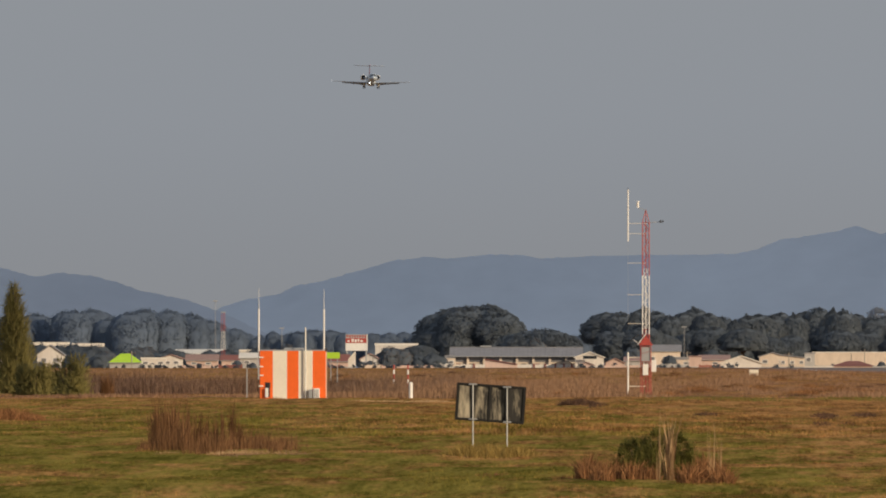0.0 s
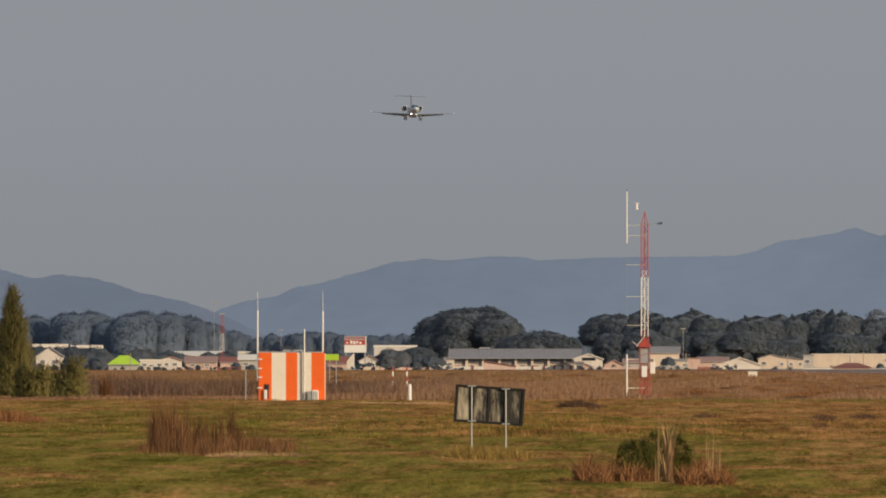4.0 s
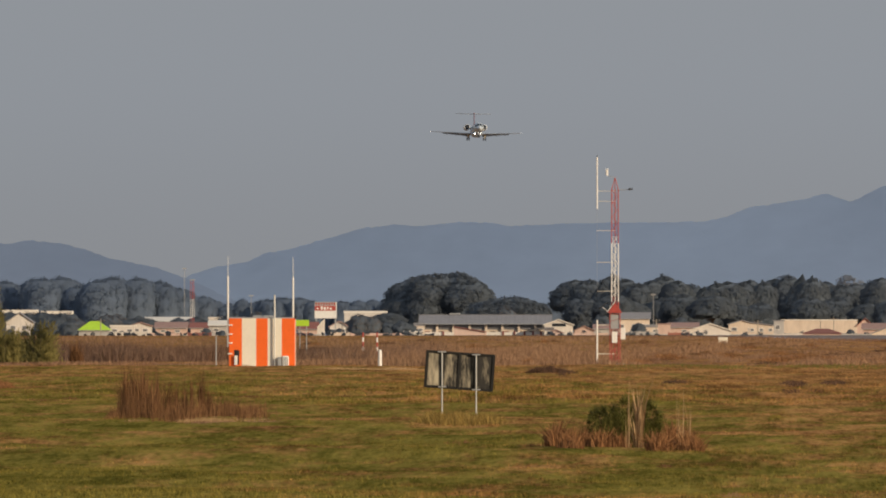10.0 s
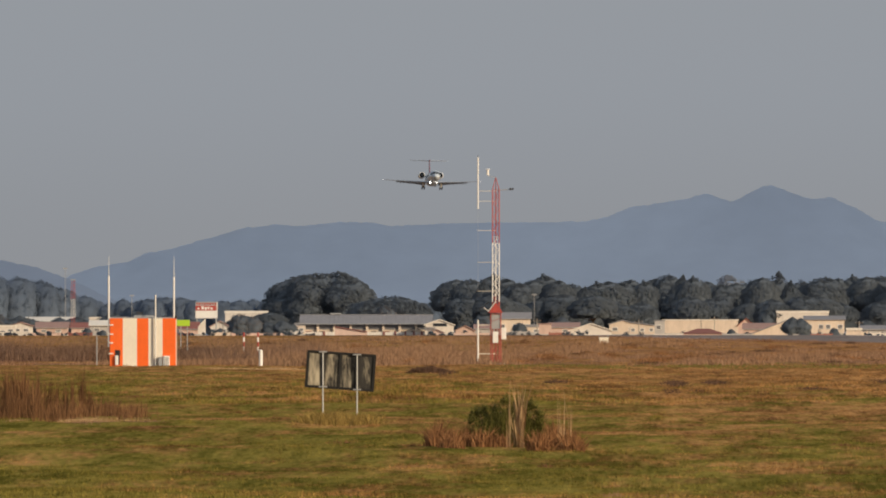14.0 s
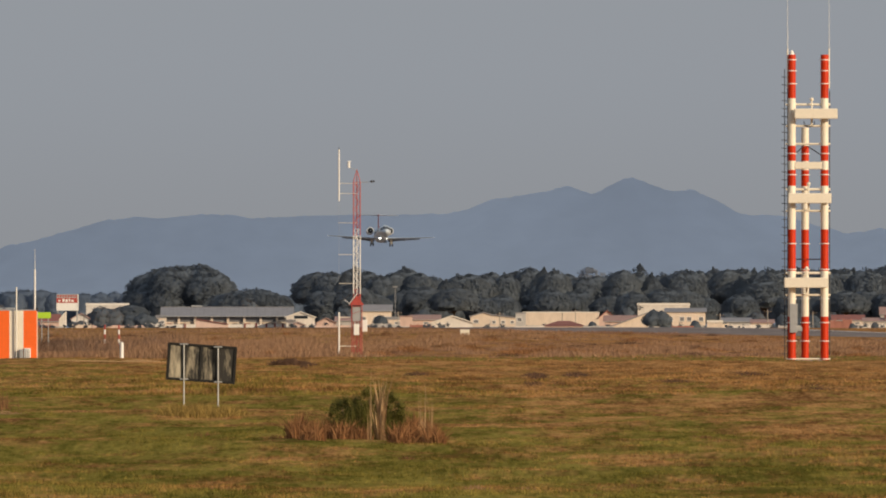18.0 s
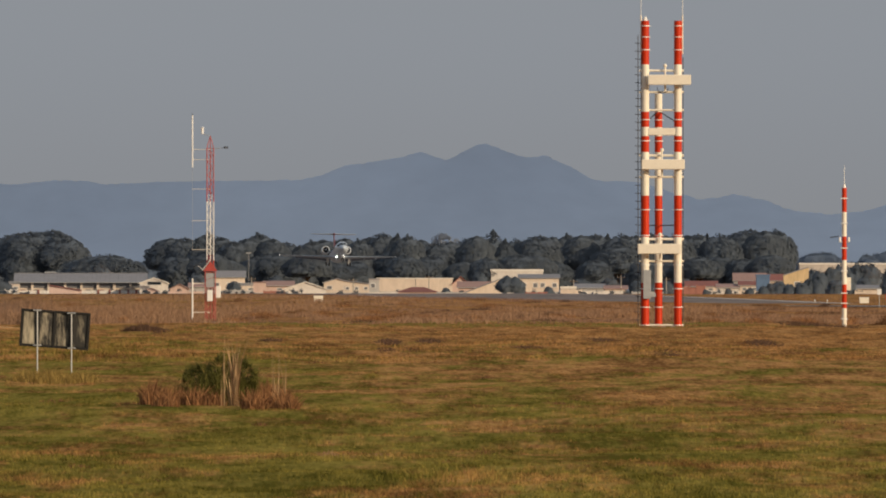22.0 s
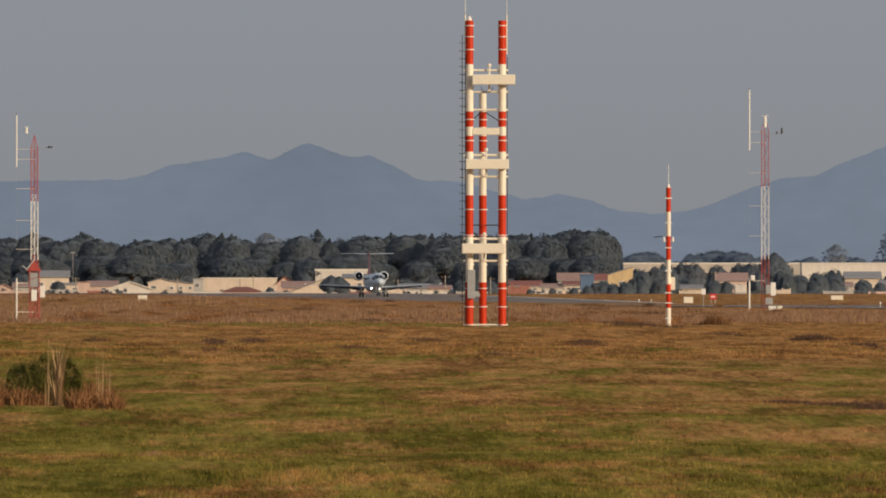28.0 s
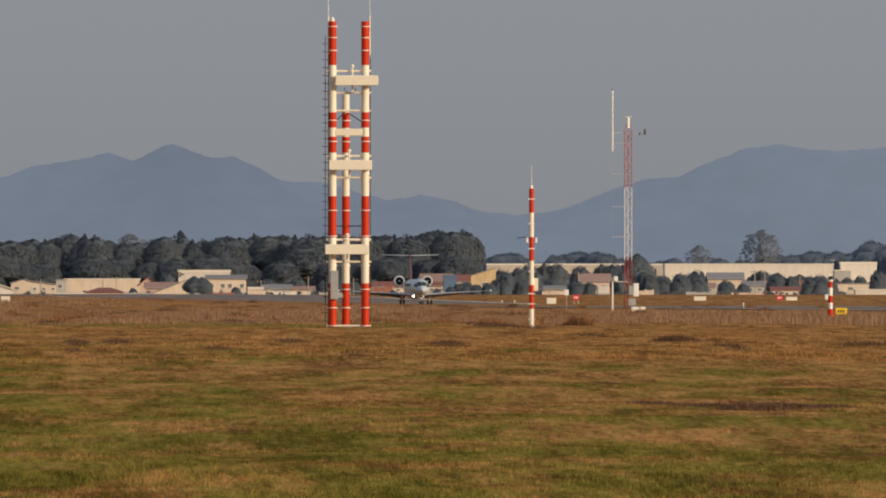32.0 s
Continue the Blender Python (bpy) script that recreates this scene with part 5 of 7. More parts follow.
def house(name, u0, u1, d, wall, rise, style, wall_mat, roof_mat, label, category="house", windows=2, deep=None, turn=0.0, door=False, base=0.0, group="houses beyond the airfield", eave=0.35):
    """A building seen between two bearings; wall and rise are its heights in bearing steps at that distance."""
    s = d * STEP
    x, y = spot((u0 + u1) / 2, d)
    w, wall, rise = (u1 - u0) * s, wall * s, rise * s
    deep = deep or max(6.0, min(14.0, w * 0.8))
    h = thing(name, x, y, level(y) + base * s, label, category, group, turn)
    a, b = -w / 2, w / 2
    box_top = wall
    part("wall", box(B(), a, b, 0, deep, -0.6 - base * s, box_top), wall_mat, h)
    e = eave
    t = 0.22
    bm = B()
    if style == "flat":
        box(bm, a - 0.15, b + 0.15, -0.15, deep + 0.15, box_top, box_top + max(rise, 0.25))
    elif style == "front":          # the gable faces the field
        g = loft(B(), [[(a, 0, wall), (b, 0, wall), (0, 0, wall + rise)], [(a, deep, wall), (b, deep, wall), (0, deep, wall + rise)]])
        part("gable", g, wall_mat, h)
        k = rise / (w / 2)
        for sg in (-1, 1):
            ex = sg * (w / 2 + e)
            loft(bm, [[(0, -e, wall + rise + 0.02), (ex, -e, wall - k * e + 0.02), (ex, -e, wall - k * e + t), (0, -e, wall + rise + t)],
                      [(0, deep + e, wall + rise + 0.02), (ex, deep + e, wall - k * e + 0.02), (ex, deep + e, wall - k * e + t), (0, deep + e, wall + rise + t)]])
    elif style == "side":           # the roof slope faces the field
        m = deep / 2
        g = loft(B(), [[(a, 0, wall), (a, deep, wall), (a, m, wall + rise)], [(b, 0, wall), (b, deep, wall), (b, m, wall + rise)]])
        part("gable", g, wall_mat, h)
        k = rise / m
        for sg in (-1, 1):
            ey = m + sg * (m + e)
            loft(bm, [[(a - e, m, wall + rise + 0.02), (a - e, ey, wall - k * e + 0.02), (a - e, ey, wall - k * e + t), (a - e, m, wall + rise + t)],
                      [(b + e, m, wall + rise + 0.02), (b + e, ey, wall - k * e + 0.02), (b + e, ey, wall - k * e + t), (b + e, m, wall + rise + t)]])
    elif style == "hip":
        m = deep / 2
        r = min(m, w * 0.35)
        v = [bm.verts.new(p) for p in ((a - e, -e, wall), (b + e, -e, wall), (b + e, deep + e, wall), (a - e, deep + e, wall), (a + r, m, wall + rise), (b - r, m, wall + rise))]
        for f in ((0, 1, 5, 4), (1, 2, 5), (2, 3, 4, 5), (3, 0, 4), (3, 2, 1, 0)):
            bm.faces.new([v[i] for i in f])
    elif style in ("shed_r", "shed_l"):
        hi = b if style == "shed_r" else a
        lo = a if style == "shed_r" else b
        g = loft(B(), [[(a, 0, wall), (b, 0, wall), (hi, 0, wall + rise)], [(a, deep, wall), (b, deep, wall), (hi, deep, wall + rise)]])
        part("gable", g, wall_mat, h)
        loft(bm, [[(lo, -e, wall + 0.02), (hi, -e, wall + rise + 0.02), (hi, -e, wall + rise + t), (lo, -e, wall + t)],
                  [(lo, deep + e, wall + 0.02), (hi, deep + e, wall + rise + 0.02), (hi, deep + e, wall + rise + t), (lo, deep + e, wall + t)]])
    bmesh.ops.recalc_face_normals(bm, faces=bm.faces)
    part("roof", bm, roof_mat, h)
    if category == "warehouse":
        for k in range(1, max(2, int(w / 6))):
            sx = a + w * k / max(2, int(w / 6))
            part("seam", box(B(), sx - 0.07, sx + 0.07, -0.05, 0.0, -0.3, wall - 0.1), roof_mat if k % 3 == 0 else wall_mat, h)
        part("plinth", box(B(), a, b, -0.08, 0.0, -0.5, min(0.6, wall * 0.3)), WALL_GREY, h)
    elif wall > 1.2:
        part("plinth", box(B(), a, b, -0.06, 0.0, -0.5, 0.35), WALL_GREY, h)
        if style in ("side", "hip"):
            part("gutter", box(B(), a - e, b + e, -e - 0.12, -e, wall - 0.12, wall + 0.02), GREY, h)
    if windows and wall > 1.8:
        z = max(0.8, wall * 0.42)
        for k in range(windows):
            wx = a + w * (k + 0.5 + 0.15 * math.sin(k * 2.3 + u0)) / windows
            window_part(h, wx, 0, z, min(1.3, w / windows * 0.5), min(1.1, wall * 0.34))
    if door and wall > 2.2:
        part("door", box(B(), a + w * 0.32, a + w * 0.32 + 0.95, -0.05, 0.02, 0.0, 2.05), BARK, h)
    return h


WH, WC, WP, WG, WO = WALL_WHITE, WALL_CREAM, WALL_PINK, WALL_GREY, WALL_OCHRE
TR, TP, TG, RW = TILE_RED, TILE_PINK, TILE_GREY, ROOF_WHITE
HOUSES = (
    ("house", 66, 113, 3700, 24, 16, "front", WH, TG, "white gabled house among trees", 2),
    ("house", 60, 120, 3900, 40, 6, "flat", WH, RW, "low white flat-roofed building", 4),
    ("house", 128, 182, 3900, 38, 6, "flat", WH, RW, "low white flat-roofed building", 3),
    ("house", 194, 248, 3570, 10, 16, "hip", WG, LIME, "house with a bright lime-green roof", 0),
    ("house", 250, 292, 3600, 16, 3, "flat", WH, RW, "low white walled building with flat roof", 2),
    ("house", 284, 322, 3650, 17, 6, "front", WH, TP, "small white house with a tiled roof", 2),
    ("house", 312, 392, 3850, 25, 7, "side", WC, RW, "long cream house with a pale roof", 4),
    ("house", 330, 385, 3600, 14, 9, "side", WP, TP, "pinkish house with a tiled roof", 2),
    ("house", 392, 428, 3700, 14, 8, "side", WP, TR, "small house with a red tiled roof", 1),
    ("house", 424, 462, 3900, 30, 3, "flat", WH, RW, "white boxy building with a flat roof", 2),
    ("house", 425, 456, 3600, 18, 8, "side", WG, RW, "low house with a pale roof", 1),
    ("house", 582, 616, 3500, 12, 11, "side", WP, TR, "house with a red tiled roof among trees", 1),
    ("house", 616, 628, 3480, 14, 14, "shed_r", WH, RW, "small white lean-to shed by trees", 0),
    ("house", 638, 671, 3700, 16, 9, "front", WH, TP, "small white gabled house among trees", 2),
    ("warehouse", 664, 738, 3880, 40, 4, "flat", WH, RW, "plain white warehouse behind dark trees", 0),
    ("house", 788, 806, 3600, 18, 5, "flat", WC, TG, "small cream annex beside a hangar", 1),
    ("house", 1072, 1105, 3500, 9, 8, "front", WP, TP, "small pink house with gabled roof", 1),
    ("house", 1148, 1204, 3850, 30, 10, "side", WC, TG, "cream two-storey house with a grey roof", 3),
    ("house", 1106, 1150, 3700, 13, 6, "side", WG, TP, "low grey house with tiled roof", 2),
    ("house", 1196, 1226, 3650, 15, 5, "flat", WC, TG, "low cream building with a flat roof", 1),
    ("house", 1219, 1241, 3450, 20, 1, "flat", WP, TP, "pinkish blank wall of a small house", 0),
    ("house", 1238, 1290, 3600, 15, 7, "side", WP, TP, "house with a weathered pinkish roof", 1),
    ("house", 1275, 1348, 3400, 9, 12, "front", WH, RW, "wide low white gabled shed", 0),
    ("house", 1344, 1392, 3600, 20, 7, "front", WC, TG, "cream gabled house with grey roof", 2),
    ("house", 1380, 1424, 3500, 18, 5, "shed_l", WC, TG, "cream house with a slanting roof", 3),
    ("warehouse", 1438, 1506, 3700, 27, 1, "flat", WC, RW, "large plain cream warehouse", 0),
    ("warehouse", 1507, 1572, 3700, 27, 1, "flat", WC, RW, "large plain cream warehouse", 0),
    ("house", 1424, 1442, 3680, 26, 1, "flat", WG, TG, "narrow grey building beside a warehouse", 1),
    ("house", 1474, 1546, 3300, 4, 9, "hip", WP, TR, "low house with a red hipped roof", 0),
    ("house", 1572, 1600, 3700, 18, 12, "front", WP, TR, "house with a steep red roof", 1),
    ("house", 1582, 1640, 3500, 12, 9, "side", WP, TP, "house with a weathered tiled roof", 1),
    ("warehouse", 1596, 1657, 3300, 3, 23, "shed_r", WC, TG, "white shed with a steep single-pitch roof", 1),
    ("warehouse", 1640, 1732, 4000, 40, 4, "flat", WH, RW, "large white flat-roofed hall behind houses", 0),
    ("warehouse", 1690, 1760, 3700, 28, 6, "side", WC, TG, "cream hall with a grey roof and a row of windows", 4),
    ("house", 1764, 1790, 3500, 10, 4, "flat", WC, RW, "low cream building with a flat roof", 2),
    ("house", 1790, 1840, 3600, 11, 6, "side", WG, TG, "low house with a grey roof", 2),
    ("house", 1842, 1880, 3500, 9, 5, "side", WC, TP, "low cream house with shallow roof", 2),
    ("house", 1985, 2040, 3600, 14, 8, "side", WC, TR, "cream house with a red tiled roof", 3),
    ("house", 2040, 2078, 3500, 12, 5, "side", WH, TP, "low white house with tiled roof", 2),
    # Pinkish tiles and grey wall stand in for haze over a red roof.
    ("house", 2070, 2125, 3800, 24, 12, "side", WG, TP, "grey house with a wide weathered tiled roof", 2),
    ("house", 2080, 2112, 3500, 16, 6, "side", WC, TR, "cream house with a red roof", 2),
    ("water_tank", 2110, 2133, 3450, 33, 1, "flat", BLUE, BLUE, "blue box-shaped water tank", 0),
    ("house", 2130, 2160, 3600, 24, 10, "side", WC, TR, "cream house with a red tiled roof", 2),
    ("house", 2158, 2202, 3550, 33, 14, "shed_r", WO, TG, "ochre gabled house with a grey roof", 1),
    ("warehouse", 2186, 2500, 4450, 52, 3, "flat", WALL_DULL, RW, "very long pale warehouse behind trees", 0),
    ("warehouse", 2501, 2800, 4420, 53, 2, "flat", WH, RW, "very long cream warehouse behind trees", 0),
    ("warehouse", 2812, 2876, 4430, 54, 4, "flat", WH, RW, "end bay of a cream warehouse", 0),
    ("house", 2801, 2830, 4200, 42, 2, "flat", WG, RW, "grey annex of a warehouse with a window band", 1),
    ("house", 2287, 2325, 3500, 10, 5, "side", WC, TG, "low cream house with shallow roof", 2),
    ("house", 2383, 2402, 3430, 14, 1, "flat", WH, RW, "small white flat-roofed house among trees", 1),
    ("house", 2350, 2404, 3620, 24, 12, "side", WP, TP, "pinkish tiled house among garden trees", 3),
    ("house", 2466, 2486, 3450, 14, 1, "flat", WC, TG, "low cream wall of a garden building", 0),
    ("house", 2486, 2512, 3600, 11, 8, "side", WC, TP, "cream tiled house among garden trees", 1),
    ("house", 2538, 2590, 3600, 14, 6, "side", WG, TP, "low house with a weathered roof", 2),
    ("house", 2578, 2640, 3900, 28, 10, "side", WC, TG, "cream house with a dark roof", 2),
    ("house", 2640, 2680, 3700, 16, 7, "side", WG, TG, "grey house with a dark roof", 2),
    ("house", 2676, 2750, 3800, 14, 10, "side", WP, TR, "house with a wide red tiled roof", 3),
    ("house", 2690, 2740, 3450, 8, 5, "side", WC, TR, "low house with a pinkish roof", 1),
    ("house", 2802, 2862, 3500, 19, 2, "flat", WC, TG, "plain cream building with a flat roof", 1),
    ("house", 2838, 2900, 3400, 8, 2, "flat", WH, RW, "low white walled yard building", 0),
    ("house", 2870, 2960, 3800, 26, 8, "side", WH, TP, "white house with a tiled roof", 3),
    ("house", 2960, 3040, 3700, 22, 8, "side", WC, TR, "cream house with a red tiled roof", 3),
    ("house", -60, 20, 3700, 22, 8, "side", WC, TP, "cream house with a tiled roof", 3),
)
for row in HOUSES:
    house(*row[:10], row[0].replace("_", " "), row[10])

# long hangar with a columned front
hx, hy = spot(915, 3600)
hs = 3600 * STEP
hangar = thing("hangar", hx, hy, level(hy), "long cream hangar with a grey roof, columns and dark openings", "hangar", turn=0)
hw = 232 * hs
part("wall", box(B(), -hw / 2, hw / 2, 1.2, 12, -0.6, 2.7), WALL_CREAM, hangar)
bm = loft(B(), [[(-hw / 2 - 0.5, -0.6, 2.65), (-hw / 2 - 0.5, 6.5, 4.75), (-hw / 2 - 0.5, 13.5, 2.65), (-hw / 2 - 0.5, 6.5, 4.4)],
                [(hw / 2, -0.6, 2.65), (hw / 2, 6.5, 4.75), (hw / 2, 13.5, 2.65), (hw / 2, 6.5, 4.4)]])
part("roof", bm, TILE_GREY, hangar)
# A solid sheet; the shade inside the openings is its colour.
part("upper_band", box(B(), -hw / 2, hw / 2, 1.05, 1.2, 1.45, 2.6), GREY_INFILL, hangar, "grey sheet band with the openings' shade in its colour")
for k in range(9):
    x = -hw / 2 + hw * k / 8
    part("column", box(B(), x - 0.28, x + 0.28, 0.5, 1.25, -0.5, 2.75), WALL_CREAM, hangar)
for k in range(10):
    x = -hw / 2 + hw * (k + 0.55) / 10
    part("door", box(B(), x - 0.7, x + 0.5, 1.12, 1.2, -0.2, 1.05), BARK if k % 3 else TILE_RED, hangar)
part("low_wall", box(B(), -hw / 2 - 2, hw / 2 + 1, 0.2, 0.45, -0.6, 0.85), WALL_WHITE, hangar)
part("gutter", box(B(), -hw / 2 - 0.5, hw / 2, -0.72, -0.6, 2.60, 2.74), GREY, hangar)
part("ridge_cap", box(B(), -hw / 2 - 0.5, hw / 2, 6.3, 6.7, 4.72, 4.86), TILE_GREY, hangar)
for k in range(30):         # sheets of the roof overlap in ribs that run down the slope
    x = -hw / 2 + hw * (k + 0.5) / 30
    part("roof_rib", loft(B(), [[(x - 0.09, -0.6, 2.66), (x + 0.09, -0.6, 2.66), (x, -0.6, 2.69)], [(x - 0.09, 6.4, 4.73), (x + 0.09, 6.4, 4.73), (x, 6.4, 4.76)]]), TILE_GREY, hangar)
for q in (839, 872, 903, 945, 965, 983, 998, 1012):
    x = (q - 915) * hs
    part("gate_post", box(B(), x - 0.22, x + 0.22, 0.0, 0.19, -0.5, 1.05), TILE_RED, hangar, "red-brown gate post")
part("roof_vent", box(B(), -8.5, -6.0, 6.1, 6.9, 4.86, 5.15, 0.03), GREY, hangar)
house("hangar_wing", 1018, 1068, 3590, 19, 9, "front", WALL_WHITE, ROOF_WHITE, "white gabled end wing of the hangar", "hangar", 0)
wx, wy = spot(1044, 3588)
wing_glass = thing("gable_window", wx, wy - 0.4, level(wy) + 2.1, "wide gable window of the hangar wing", "window")
part("frame", box(B(), -1.6, 1.6, 0.2, 0.3, 0.0, 0.75), GREY, wing_glass)
part("pane", box(B(), -1.5, 1.5, 0.15, 0.2, 0.06, 0.69), GLASS, wing_glass)
house("shed", 858, 915, 3480, 6, 9, "shed_l", WALL_PINK, TILE_RED, "low shed with a red slanting roof", "shed", 0)
house("shed", 1026, 1050, 3480, 5, 5, "front", WALL_PINK, TILE_PINK, "small pink gabled shed", "shed", 0)

# yard walls, fences and low sheds between the houses and the airfield
WALL_BRICK = mat("red_brick_yard_wall", (0.34, 0.15, 0.115), 0.9, vary=0.25, scale=0.8, random_part=0.3)


def yard_wall(u0, u1, d, high, material, label, piers=4):
    """A low wall along the foot of the gardens, in bays between piers, with a coping."""
    s = d * STEP
    x, y = spot((u0 + u1) / 2, d)
    w, high = (u1 - u0) * s, high * s
    ob = thing("yard_wall", x, y, level(y), label, "wall", "yard walls beyond the airfield")
    for k in range(piers):
        a, b = -w / 2 + w * k / piers, -w / 2 + w * (k + 1) / piers
        part("bay", box(B(), a + 0.12, b - 0.12, 0.0, 0.18, -0.6, high * (0.90 + 0.10 * math.sin(k * 2.1 + u0))), material, ob)
    for k in range(piers + 1):
        a = -w / 2 + w * k / piers
        part("pier", box(B(), a - 0.16, a + 0.16, -0.06, 0.24, -0.6, high * 1.12), material, ob)
    return ob


for u0, u1, d, high, m, lab in (
        (250, 320, 3440, 7, WH, "low white yard wall with piers"), (322, 372, 3430, 5, WP, "low pinkish yard wall"), (388, 428, 3430, 6, TR, "low dull red yard fence"),
        (560, 600, 3420, 6, TR, "low dull red yard fence"), (640, 672, 3420, 6, WC, "low cream yard wall"), (676, 770, 3430, 5, WP, "low pinkish yard wall"),
        (770, 800, 3420, 8, WH, "low white yard wall"), (1070, 1130, 3430, 5, WP, "low pinkish yard wall"), (1140, 1218, 3430, 8, WG, "low grey yard wall"),
        (1238, 1276, 3420, 6, WALL_BRICK, "low red brick yard wall"), (1424, 1474, 3260, 4, WH, "low white yard wall"), (1545, 1596, 3260, 4, WG, "low grey yard wall"),
        (1700, 1738, 3300, 4, WALL_BRICK, "low red brick yard wall"), (1764, 1800, 3400, 8, WC, "low cream yard wall"), (1806, 1872, 3400, 6, WH, "low white yard wall"),
        (1890, 1950, 3420, 5, WG, "low grey yard wall"), (1976, 2018, 3400, 15, WALL_BRICK, "red brick yard wall behind the runway"), (2022, 2078, 3410, 6, WH, "low white yard wall"),
        (2080, 2112, 3400, 5, WC, "low cream yard wall"), (2285, 2330, 3410, 6, WC, "low cream yard wall"), (2440, 2480, 3300, 9, WC, "low cream yard wall"),
        (2540, 2600, 3420, 5, WG, "low grey yard wall"), (2620, 2690, 3420, 4, WP, "low pinkish yard wall"), (2700, 2760, 3420, 5, WH, "low white yard wall")):
    yard_wall(u0, u1, d, high, m, lab, max(3, int((u1 - u0) / 14)))

# power poles that stand up among the houses
for u, d, high in ((233, 3500, 30), (486, 3600, 34), (660, 3500, 26), (812, 3650, 30), (1136, 3500, 34), (1216, 3500, 30), (1396, 3450, 28), (1530, 3500, 33), (1786, 3550, 26), (1870, 3500, 33), (1950, 3500, 30), (2348, 3500, 40), (2520, 3600, 36), (2660, 3550, 44), (2678, 3560, 42), (2740, 3500, 34)):
    x, y = spot(u, d)
    pole = thing("power_pole", x, y, level(y), "slim grey power pole with a crossarm", "pole", "power poles")
    part("shaft", rod(B(), (0, 0, -0.4), (0, 0, high * d * STEP), 0.13, 0.09, 8), CONCRETE, pole)
    part("crossarm", box(B(), -0.9, 0.9, -0.07, 0.07, high * d * STEP - 0.5, high * d * STEP - 0.36), BARK, pole)
    for sx in (-0.8, 0.0, 0.8):
        part("insulator", rod(B(), (sx, 0, high * d * STEP - 0.36), (sx, 0, high * d * STEP - 0.15), 0.05, 0.04, 6), GREY, pole)

# billboard
bx, by = spot(631, 3650)
bs = 3650 * STEP
bb = thing("billboard", bx, by, level(by), "white roadside billboard with a red and black header", "billboard")
panel = part("panel", box(B(), -19.5 * bs, 19.5 * bs, -0.2, 0.2, 31 * bs, 60 * bs), WHITE, bb)
part("header", box(B(), -19.4 * bs, 19.4 * bs, -0.22, -0.205, 53.5 * bs, 60 * bs), GREY, panel, "faded grey header band")
band = part("band", box(B(), -19.4 * bs, 19.4 * bs, -0.22, -0.205, 44.5 * bs, 53.3 * bs), RED_OLD, panel, "dull dark red band")
for k in range(8):
    part("bar", box(B(), (-18 + 4.6 * k) * bs, (-15.2 + 4.6 * k) * bs, -0.24, -0.222, (54.5 if k % 2 else 55.2) * bs, 58.6 * bs), RED_OLD, panel)
for x0, x1, z0, z1 in ((-16, -12.5, 47, 49.5), (-9, -5, 46.5, 52), (-3.5, 0.5, 46, 51), (2, 5, 47, 51.5), (7, 11, 46.5, 50)):
    part("bar", box(B(), x0 * bs, x1 * bs, -0.24, -0.222, z0 * bs, z1 * bs), WHITE, panel)
part("frame_post", box(B(), 17.8 * bs, 19.6 * bs, -0.26, -0.19, 31 * bs, 60 * bs), WHITE, panel)
for sx in (-17, 17):
    part("post", rod(B(), (sx * bs, 0.25, -0.5), (sx * bs, 0.25, 32 * bs), 0.16, None, 8), GREY, bb)

# distant radio masts and lamp posts
for u, d, top, colour in ((395, 3750, 98, True), (381, 4100, 118, False), (499, 4000, 70, False), (1211, 3800, 72, False), (2446, 4000, 45, False), (2798, 3950, 60, False)):
    x, y = spot(u, d)
    s = d * STEP
    m = thing("radio_mast", x, y, level(y), "thin distant lattice radio mast", "mast", "distant masts")
    slim = 1.0 if colour else 0.25
    cuts = np.linspace(0, top * s, 4)
    for i in range(3):
        bm = B()
        for cx, cy in ((-0.5, -0.3), (0.5, -0.3), (0, 0.6)):
            rod(bm, (cx * slim, cy * slim, cuts[i] - (0.3 if i == 0 else 0)), (cx * 0.8 * slim, cy * 0.8 * slim, cuts[i + 1]), 0.05 if colour else 0.02, 0.04 if colour else 0.016, 4)
        for k in range(5):
            h = cuts[i] + (cuts[i + 1] - cuts[i]) * k / 5
            rod(bm, (-0.45 * slim, -0.3 * slim, h), (0.45 * slim, -0.3 * slim, h + (cuts[1]) / 5), 0.03 if colour else 0.012, None, 4)
            rod(bm, (0.45 * slim, -0.3 * slim, h), (0, 0.5 * slim, h + (cuts[1]) / 5), 0.03 if colour else 0.012, None, 4)
        part("section", bm, (RED_OLD if i % 2 == 0 else WHITE) if colour else GREY, m)
    part("lamp_head", box(B(), -0.6, 0.6, -0.4, 0.4, cuts[3], cuts[3] + 0.25), GREY, m)


# ---- trees ----
def envelope(style, h):
    """Half width of a crown, as a share of its greatest, at the height h (0 foot of the crown, 1 top)."""
    if style == "umbrella":
        return math.sqrt(max(0.0, 1 - h ** 2.6)) * min(1.0, 0.72 + h * 1.4)
    if style == "oval":
        return math.sin(math.pi * min(1, 0.10 + 0.90 * h) ** 0.8) ** 0.8 if h < 1 else 0.0
    if style == "bushy":
        return math.sqrt(max(0.0, 1 - h ** 3)) * (0.85 + 0.15 * h)
    return math.sqrt(max(0.0, 1 - (2 * h - 1) ** 2)) ** 0.75 if h > 0.5 else min(1.0, 0.80 + 0.4 * h)


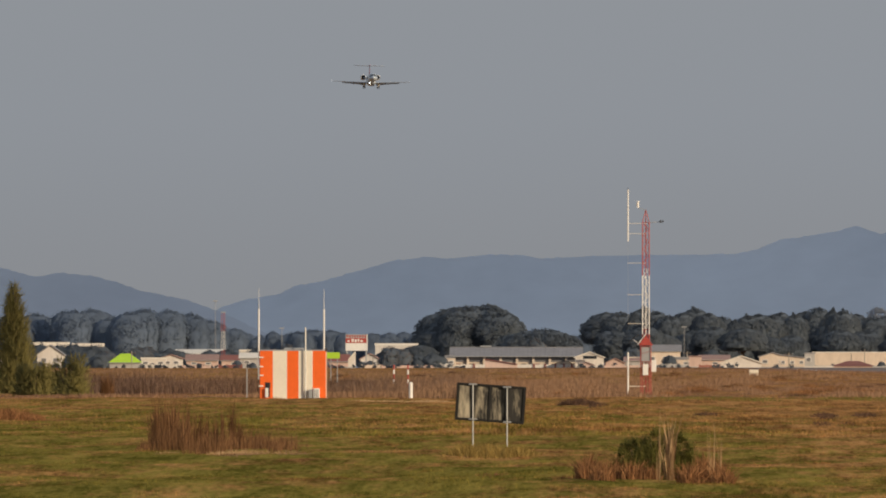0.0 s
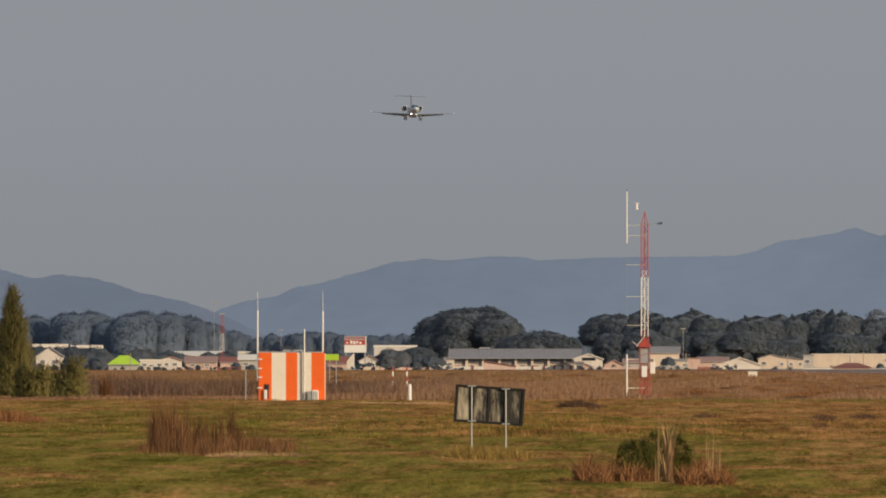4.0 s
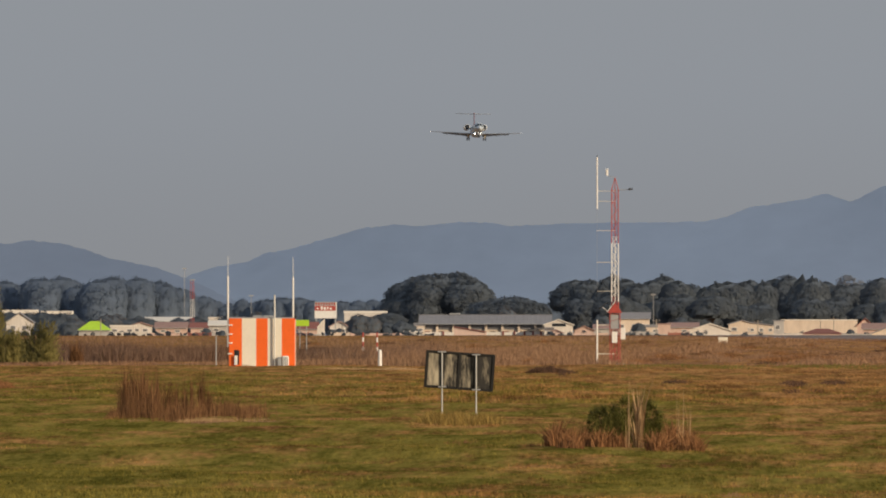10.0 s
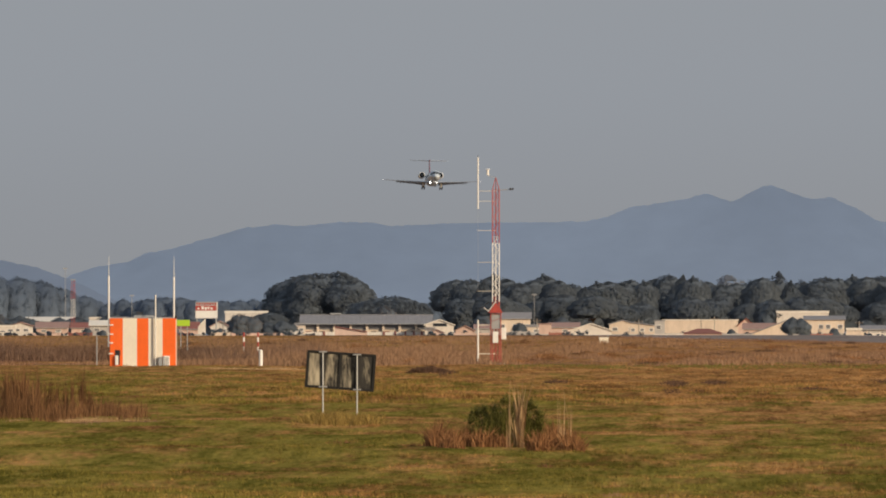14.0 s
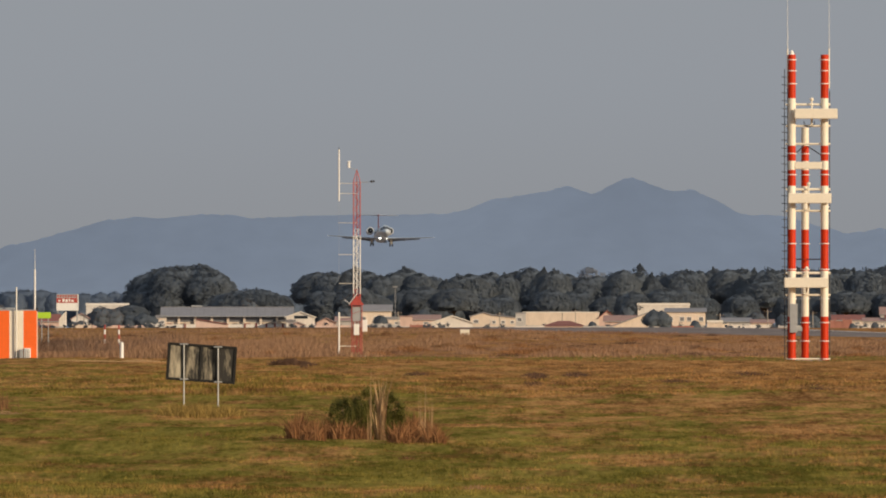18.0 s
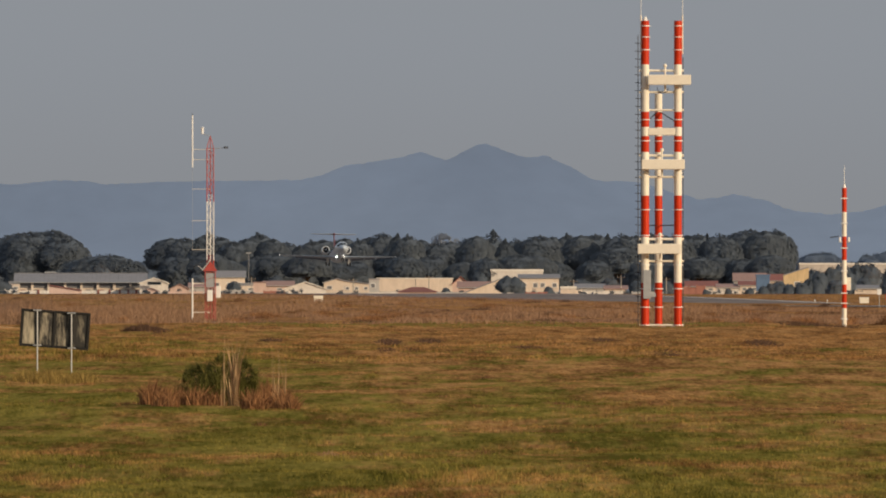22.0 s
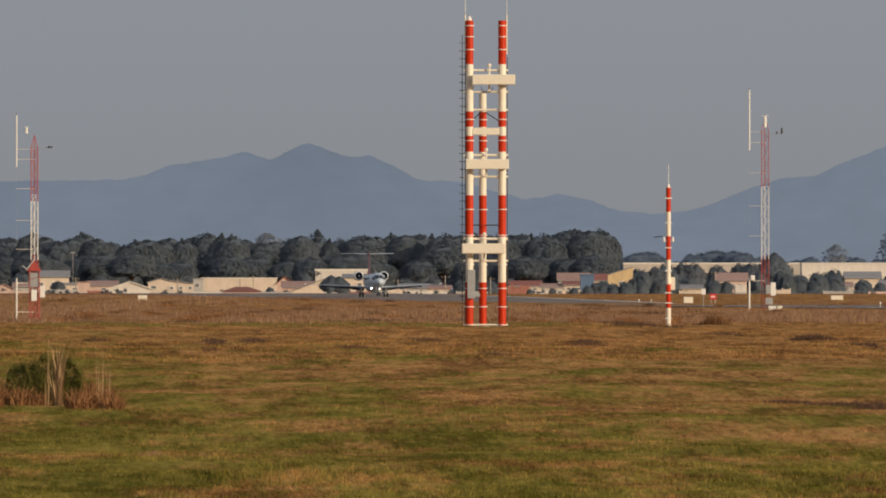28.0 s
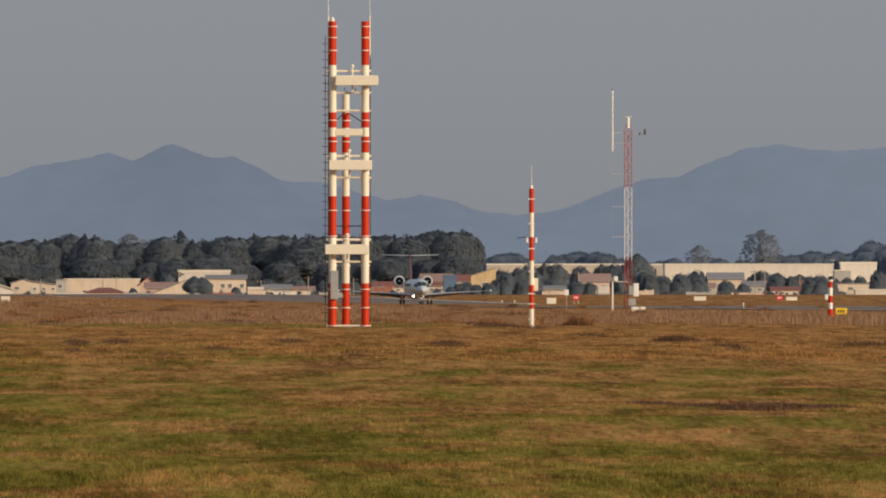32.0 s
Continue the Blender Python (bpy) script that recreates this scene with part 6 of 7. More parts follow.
def crown_points(r, style, wide, z0, z1, n, seed, inner=0.72):
    """Places of twigs in and on a crown of uneven outline, each with its way out from the crown's middle."""
    pts = []
    rough = 1.7 if style == "bushy" else 1.0
    while len(pts) < n:
        h = r.uniform(0, 1) ** 0.85
        a = r.uniform(0, 2 * math.pi)
        e = envelope(style, h)
        q = Vector((math.cos(a) * 2.2, math.sin(a) * 2.2, h * 3.4 + seed * 3.1))
        lobe = 1.0 + rough * (0.20 * noise.noise(q) + 0.14 * noise.noise(q * 2.3))
        k = inner + (1.03 - inner) * r.uniform(0, 1) ** 0.6
        top = z0 + (z1 - z0) * h * (0.95 - 0.06 * (rough - 1) + 0.10 * rough * rough * noise.noise(q * 1.3 + Vector((9, 0, 0))))
        # the cap of the crown is filled too, so that no hollow shows from the side
        if h > 0.9 or r.random() < 0.12:
            k *= r.uniform(0.2, 1.0)
        pts.append((math.cos(a) * e * lobe * k * wide / 2, math.sin(a) * e * lobe * k * wide / 2, top))
    return pts


def crown_body(style, wide, z0, z1, seed, full=0.80):
    """The dense inside of a crown, lumpy like its outline."""
    rings = []
    rough = 1.7 if style == "bushy" else 1.0
    nh, na = 11, 18
    for j in range(nh):
        h = 0.02 + 0.93 * j / (nh - 1)
        e = max(envelope(style, h), 0.05) * full
        ring = []
        for k in range(na):
            a = 2 * math.pi * k / na
            q = Vector((math.cos(a) * 2.2, math.sin(a) * 2.2, h * 3.4 + seed * 3.1))
            lobe = 1.0 + rough * (0.20 * noise.noise(q) + 0.14 * noise.noise(q * 2.3))
            ring.append((math.cos(a) * e * lobe * wide / 2, math.sin(a) * e * lobe * wide / 2, z0 + (z1 - z0) * h * (0.94 - 0.06 * (rough - 1) + 0.10 * rough * rough * noise.noise(q * 1.3 + Vector((9, 0, 0))))))
        rings.append(ring)
    return loft(B(), rings)


def tree_kind(seed, tall, wide, style, leaf, core, leaf_n=1100, leaf_size=0.75, name="tree", category="tree", label="", group=""):
    """One tree with its foot at the origin: a trunk, its limbs and a crown of leaf sprays."""
    r = random.Random(seed)
    ob = thing(name, 0, 0, 0, label, category, group)
    base = {"umbrella": 0.42, "round": 0.12, "oval": 0.10, "bare": 0.3, "bushy": -0.02}[style]
    smooth(part("trunk", rod(B(), (0, 0, -0.5), (r.uniform(-0.3, 0.3), 0, tall * (base + 0.25)), tall * 0.024, tall * 0.012, 8), core if style == "bare" else BARK, ob))
    z0, z1 = tall * base, tall
    n = {"bare": 420}.get(style, leaf_n * 2)
    sprays = crown_points(r, "round" if style == "bare" else style, wide, z0, z1, n, seed, 0.25 if style == "bare" else 0.92)
    bm = B()
    for c in sprays[::8 if style == "bare" else n // 15]:
        mid = (c[0] * 0.35, c[1] * 0.35, tall * (base * 0.7 + 0.05) * 0.4 + c[2] * 0.6)
        rod(bm, (0, 0, tall * (base * 0.7 + 0.05)), mid, tall * 0.009, tall * 0.006, 5)
        rod(bm, mid, c, tall * 0.006, tall * 0.002, 5)
    part("limbs", bm, core if style == "bare" else BARK, ob)
    mid = (0, 0, z0 + (z1 - z0) * 0.35)
    per = max(3, int(leaf_n * 6) // n)
    size = wide * (0.055 if style == "bare" else 0.022)
    clouds = [leaf_cloud(per, c, size * r.uniform(0.7, 1.25), leaf_size * (0.62 if style == "bare" else 0.50), 0.62, 0.0, True, mid, 1.2) for c in sprays]
    crown = leaf_mass("crown", np.concatenate(clouds), leaf, mid)
    crown.parent = ob
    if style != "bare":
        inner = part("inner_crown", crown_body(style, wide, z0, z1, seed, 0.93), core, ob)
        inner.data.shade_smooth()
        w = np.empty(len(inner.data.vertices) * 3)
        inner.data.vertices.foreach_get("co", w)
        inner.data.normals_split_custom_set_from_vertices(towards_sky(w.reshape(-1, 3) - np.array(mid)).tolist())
    return ob


TREE_LINE = "dark haze-blue tall tree in the wood behind the houses"
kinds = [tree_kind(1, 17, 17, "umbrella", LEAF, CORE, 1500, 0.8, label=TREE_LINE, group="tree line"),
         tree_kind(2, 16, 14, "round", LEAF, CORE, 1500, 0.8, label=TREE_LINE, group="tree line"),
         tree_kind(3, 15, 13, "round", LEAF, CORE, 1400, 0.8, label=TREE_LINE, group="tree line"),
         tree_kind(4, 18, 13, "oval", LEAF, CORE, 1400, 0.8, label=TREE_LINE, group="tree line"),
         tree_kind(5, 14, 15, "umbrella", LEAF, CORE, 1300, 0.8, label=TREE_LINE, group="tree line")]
used = [False] * len(kinds)


def plant(k, u, d, tall, sx=1.0, kinds=kinds, used=used, group=""):
    """Set a tree of kind k; the first of each kind is the tree itself, the others are copies of it."""
    if kinds is low_kinds and k < 2 and int(u) % 2:
        k += 3
    x, y = spot(u, d)
    own = (17, 16, 15, 18, 14)[k] if kinds is not far_kinds and kinds is not low_kinds else (12, 9, 7, 12, 9)[k]
    f = tall / own
    m = pose(x, y, level(y), 0, 0, (u * 37) % 60 - 30)
    ob = kinds[k]
    if used[k]:
        ob = copy_thing(ob, m)
    else:
        used[k] = True
        ob.matrix_basis = m
    ob.scale = (f * sx, f * sx, f)
    if group:
        ob["group"] = group
    return ob


def wood(name, kinds, places, label, category="wood"):
    """Many trees of a few kinds, grown together into one wood."""
    parts_v, parts_f, parts_n, mats, slot = [], [], [], [], []
    base = 0
    for kind, u, d, tall, sx, own in places:
        x, y = spot(u, d)
        f = tall / own
        a = radians((u * 37) % 60 - 30)
        ca, sa = math.cos(a), math.sin(a)
        for p in kind:
            me = p.data
            v = np.empty(len(me.vertices) * 3)
            me.vertices.foreach_get("co", v)
            v = v.reshape(-1, 3) * np.array([f * sx, f * sx, f])
            v = np.stack([v[:, 0] * ca - v[:, 1] * sa + x, v[:, 0] * sa + v[:, 1] * ca + y, v[:, 2] + level(y)], -1)
            if me.materials[0] not in mats:
                mats.append(me.materials[0])
            parts_v.append(v)
            parts_n.append(towards_sky(v - np.array([x, y, level(y) + tall * 0.42])))
            parts_f += [tuple(i + base for i in q.vertices) for q in me.polygons]
            slot += [mats.index(me.materials[0])] * len(me.polygons)
            base += len(v)
    ob = link_mesh(name, np.concatenate(parts_v).tolist(), parts_f, mats)
    ob.data.polygons.foreach_set("material_index", slot)
    ob.data.shade_smooth()
    ob.data.normals_split_custom_set_from_vertices(np.concatenate(parts_n).tolist())
    return tagged(ob, label, category, kind="stuff")


def seedlings(trees):
    """The meshes of some model trees, whose own objects are then taken away."""
    out = []
    for t in trees:
        out.append([c for c in t.children if c.name.split(".")[0] in ("crown", "inner_crown", "trunk")])
    return out


def clear_models(trees):
    for t in trees:
        for c in list(t.children):
            bpy.data.objects.remove(c)
        bpy.data.objects.remove(t)


far_kinds, low_kinds = [], []
rt = random.Random(11)


def skyline(u):
    """The height of the wood's top over its foot, by bearing, in steps."""
    return float(np.interp(u, (1020, 1050, 1100, 1165, 1190, 1240, 1290, 1370, 1420, 1465, 1510, 1600, 1640, 1700, 1800, 1900, 2000, 2080, 2130, 2165, 2185),
                           (84, 100, 104, 108, 93, 109, 91, 104, 99, 119, 98, 99, 106, 103, 105, 107, 108, 112, 121, 113, 94)))


u = 1072
i = 0
while u < 2160:
    d = 4150 + rt.uniform(-60, 60)
    tall = skyline(u) * d * STEP * rt.uniform(0.92, 1.02)
    plant((0, 1, 3, 2, 4, 1, 0, 2)[i % 8], u, d, tall, rt.uniform(0.66, 0.92))
    if i % 2 == 0:
        plant((2, 4, 1)[i % 3], u + rt.uniform(6, 24), d - 90, tall * rt.uniform(0.55, 0.8), 1.2)
    u += rt.uniform(17, 28)
    i += 1
# the great round clump
for u, f, k in ((776, 0.90, 1), (786, 0.94, 2), (800, 1.0, 1), (820, 1.02, 1), (838, 1.0, 2), (860, 1.05, 1), (872, 1.0, 2), (884, 0.92, 1), (768, 0.62, 4), (806, 0.7, 2), (850, 0.7, 1)):
    plant(k, u, 4000 + (u % 13) * 4, 109 * f * 4000 * STEP, 1.05)
for u, f in ((925, 66), (950, 70), (968, 71), (984, 66), (700, 34), (688, 30), (660, 22), (718, 30), (742, 40)):
    plant(2 if u > 800 else 4, u, 3950 if u > 800 else 3830, f * 3900 * STEP, 1.6)

far_label = "hazy blue-grey tree in a distant wood"
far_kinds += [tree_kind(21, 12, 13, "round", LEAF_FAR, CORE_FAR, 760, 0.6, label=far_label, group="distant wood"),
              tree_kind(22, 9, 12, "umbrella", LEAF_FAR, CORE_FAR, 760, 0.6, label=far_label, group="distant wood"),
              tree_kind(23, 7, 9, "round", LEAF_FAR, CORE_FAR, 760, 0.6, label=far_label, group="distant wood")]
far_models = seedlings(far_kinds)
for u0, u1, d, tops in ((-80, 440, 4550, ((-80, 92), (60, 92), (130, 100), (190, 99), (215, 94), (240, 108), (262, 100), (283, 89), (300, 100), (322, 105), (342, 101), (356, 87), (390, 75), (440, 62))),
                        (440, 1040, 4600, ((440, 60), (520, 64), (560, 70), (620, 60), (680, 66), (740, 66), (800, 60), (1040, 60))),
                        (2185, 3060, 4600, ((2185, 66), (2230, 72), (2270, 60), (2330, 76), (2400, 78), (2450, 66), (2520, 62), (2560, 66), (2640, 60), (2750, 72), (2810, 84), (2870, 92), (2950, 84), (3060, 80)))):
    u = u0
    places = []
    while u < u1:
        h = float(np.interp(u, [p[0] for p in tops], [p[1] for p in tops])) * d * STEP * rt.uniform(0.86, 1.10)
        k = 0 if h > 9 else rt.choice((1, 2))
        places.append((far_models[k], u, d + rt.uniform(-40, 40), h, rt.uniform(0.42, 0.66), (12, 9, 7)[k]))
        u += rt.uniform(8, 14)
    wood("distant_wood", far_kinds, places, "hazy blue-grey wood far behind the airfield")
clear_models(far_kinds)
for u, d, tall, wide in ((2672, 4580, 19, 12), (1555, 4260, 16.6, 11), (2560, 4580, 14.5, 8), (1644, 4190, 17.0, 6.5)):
    t = tree_kind(int(u), tall, wide, "bare", LEAF if u == 1644 else LEAF_BARE, LEAF_BARE, {2672: 1700, 1555: 1500, 1644: 1000}.get(u, 700), 0.40, label="thin half-bare tree in haze-grey rising over the others", group="bare trees")
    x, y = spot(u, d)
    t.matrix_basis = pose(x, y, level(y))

low_label = "dark bushy tree in a garden by the houses"
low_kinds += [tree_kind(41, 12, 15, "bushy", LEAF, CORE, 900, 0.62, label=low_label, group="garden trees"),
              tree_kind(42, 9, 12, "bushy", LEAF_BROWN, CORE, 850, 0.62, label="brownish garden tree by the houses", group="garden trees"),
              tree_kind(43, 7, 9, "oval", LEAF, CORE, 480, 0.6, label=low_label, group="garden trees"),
              tree_kind(44, 12, 13, "bushy", LEAF_GARDEN, CORE, 900, 0.62, label="haze-greyed olive-brown bushy tree in a garden by the houses", group="garden trees"),
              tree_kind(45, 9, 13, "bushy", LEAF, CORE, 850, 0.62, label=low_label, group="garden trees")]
low_used = [False] * 5
for u, d, h, k in ((30, 3800, 36, 0), (140, 3650, 24, 2), (124, 3640, 20, 0), (176, 3660, 26, 0), (100, 3620, 9, 0), (72, 3640, 12, 0), (352, 3560, 9, 0), (420, 3560, 14, 0), (448, 3560, 10, 0), (270, 3560, 9, 1), (160, 3800, 28, 0), (205, 3600, 18, 2), (228, 3600, 17, 0), (262, 3900, 38, 1), (300, 3950, 36, 2), (405, 3850, 34, 1),
                   (470, 3900, 40, 0), (510, 3900, 42, 1), (560, 3800, 36, 0), (606, 3600, 30, 0), (640, 3560, 12, 2), (655, 3550, 14, 2), (690, 3500, 38, 1), (712, 3500, 34, 1), (742, 3500, 24, 0), (765, 3500, 28, 2), (780, 3550, 22, 0),
                   (950, 3900, 52, 1), (1120, 3900, 38, 0), (1185, 3500, 24, 0), (1260, 3900, 34, 2), (1560, 3400, 12, 0), (1668, 3250, 34, 2), (1682, 3250, 32, 2), (1690, 3260, 16, 0), (1620, 3800, 40, 0), (1742, 3350, 14, 0),
                   (1800, 3750, 28, 0), (1850, 3750, 30, 1), (1900, 3700, 26, 0), (1925, 3600, 18, 2), (1950, 3700, 24, 0), (1980, 3750, 28, 1),
                   (2150, 3350, 24, 0), (2168, 3340, 19, 0), (2190, 3340, 22, 0), (2122, 3340, 15, 0), (2098, 3340, 12, 0), (2060, 3340, 10, 1), (2020, 3340, 9, 0), (2138, 3350, 20, 1), (2205, 3400, 30, 0), (2222, 3400, 42, 0), (2243, 3430, 50, 0), (2262, 3440, 55, 0), (2250, 3380, 26, 1), (2289, 4000, 57, 0), (2310, 4000, 54, 1), (2300, 3700, 30, 0), (2346, 3400, 25, 0), (2367, 3400, 23, 0), (2352, 3900, 50, 1), (2391, 3900, 56, 0), (2411, 3850, 54, 1), (2424, 3420, 42, 2),
                   (2452, 3980, 74, 2), (2475, 3400, 36, 0), (2500, 3500, 34, 0), (2530, 3450, 38, 0), (2560, 3500, 34, 0), (2610, 3450, 26, 0), (2640, 3480, 20, 0), (2700, 3500, 38, 0), (2725, 3500, 34, 0), (2760, 3300, 33, 0), (2776, 3300, 36, 0), (2792, 3320, 30, 0),
                   (2880, 3700, 44, 0), (2920, 3500, 30, 1), (2990, 3500, 34, 0)):
    plant(k, u, d, h * d * STEP, 1.15 if h < 30 else 0.95 if h < 40 else 0.72, low_kinds, low_used)

for k, u in enumerate(range(58, 190, 15)):
    plant(k % 2, u, 3790, (39 + (u * 7) % 4) * 3790 * STEP, 1.1, low_kinds, low_used)

# hedges and garden trees that fill the gaps between the houses
bits = []
for k in range(130):
    u = -60 + k * 24.0 + rt.uniform(-9, 9)
    if 830 < u < 1010 or rt.random() < 0.25:
        continue
    d = rt.uniform(3340, 3480)
    x, y = spot(u, d)
    for j in range(rt.randint(2, 6)):
        size = rt.uniform(0.25, 0.75)
        bits.append(leaf_cloud(34, (x + rt.gauss(0, 1.3), y + rt.uniform(-1, 1), level(y) + size * rt.uniform(0.2, 1.1)), size, 0.30, 0.8, 0.0, True))
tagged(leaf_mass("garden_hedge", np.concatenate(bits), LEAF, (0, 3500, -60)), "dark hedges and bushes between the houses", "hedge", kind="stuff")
for k in range(34):
    u = 2205 + k * 25 + rt.uniform(-11, 11)
    d = rt.uniform(3950, 4250)
    plant(rt.choice((0, 0, 1, 2)), u, d, rt.uniform(20, 44) * d * STEP, rt.uniform(0.75, 1.2), low_kinds, low_used)
for k in range(34):
    u = -60 + k * 15.5 + rt.uniform(-6, 6)
    d = rt.uniform(3730, 3870)
    plant(rt.choice((0, 1, 2)), u, d, rt.uniform(20, 37) * d * STEP, rt.uniform(1.0, 1.4), low_kinds, low_used)


# ---- the jet: nose towards -y, wheels on z = 0 ----
jet = thing("jet_aircraft", 0, 0, 0, "white twin-engine regional jet with dark red fin and T-tail", "aircraft")


def tube(stations, n=28):
    """A round body through stations of (y, z of the middle, half width, half height)."""
    return loft(B(), [[(w * math.cos(2 * math.pi * k / n), y, z + h * math.sin(2 * math.pi * k / n)) for k in range(n)] for y, z, w, h in stations])


fus = smooth(part("fuselage", tube(((-11.3, 1.95, 0.03, 0.03), (-11.15, 1.96, 0.22, 0.20), (-10.8, 2.0, 0.44, 0.40), (-10.2, 2.06, 0.70, 0.62), (-9.4, 2.15, 0.93, 0.84),
    (-8.6, 2.24, 1.06, 1.02), (-7.6, 2.30, 1.13, 1.13), (-6.0, 2.32, 1.14, 1.14), (5.5, 2.32, 1.14, 1.14), (7.5, 2.42, 1.05, 1.04), (9.5, 2.62, 0.82, 0.84), (11.5, 2.85, 0.50, 0.56), (13.2, 3.05, 0.20, 0.25), (13.6, 3.1, 0.06, 0.08))), SKIN, jet), 60)
HULL = ((-11.3, 1.95, 0.03, 0.03), (-11.15, 1.96, 0.22, 0.20), (-10.8, 2.0, 0.44, 0.40), (-10.2, 2.06, 0.70, 0.62), (-9.4, 2.15, 0.93, 0.84), (-8.6, 2.24, 1.06, 1.02), (-7.6, 2.30, 1.13, 1.13))


def on_hull(y, degrees, out=1.035):
    """A point on the nose's skin: y along the hull, degrees up round it."""
    z, w, h = (float(np.interp(y, [q[0] for q in HULL], [q[k] for q in HULL])) for k in (1, 2, 3))
    a = radians(degrees)
    return (w * out * math.cos(a), y, z + h * out * math.sin(a))


for sx in (-1, 1):
    for a0, a1, y0, y1, y2, y3 in ((50, 88, -10.25, -10.5, -9.25, -9.05), (16, 46, -9.9, -10.2, -9.0, -8.75)):
        rows_ = []
        for k in range(4):
            f = k / 3
            low = on_hull(y1 + (y0 - y1) * (1 - f), a0 + (a1 - a0) * f)
            top = on_hull(y2 + (y3 - y2) * (1 - f), a0 + (a1 - a0) * f)
            low2, top2 = on_hull(y1 + (y0 - y1) * (1 - f), a0 + (a1 - a0) * f, 0.97), on_hull(y2 + (y3 - y2) * (1 - f), a0 + (a1 - a0) * f, 0.97)
            rows_.append([(sx * q[0], q[1], q[2]) for q in (low, top, top2, low2)])
        part("cockpit_window", loft(B(), rows_), COCKPIT, fus, "dark cockpit window")
for k in range(12):
    for sx in (-1, 1):
        part("cabin_window", box(B(), sx * 1.13 - 0.012, sx * 1.13 + 0.012, -5.2 + k * 0.85, -4.9 + k * 0.85, 2.5, 2.85, 0.004), GLASS, fus)


def aerofoil(le, chord, z, thick, n=8):
    """One wing section in the y-z plane: from the leading edge at le back over the chord."""
    top, low = [], []
    for k in range(n + 1):
        c = (1 - math.cos(math.pi * k / n)) / 2
        t = thick * chord * (1.48 * math.sqrt(c) - 0.63 * c - 1.76 * c * c + 1.42 * c ** 3 - 0.5 * c ** 4) * 1.0
        top.append((le + c * chord, z + t))
        low.append((le + c * chord, z - t * 0.7))
    return top + low[::-1][1:-1]


for sx in (-1, 1):
    secs = ((0.6, -1.9, 4.6, 1.38, 0.10), (1.3, -1.5, 4.0, 1.41, 0.095), (3.6, -0.3, 2.75, 1.57, 0.085), (7.3, 1.22, 1.76, 1.81, 0.072), (9.2, 2.0, 1.25, 1.93, 0.05), (9.85, 2.35, 0.95, 1.97, 0.045), (10.0, 2.7, 0.5, 1.98, 0.04))
    bm = loft(B(), [[(sx * x, y, z) for y, z in aerofoil(le, c, zz, th)] for x, le, c, zz, th in secs])
    wing = smooth(part("wing", bm, SKIN, jet, "swept wing"), 35)
    bm = loft(B(), [[(sx * x, y - 0.03, z) for y, z in aerofoil(le - 0.04, c * 0.14, zz - 0.02, th * 2.9)] for x, le, c, zz, th in secs[1:4]])
    smooth(part("leading_edge", bm, SKIN_GREY, wing, "bare metal leading edge"), 35)
    bm = loft(B(), [[(sx * x, y, z - (y - (le + c * 0.72)) * 0.32 - 0.02) for y, z in aerofoil(le + c * 0.74, c * 0.30, zz - 0.03, 0.07)] for x, le, c, zz, th in secs[1:4]])
    part("flap", bm, SKIN_GREY, wing, "lowered flap")
    for fx in (2.2, 4.4, 6.4):
        w = np.interp(fx, (0.6, 3.6, 9.2), (2.4, 2.2, 3.1))
        z = np.interp(fx, (0.6, 3.6, 9.2), (1.2, 1.42, 1.82))
        part("flap_fairing", rod(B(), (sx * fx, w - 1.6, z - 0.12), (sx * fx, w + 0.5, z - 0.3), 0.12, 0.05, 8), SKIN_GREY, wing)
    bm = B()
    bmesh.ops.create_icosphere(bm, subdivisions=2, radius=0.055, matrix=Matrix.Translation((sx * 9.98, 2.5, 1.99)))
    part("tip_lamp", bm, LAMP_SMALL, wing, "lit white wing tip lamp")
    # engine
    ex, ey, ez = sx * 1.85, 5.2, 3.22
    n = 28
    prof = ((0.0, 0.54), (-0.10, 0.60), (-0.08, 0.65), (0.25, 0.69), (1.3, 0.70), (2.6, 0.60), (3.5, 0.43), (3.6, 0.36))
    rings = [[(ex + r * math.cos(2 * math.pi * k / n), ey + y, ez + r * math.sin(2 * math.pi * k / n)) for k in range(n)] for y, r in prof]
    nac = smooth(part("engine_nacelle", loft(B(), rings), SKIN, jet, "white engine nacelle"), 50)
    prof = ((0.06, 0.47), (-0.12, 0.51), (-0.19, 0.57), (-0.15, 0.64), (0.08, 0.695), (0.10, 0.675))
    rings = [[(ex + r * math.cos(2 * math.pi * k / n), ey + y, ez + r * math.sin(2 * math.pi * k / n)) for k in range(n)] for y, r in prof]
    smooth(part("intake_lip", loft(B(), rings, False), LIP, nac, "polished intake lip"), 60)
    # Flat black disc: the shade inside the intake is put into its colour.
    part("intake", rod(B(), (ex, ey - 0.115, ez), (ex, ey - 0.02, ez), 0.53, None, n), HOLE, nac, "dark intake")
    part("spinner", rod(B(), (ex, ey - 0.3, ez), (ex, ey - 0.11, ez), 0.02, 0.16, 12), SKIN_GREY, nac)
    part("pylon", loft(B(), [[(sx * 0.75, y, z) for y, z in aerofoil(5.9, 2.6, 3.08, 0.09)], [(sx * 1.5, y, z) for y, z in aerofoil(5.9, 2.4, 3.16, 0.09)]]), SKIN, jet)
    # main gear
    gearp = part("main_gear", rod(B(), (sx * 1.8, 0.9, 0.40), (sx * 1.8, 0.8, 1.45), 0.14, 0.16, 10), WHITE, jet, "white main landing gear leg")
    part("drag_brace", rod(B(), (sx * 1.8, 0.9, 0.75), (sx * 1.3, 0.9, 1.35), 0.05, None, 8), SKIN_GREY, gearp)
    part("gear_door", box(B(), sx * 1.99 - 0.025, sx * 1.99 + 0.025, 0.55, 1.35, 0.75, 1.4, 0.01), WHITE, gearp)
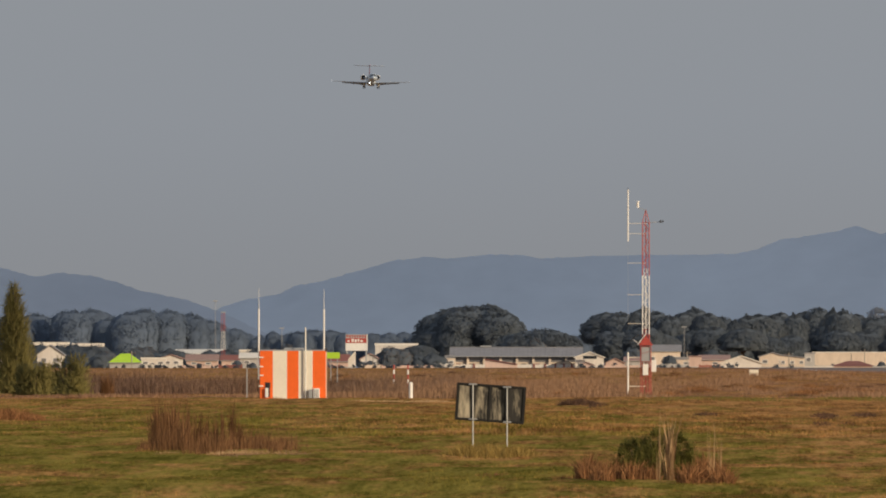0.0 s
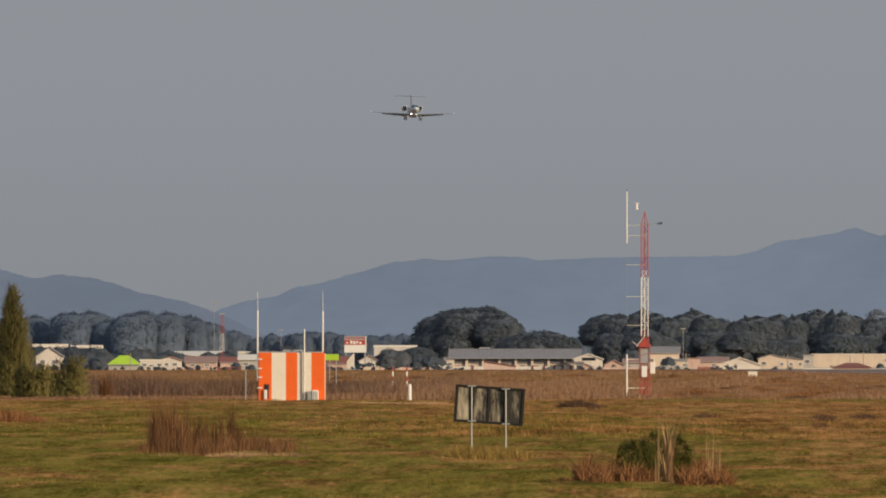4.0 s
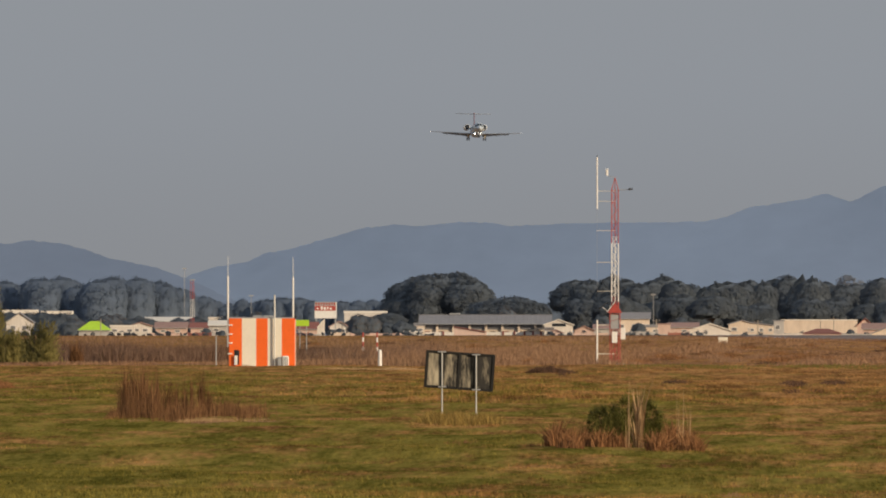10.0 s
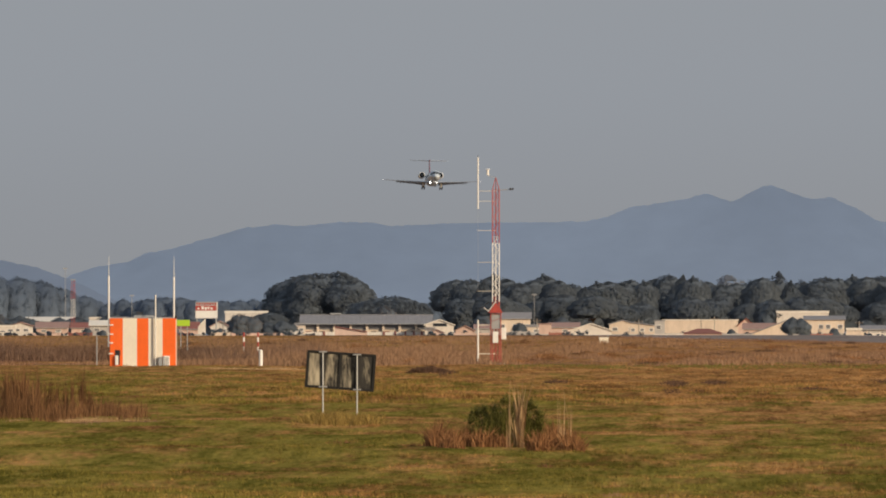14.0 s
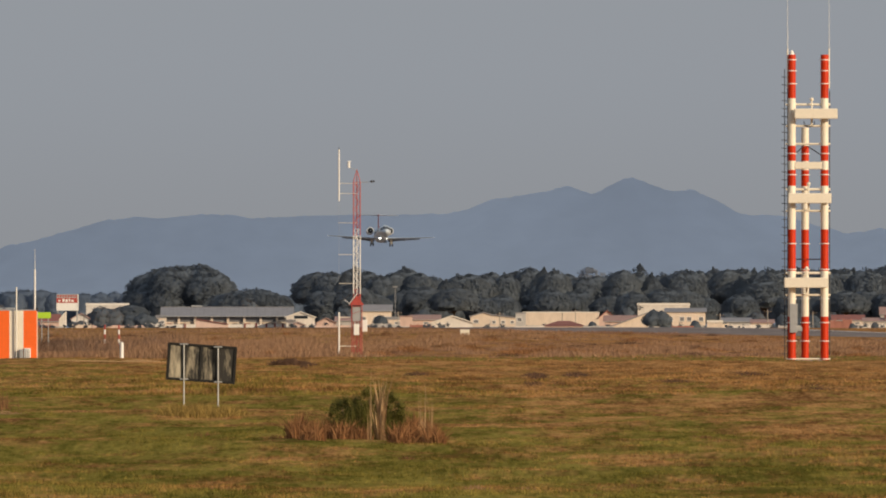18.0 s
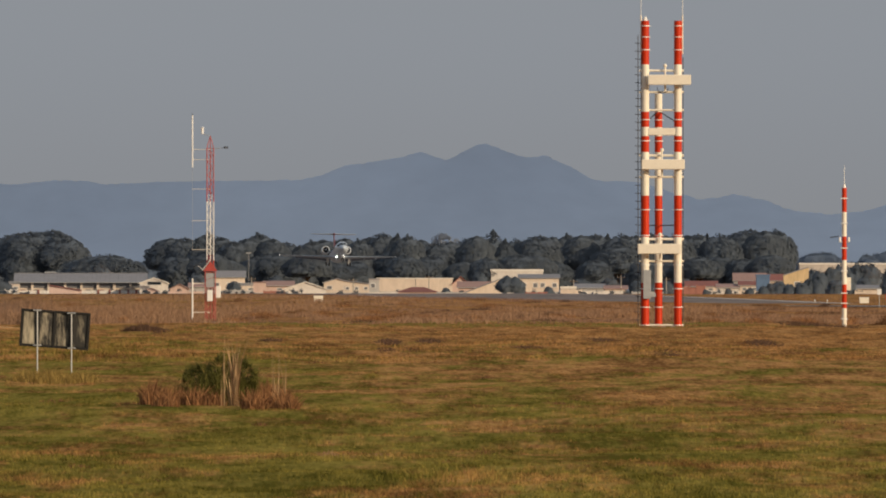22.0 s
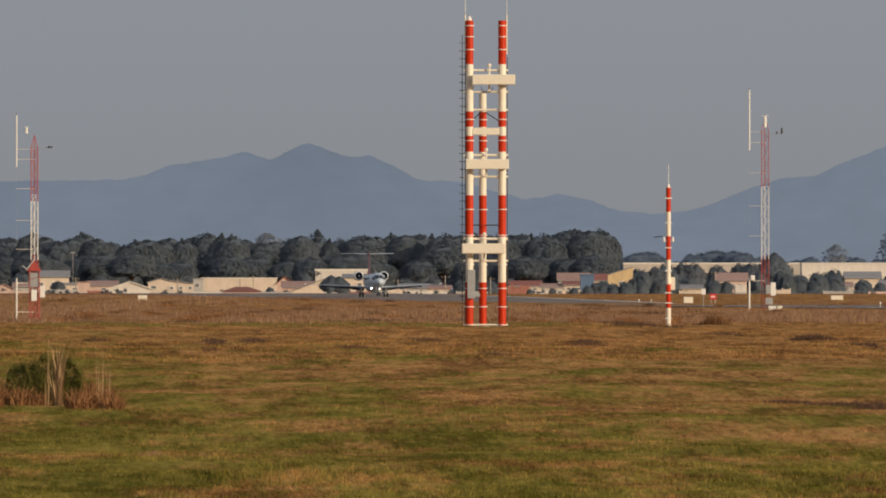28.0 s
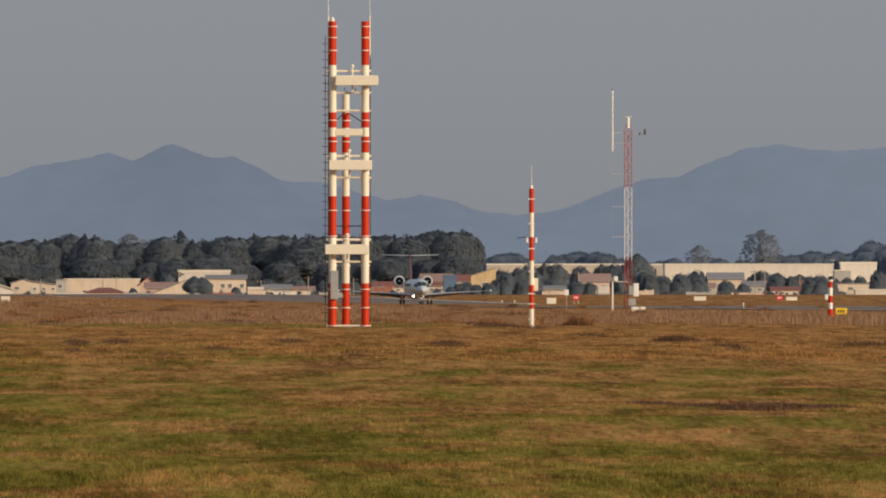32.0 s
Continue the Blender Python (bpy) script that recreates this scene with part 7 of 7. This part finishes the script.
    for wx in (-0.22, 0.22):
        bm = rod(B(), (sx * 1.8 + wx - 0.11, 0.9, 0.38), (sx * 1.8 + wx + 0.11, 0.9, 0.38), 0.38, None, 20)
        bmesh.ops.bevel(bm, geom=[e for e in bm.edges if len(e.link_faces) == 2 and any(len(f.verts) > 4 for f in e.link_faces)], offset=0.05, segments=2, affect="EDGES")
        wh = part("wheel", bm, RUBBER, gearp, "black tyre")
        part("rim", rod(B(), (sx * 1.8 + wx - 0.115, 0.9, 0.38), (sx * 1.8 + wx + 0.115, 0.9, 0.38), 0.19, None, 14), SKIN_GREY, wh)
    # tailplane
    secs = ((0.0, 10.6, 1.9, 6.56, 0.10), (0.4, 10.75, 1.75, 6.57, 0.10), (3.72, 12.2, 0.95, 6.68, 0.12), (3.92, 12.45, 0.6, 6.69, 0.08))
    smooth(part("tailplane", loft(B(), [[(sx * x, y, z) for y, z in aerofoil(le, c, zz, th)] for x, le, c, zz, th in secs]), SKIN, jet), 35)
# nose gear
gearp = part("nose_gear", rod(B(), (0, -8.7, 0.3), (0, -8.6, 1.4), 0.07, 0.09, 10), SKIN_GREY, jet, "nose landing gear leg")
for wx in (-0.17, 0.17):
    wh = part("wheel", rod(B(), (wx - 0.08, -8.7, 0.29), (wx + 0.08, -8.7, 0.29), 0.29, None, 18), RUBBER, gearp, "black tyre")
    part("rim", rod(B(), (wx - 0.085, -8.7, 0.29), (wx + 0.085, -8.7, 0.29), 0.14, None, 12), SKIN_GREY, wh)
for sx in (-1, 1):
    part("gear_door", box(B(), sx * 0.36 - 0.02, sx * 0.36 + 0.02, -9.2, -8.2, 0.85, 1.4, 0.01), SKIN, gearp)
bm = rod(B(), (0.06, -8.92, 0.95), (0.06, -8.80, 0.95), 0.06, 0.07, 14)
part("taxi_lamp", bm, LAMP_SMALL, gearp, "lit nose gear lamp")
for sx, mt in ((-1, LAMP_ON),):
    house_ = part("landing_lamp", rod(B(), (sx * 0.62, -3.32, 1.22), (sx * 0.62, -3.2, 1.22), 0.08, 0.09, 18), mt, fus, "bright lit landing lamp")
    part("lamp_housing", rod(B(), (sx * 0.62, -3.19, 1.22), (sx * 0.62, -2.2, 1.27), 0.27, 0.12, 14), SKIN, fus)
part("landing_lamp", rod(B(), (0.62, -3.32, 1.22), (0.62, -3.2, 1.22), 0.036, 0.042, 18), LAMP_ON, fus, "small lit landing lamp")
# belly fairing, fin, bullet
smooth(part("belly_fairing", tube(((-3.6, 1.45, 0.15, 0.1), (-2.8, 1.38, 0.75, 0.38), (-1.0, 1.32, 1.05, 0.50), (3.0, 1.32, 1.05, 0.50), (4.6, 1.42, 0.6, 0.35), (5.4, 1.55, 0.1, 0.1)), 20), SKIN, jet), 50)
fin_rings = []
for z, le, c, th in ((3.1, 7.0, 5.6, 0.06), (3.6, 7.9, 4.6, 0.07), (4.6, 9.1, 3.3, 0.08), (6.5, 10.4, 2.2, 0.08)):
    prof = aerofoil(le, c, 0, th)
    fin_rings.append([(t * 0.8, y, z) for y, t in prof])
smooth(part("fin", loft(B(), fin_rings), FIN_RED, jet, "dark red fin"), 35)
smooth(part("fin_bullet", tube(((10.0, 6.57, 0.03, 0.03), (10.4, 6.57, 0.16, 0.15), (11.5, 6.58, 0.18, 0.16), (12.6, 6.6, 0.1, 0.09), (13.0, 6.6, 0.02, 0.02)), 14), FIN_RED, jet), 50)
part("aerial", rod(B(), (0, -4, 3.4), (0, -3.8, 3.85), 0.04, 0.02, 6), SKIN, jet)


def motions():
    """The jet comes down its glide path, lands and rolls out along the runway."""
    track = [(0, -106.83, 4025.5, 71.76, -2.8, 1.0, 4.40), (0.5, -105.05, 3999.0, 70.21, -2.8, 1.0, 4.40), (1, -103.04, 3972.3, 68.91, -2.8, 1.0, 4.40), (1.5, -101.07, 3945.4, 67.50, -2.8, 1.0, 4.40), (2, -99.08, 3918.3, 66.13, -2.8, 1.0, 4.40), (2.5, -97.10, 3891.0, 64.77, -2.8, 1.0, 4.40), (3, -94.85, 3863.5, 63.19, -2.8, 1.0, 4.40), (3.5, -92.80, 3835.8, 61.99, -2.9, 1.1, 4.40), (5.5, -84.02, 3723.2, 56.56, -2.9, 1.1, 4.40), (6, -81.75, 3694.6, 55.09, -2.9, 1.1, 4.40), (6.5, -79.33, 3665.8, 53.72, -2.9, 1.1, 4.40), (7, -76.93, 3636.9, 52.25, -2.9, 1.1, 4.40), (7.5, -74.34, 3607.8, 50.68, -2.9, 1.1, 4.40), (8, -71.95, 3578.5, 49.09, -2.9, 1.1, 4.40), (8.5, -69.37, 3549.1, 47.74, -2.9, 1.1, 4.40), (9, -66.76, 3519.6, 46.20, -2.9, 1.1, 4.40), (9.5, -64.38, 3489.8, 44.93, -2.9, 1.1, 4.40), (10, -62.04, 3460.0, 43.50, -3.0, 1.2, 4.40), (10.5, -59.31, 3430.0, 41.94, -3.0, 1.2, 4.40), (11, -57.17, 3399.9, 40.40, -3.0, 1.2, 4.40), (11.5, -55.03, 3369.6, 38.74, -3.0, 1.2, 4.40), (12, -52.57, 3339.2, 36.98, -3.0, 1.2, 4.40), (12.5, -50.08, 3308.7, 35.55, -3.0, 1.2, 4.40), (13, -47.64, 3278.1, 33.89, -3.0, 1.2, 4.40), (13.5, -45.07, 3247.4, 32.32, -3.0, 1.2, 4.40), (15.5, -34.67, 3123.3, 25.14, -3.2, 1.1, 4.40), (16, -32.18, 3092.0, 23.52, -3.3, 1.1, 4.40), (16.5, -29.72, 3060.7, 21.60, -3.4, 1.1, 4.40), (17, -27.27, 3029.3, 19.95, -3.4, 1.1, 4.40), (17.5, -24.89, 2997.7, 18.14, -3.5, 1.1, 4.40), (18, -22.53, 2966.1, 16.30, -3.5, 1.1, 4.40), (18.5, -20.21, 2934.5, 14.45, -3.8, 1.1, 4.40), (19, -17.78, 2902.7, 12.63, -4.1, 1.1, 4.40), (19.5, -15.53, 2870.9, 10.95, -4.3, 1.1, 4.40), (20, -12.97, 2839.0, 9.59, -4.6, 1.1, 4.40), (20.5, -10.59, 2807.1, 8.46, -4.9, 1.1, 4.40), (21, -8.01, 2775.1, 7.59, -5.2, 1.0, 4.40), (21.5, -5.55, 2743.0, 6.64, -5.3, 1.0, 4.40), (22, -2.90, 2710.9, 5.90, -5.5, 1.0, 4.40), (22.5, -0.23, 2678.8, 5.12, -5.7, 1.0, 4.40), (23, 2.36, 2646.6, 4.45, -5.8, 1.0, 4.40), (23.5, 5.04, 2614.4, 3.85, -5.7, 0.9, 4.32), (24, 7.68, 2582.1, 3.30, -5.5, 0.9, 4.23), (24.5, 10.33, 2549.9, 2.83, -5.4, 0.8, 4.15), (25, 12.95, 2517.5, 2.23, -5.3, 0.7, 4.07), (25.5, 15.74, 2485.2, 1.81, -5.1, 0.7, 3.98), (26, 18.28, 2452.9, 1.30, -5.0, 0.6, 3.90), (26.5, 20.93, 2420.5, 1.04, -4.3, 0.5, 3.82), (28.5, 31.42, 2291.1, 0.60, -0.5, 0.0, 3.48), (29, 34.52, 2258.7, 0.49, -0.4, 0.0, 3.40), (30, 39.53, 2194.0, 0.25, -0.4, 0.0, 3.23), (31, 44.55, 2129.4, 0.02, -0.3, 0.0, 3.07), (32, 48.77, 2064.9, -0.14, -0.2, 0.0, 2.90)]
    walk(jet, [(t, pose(x, y, z, nose, lean, turn)) for t, x, y, z, nose, lean, turn in track])


motions()
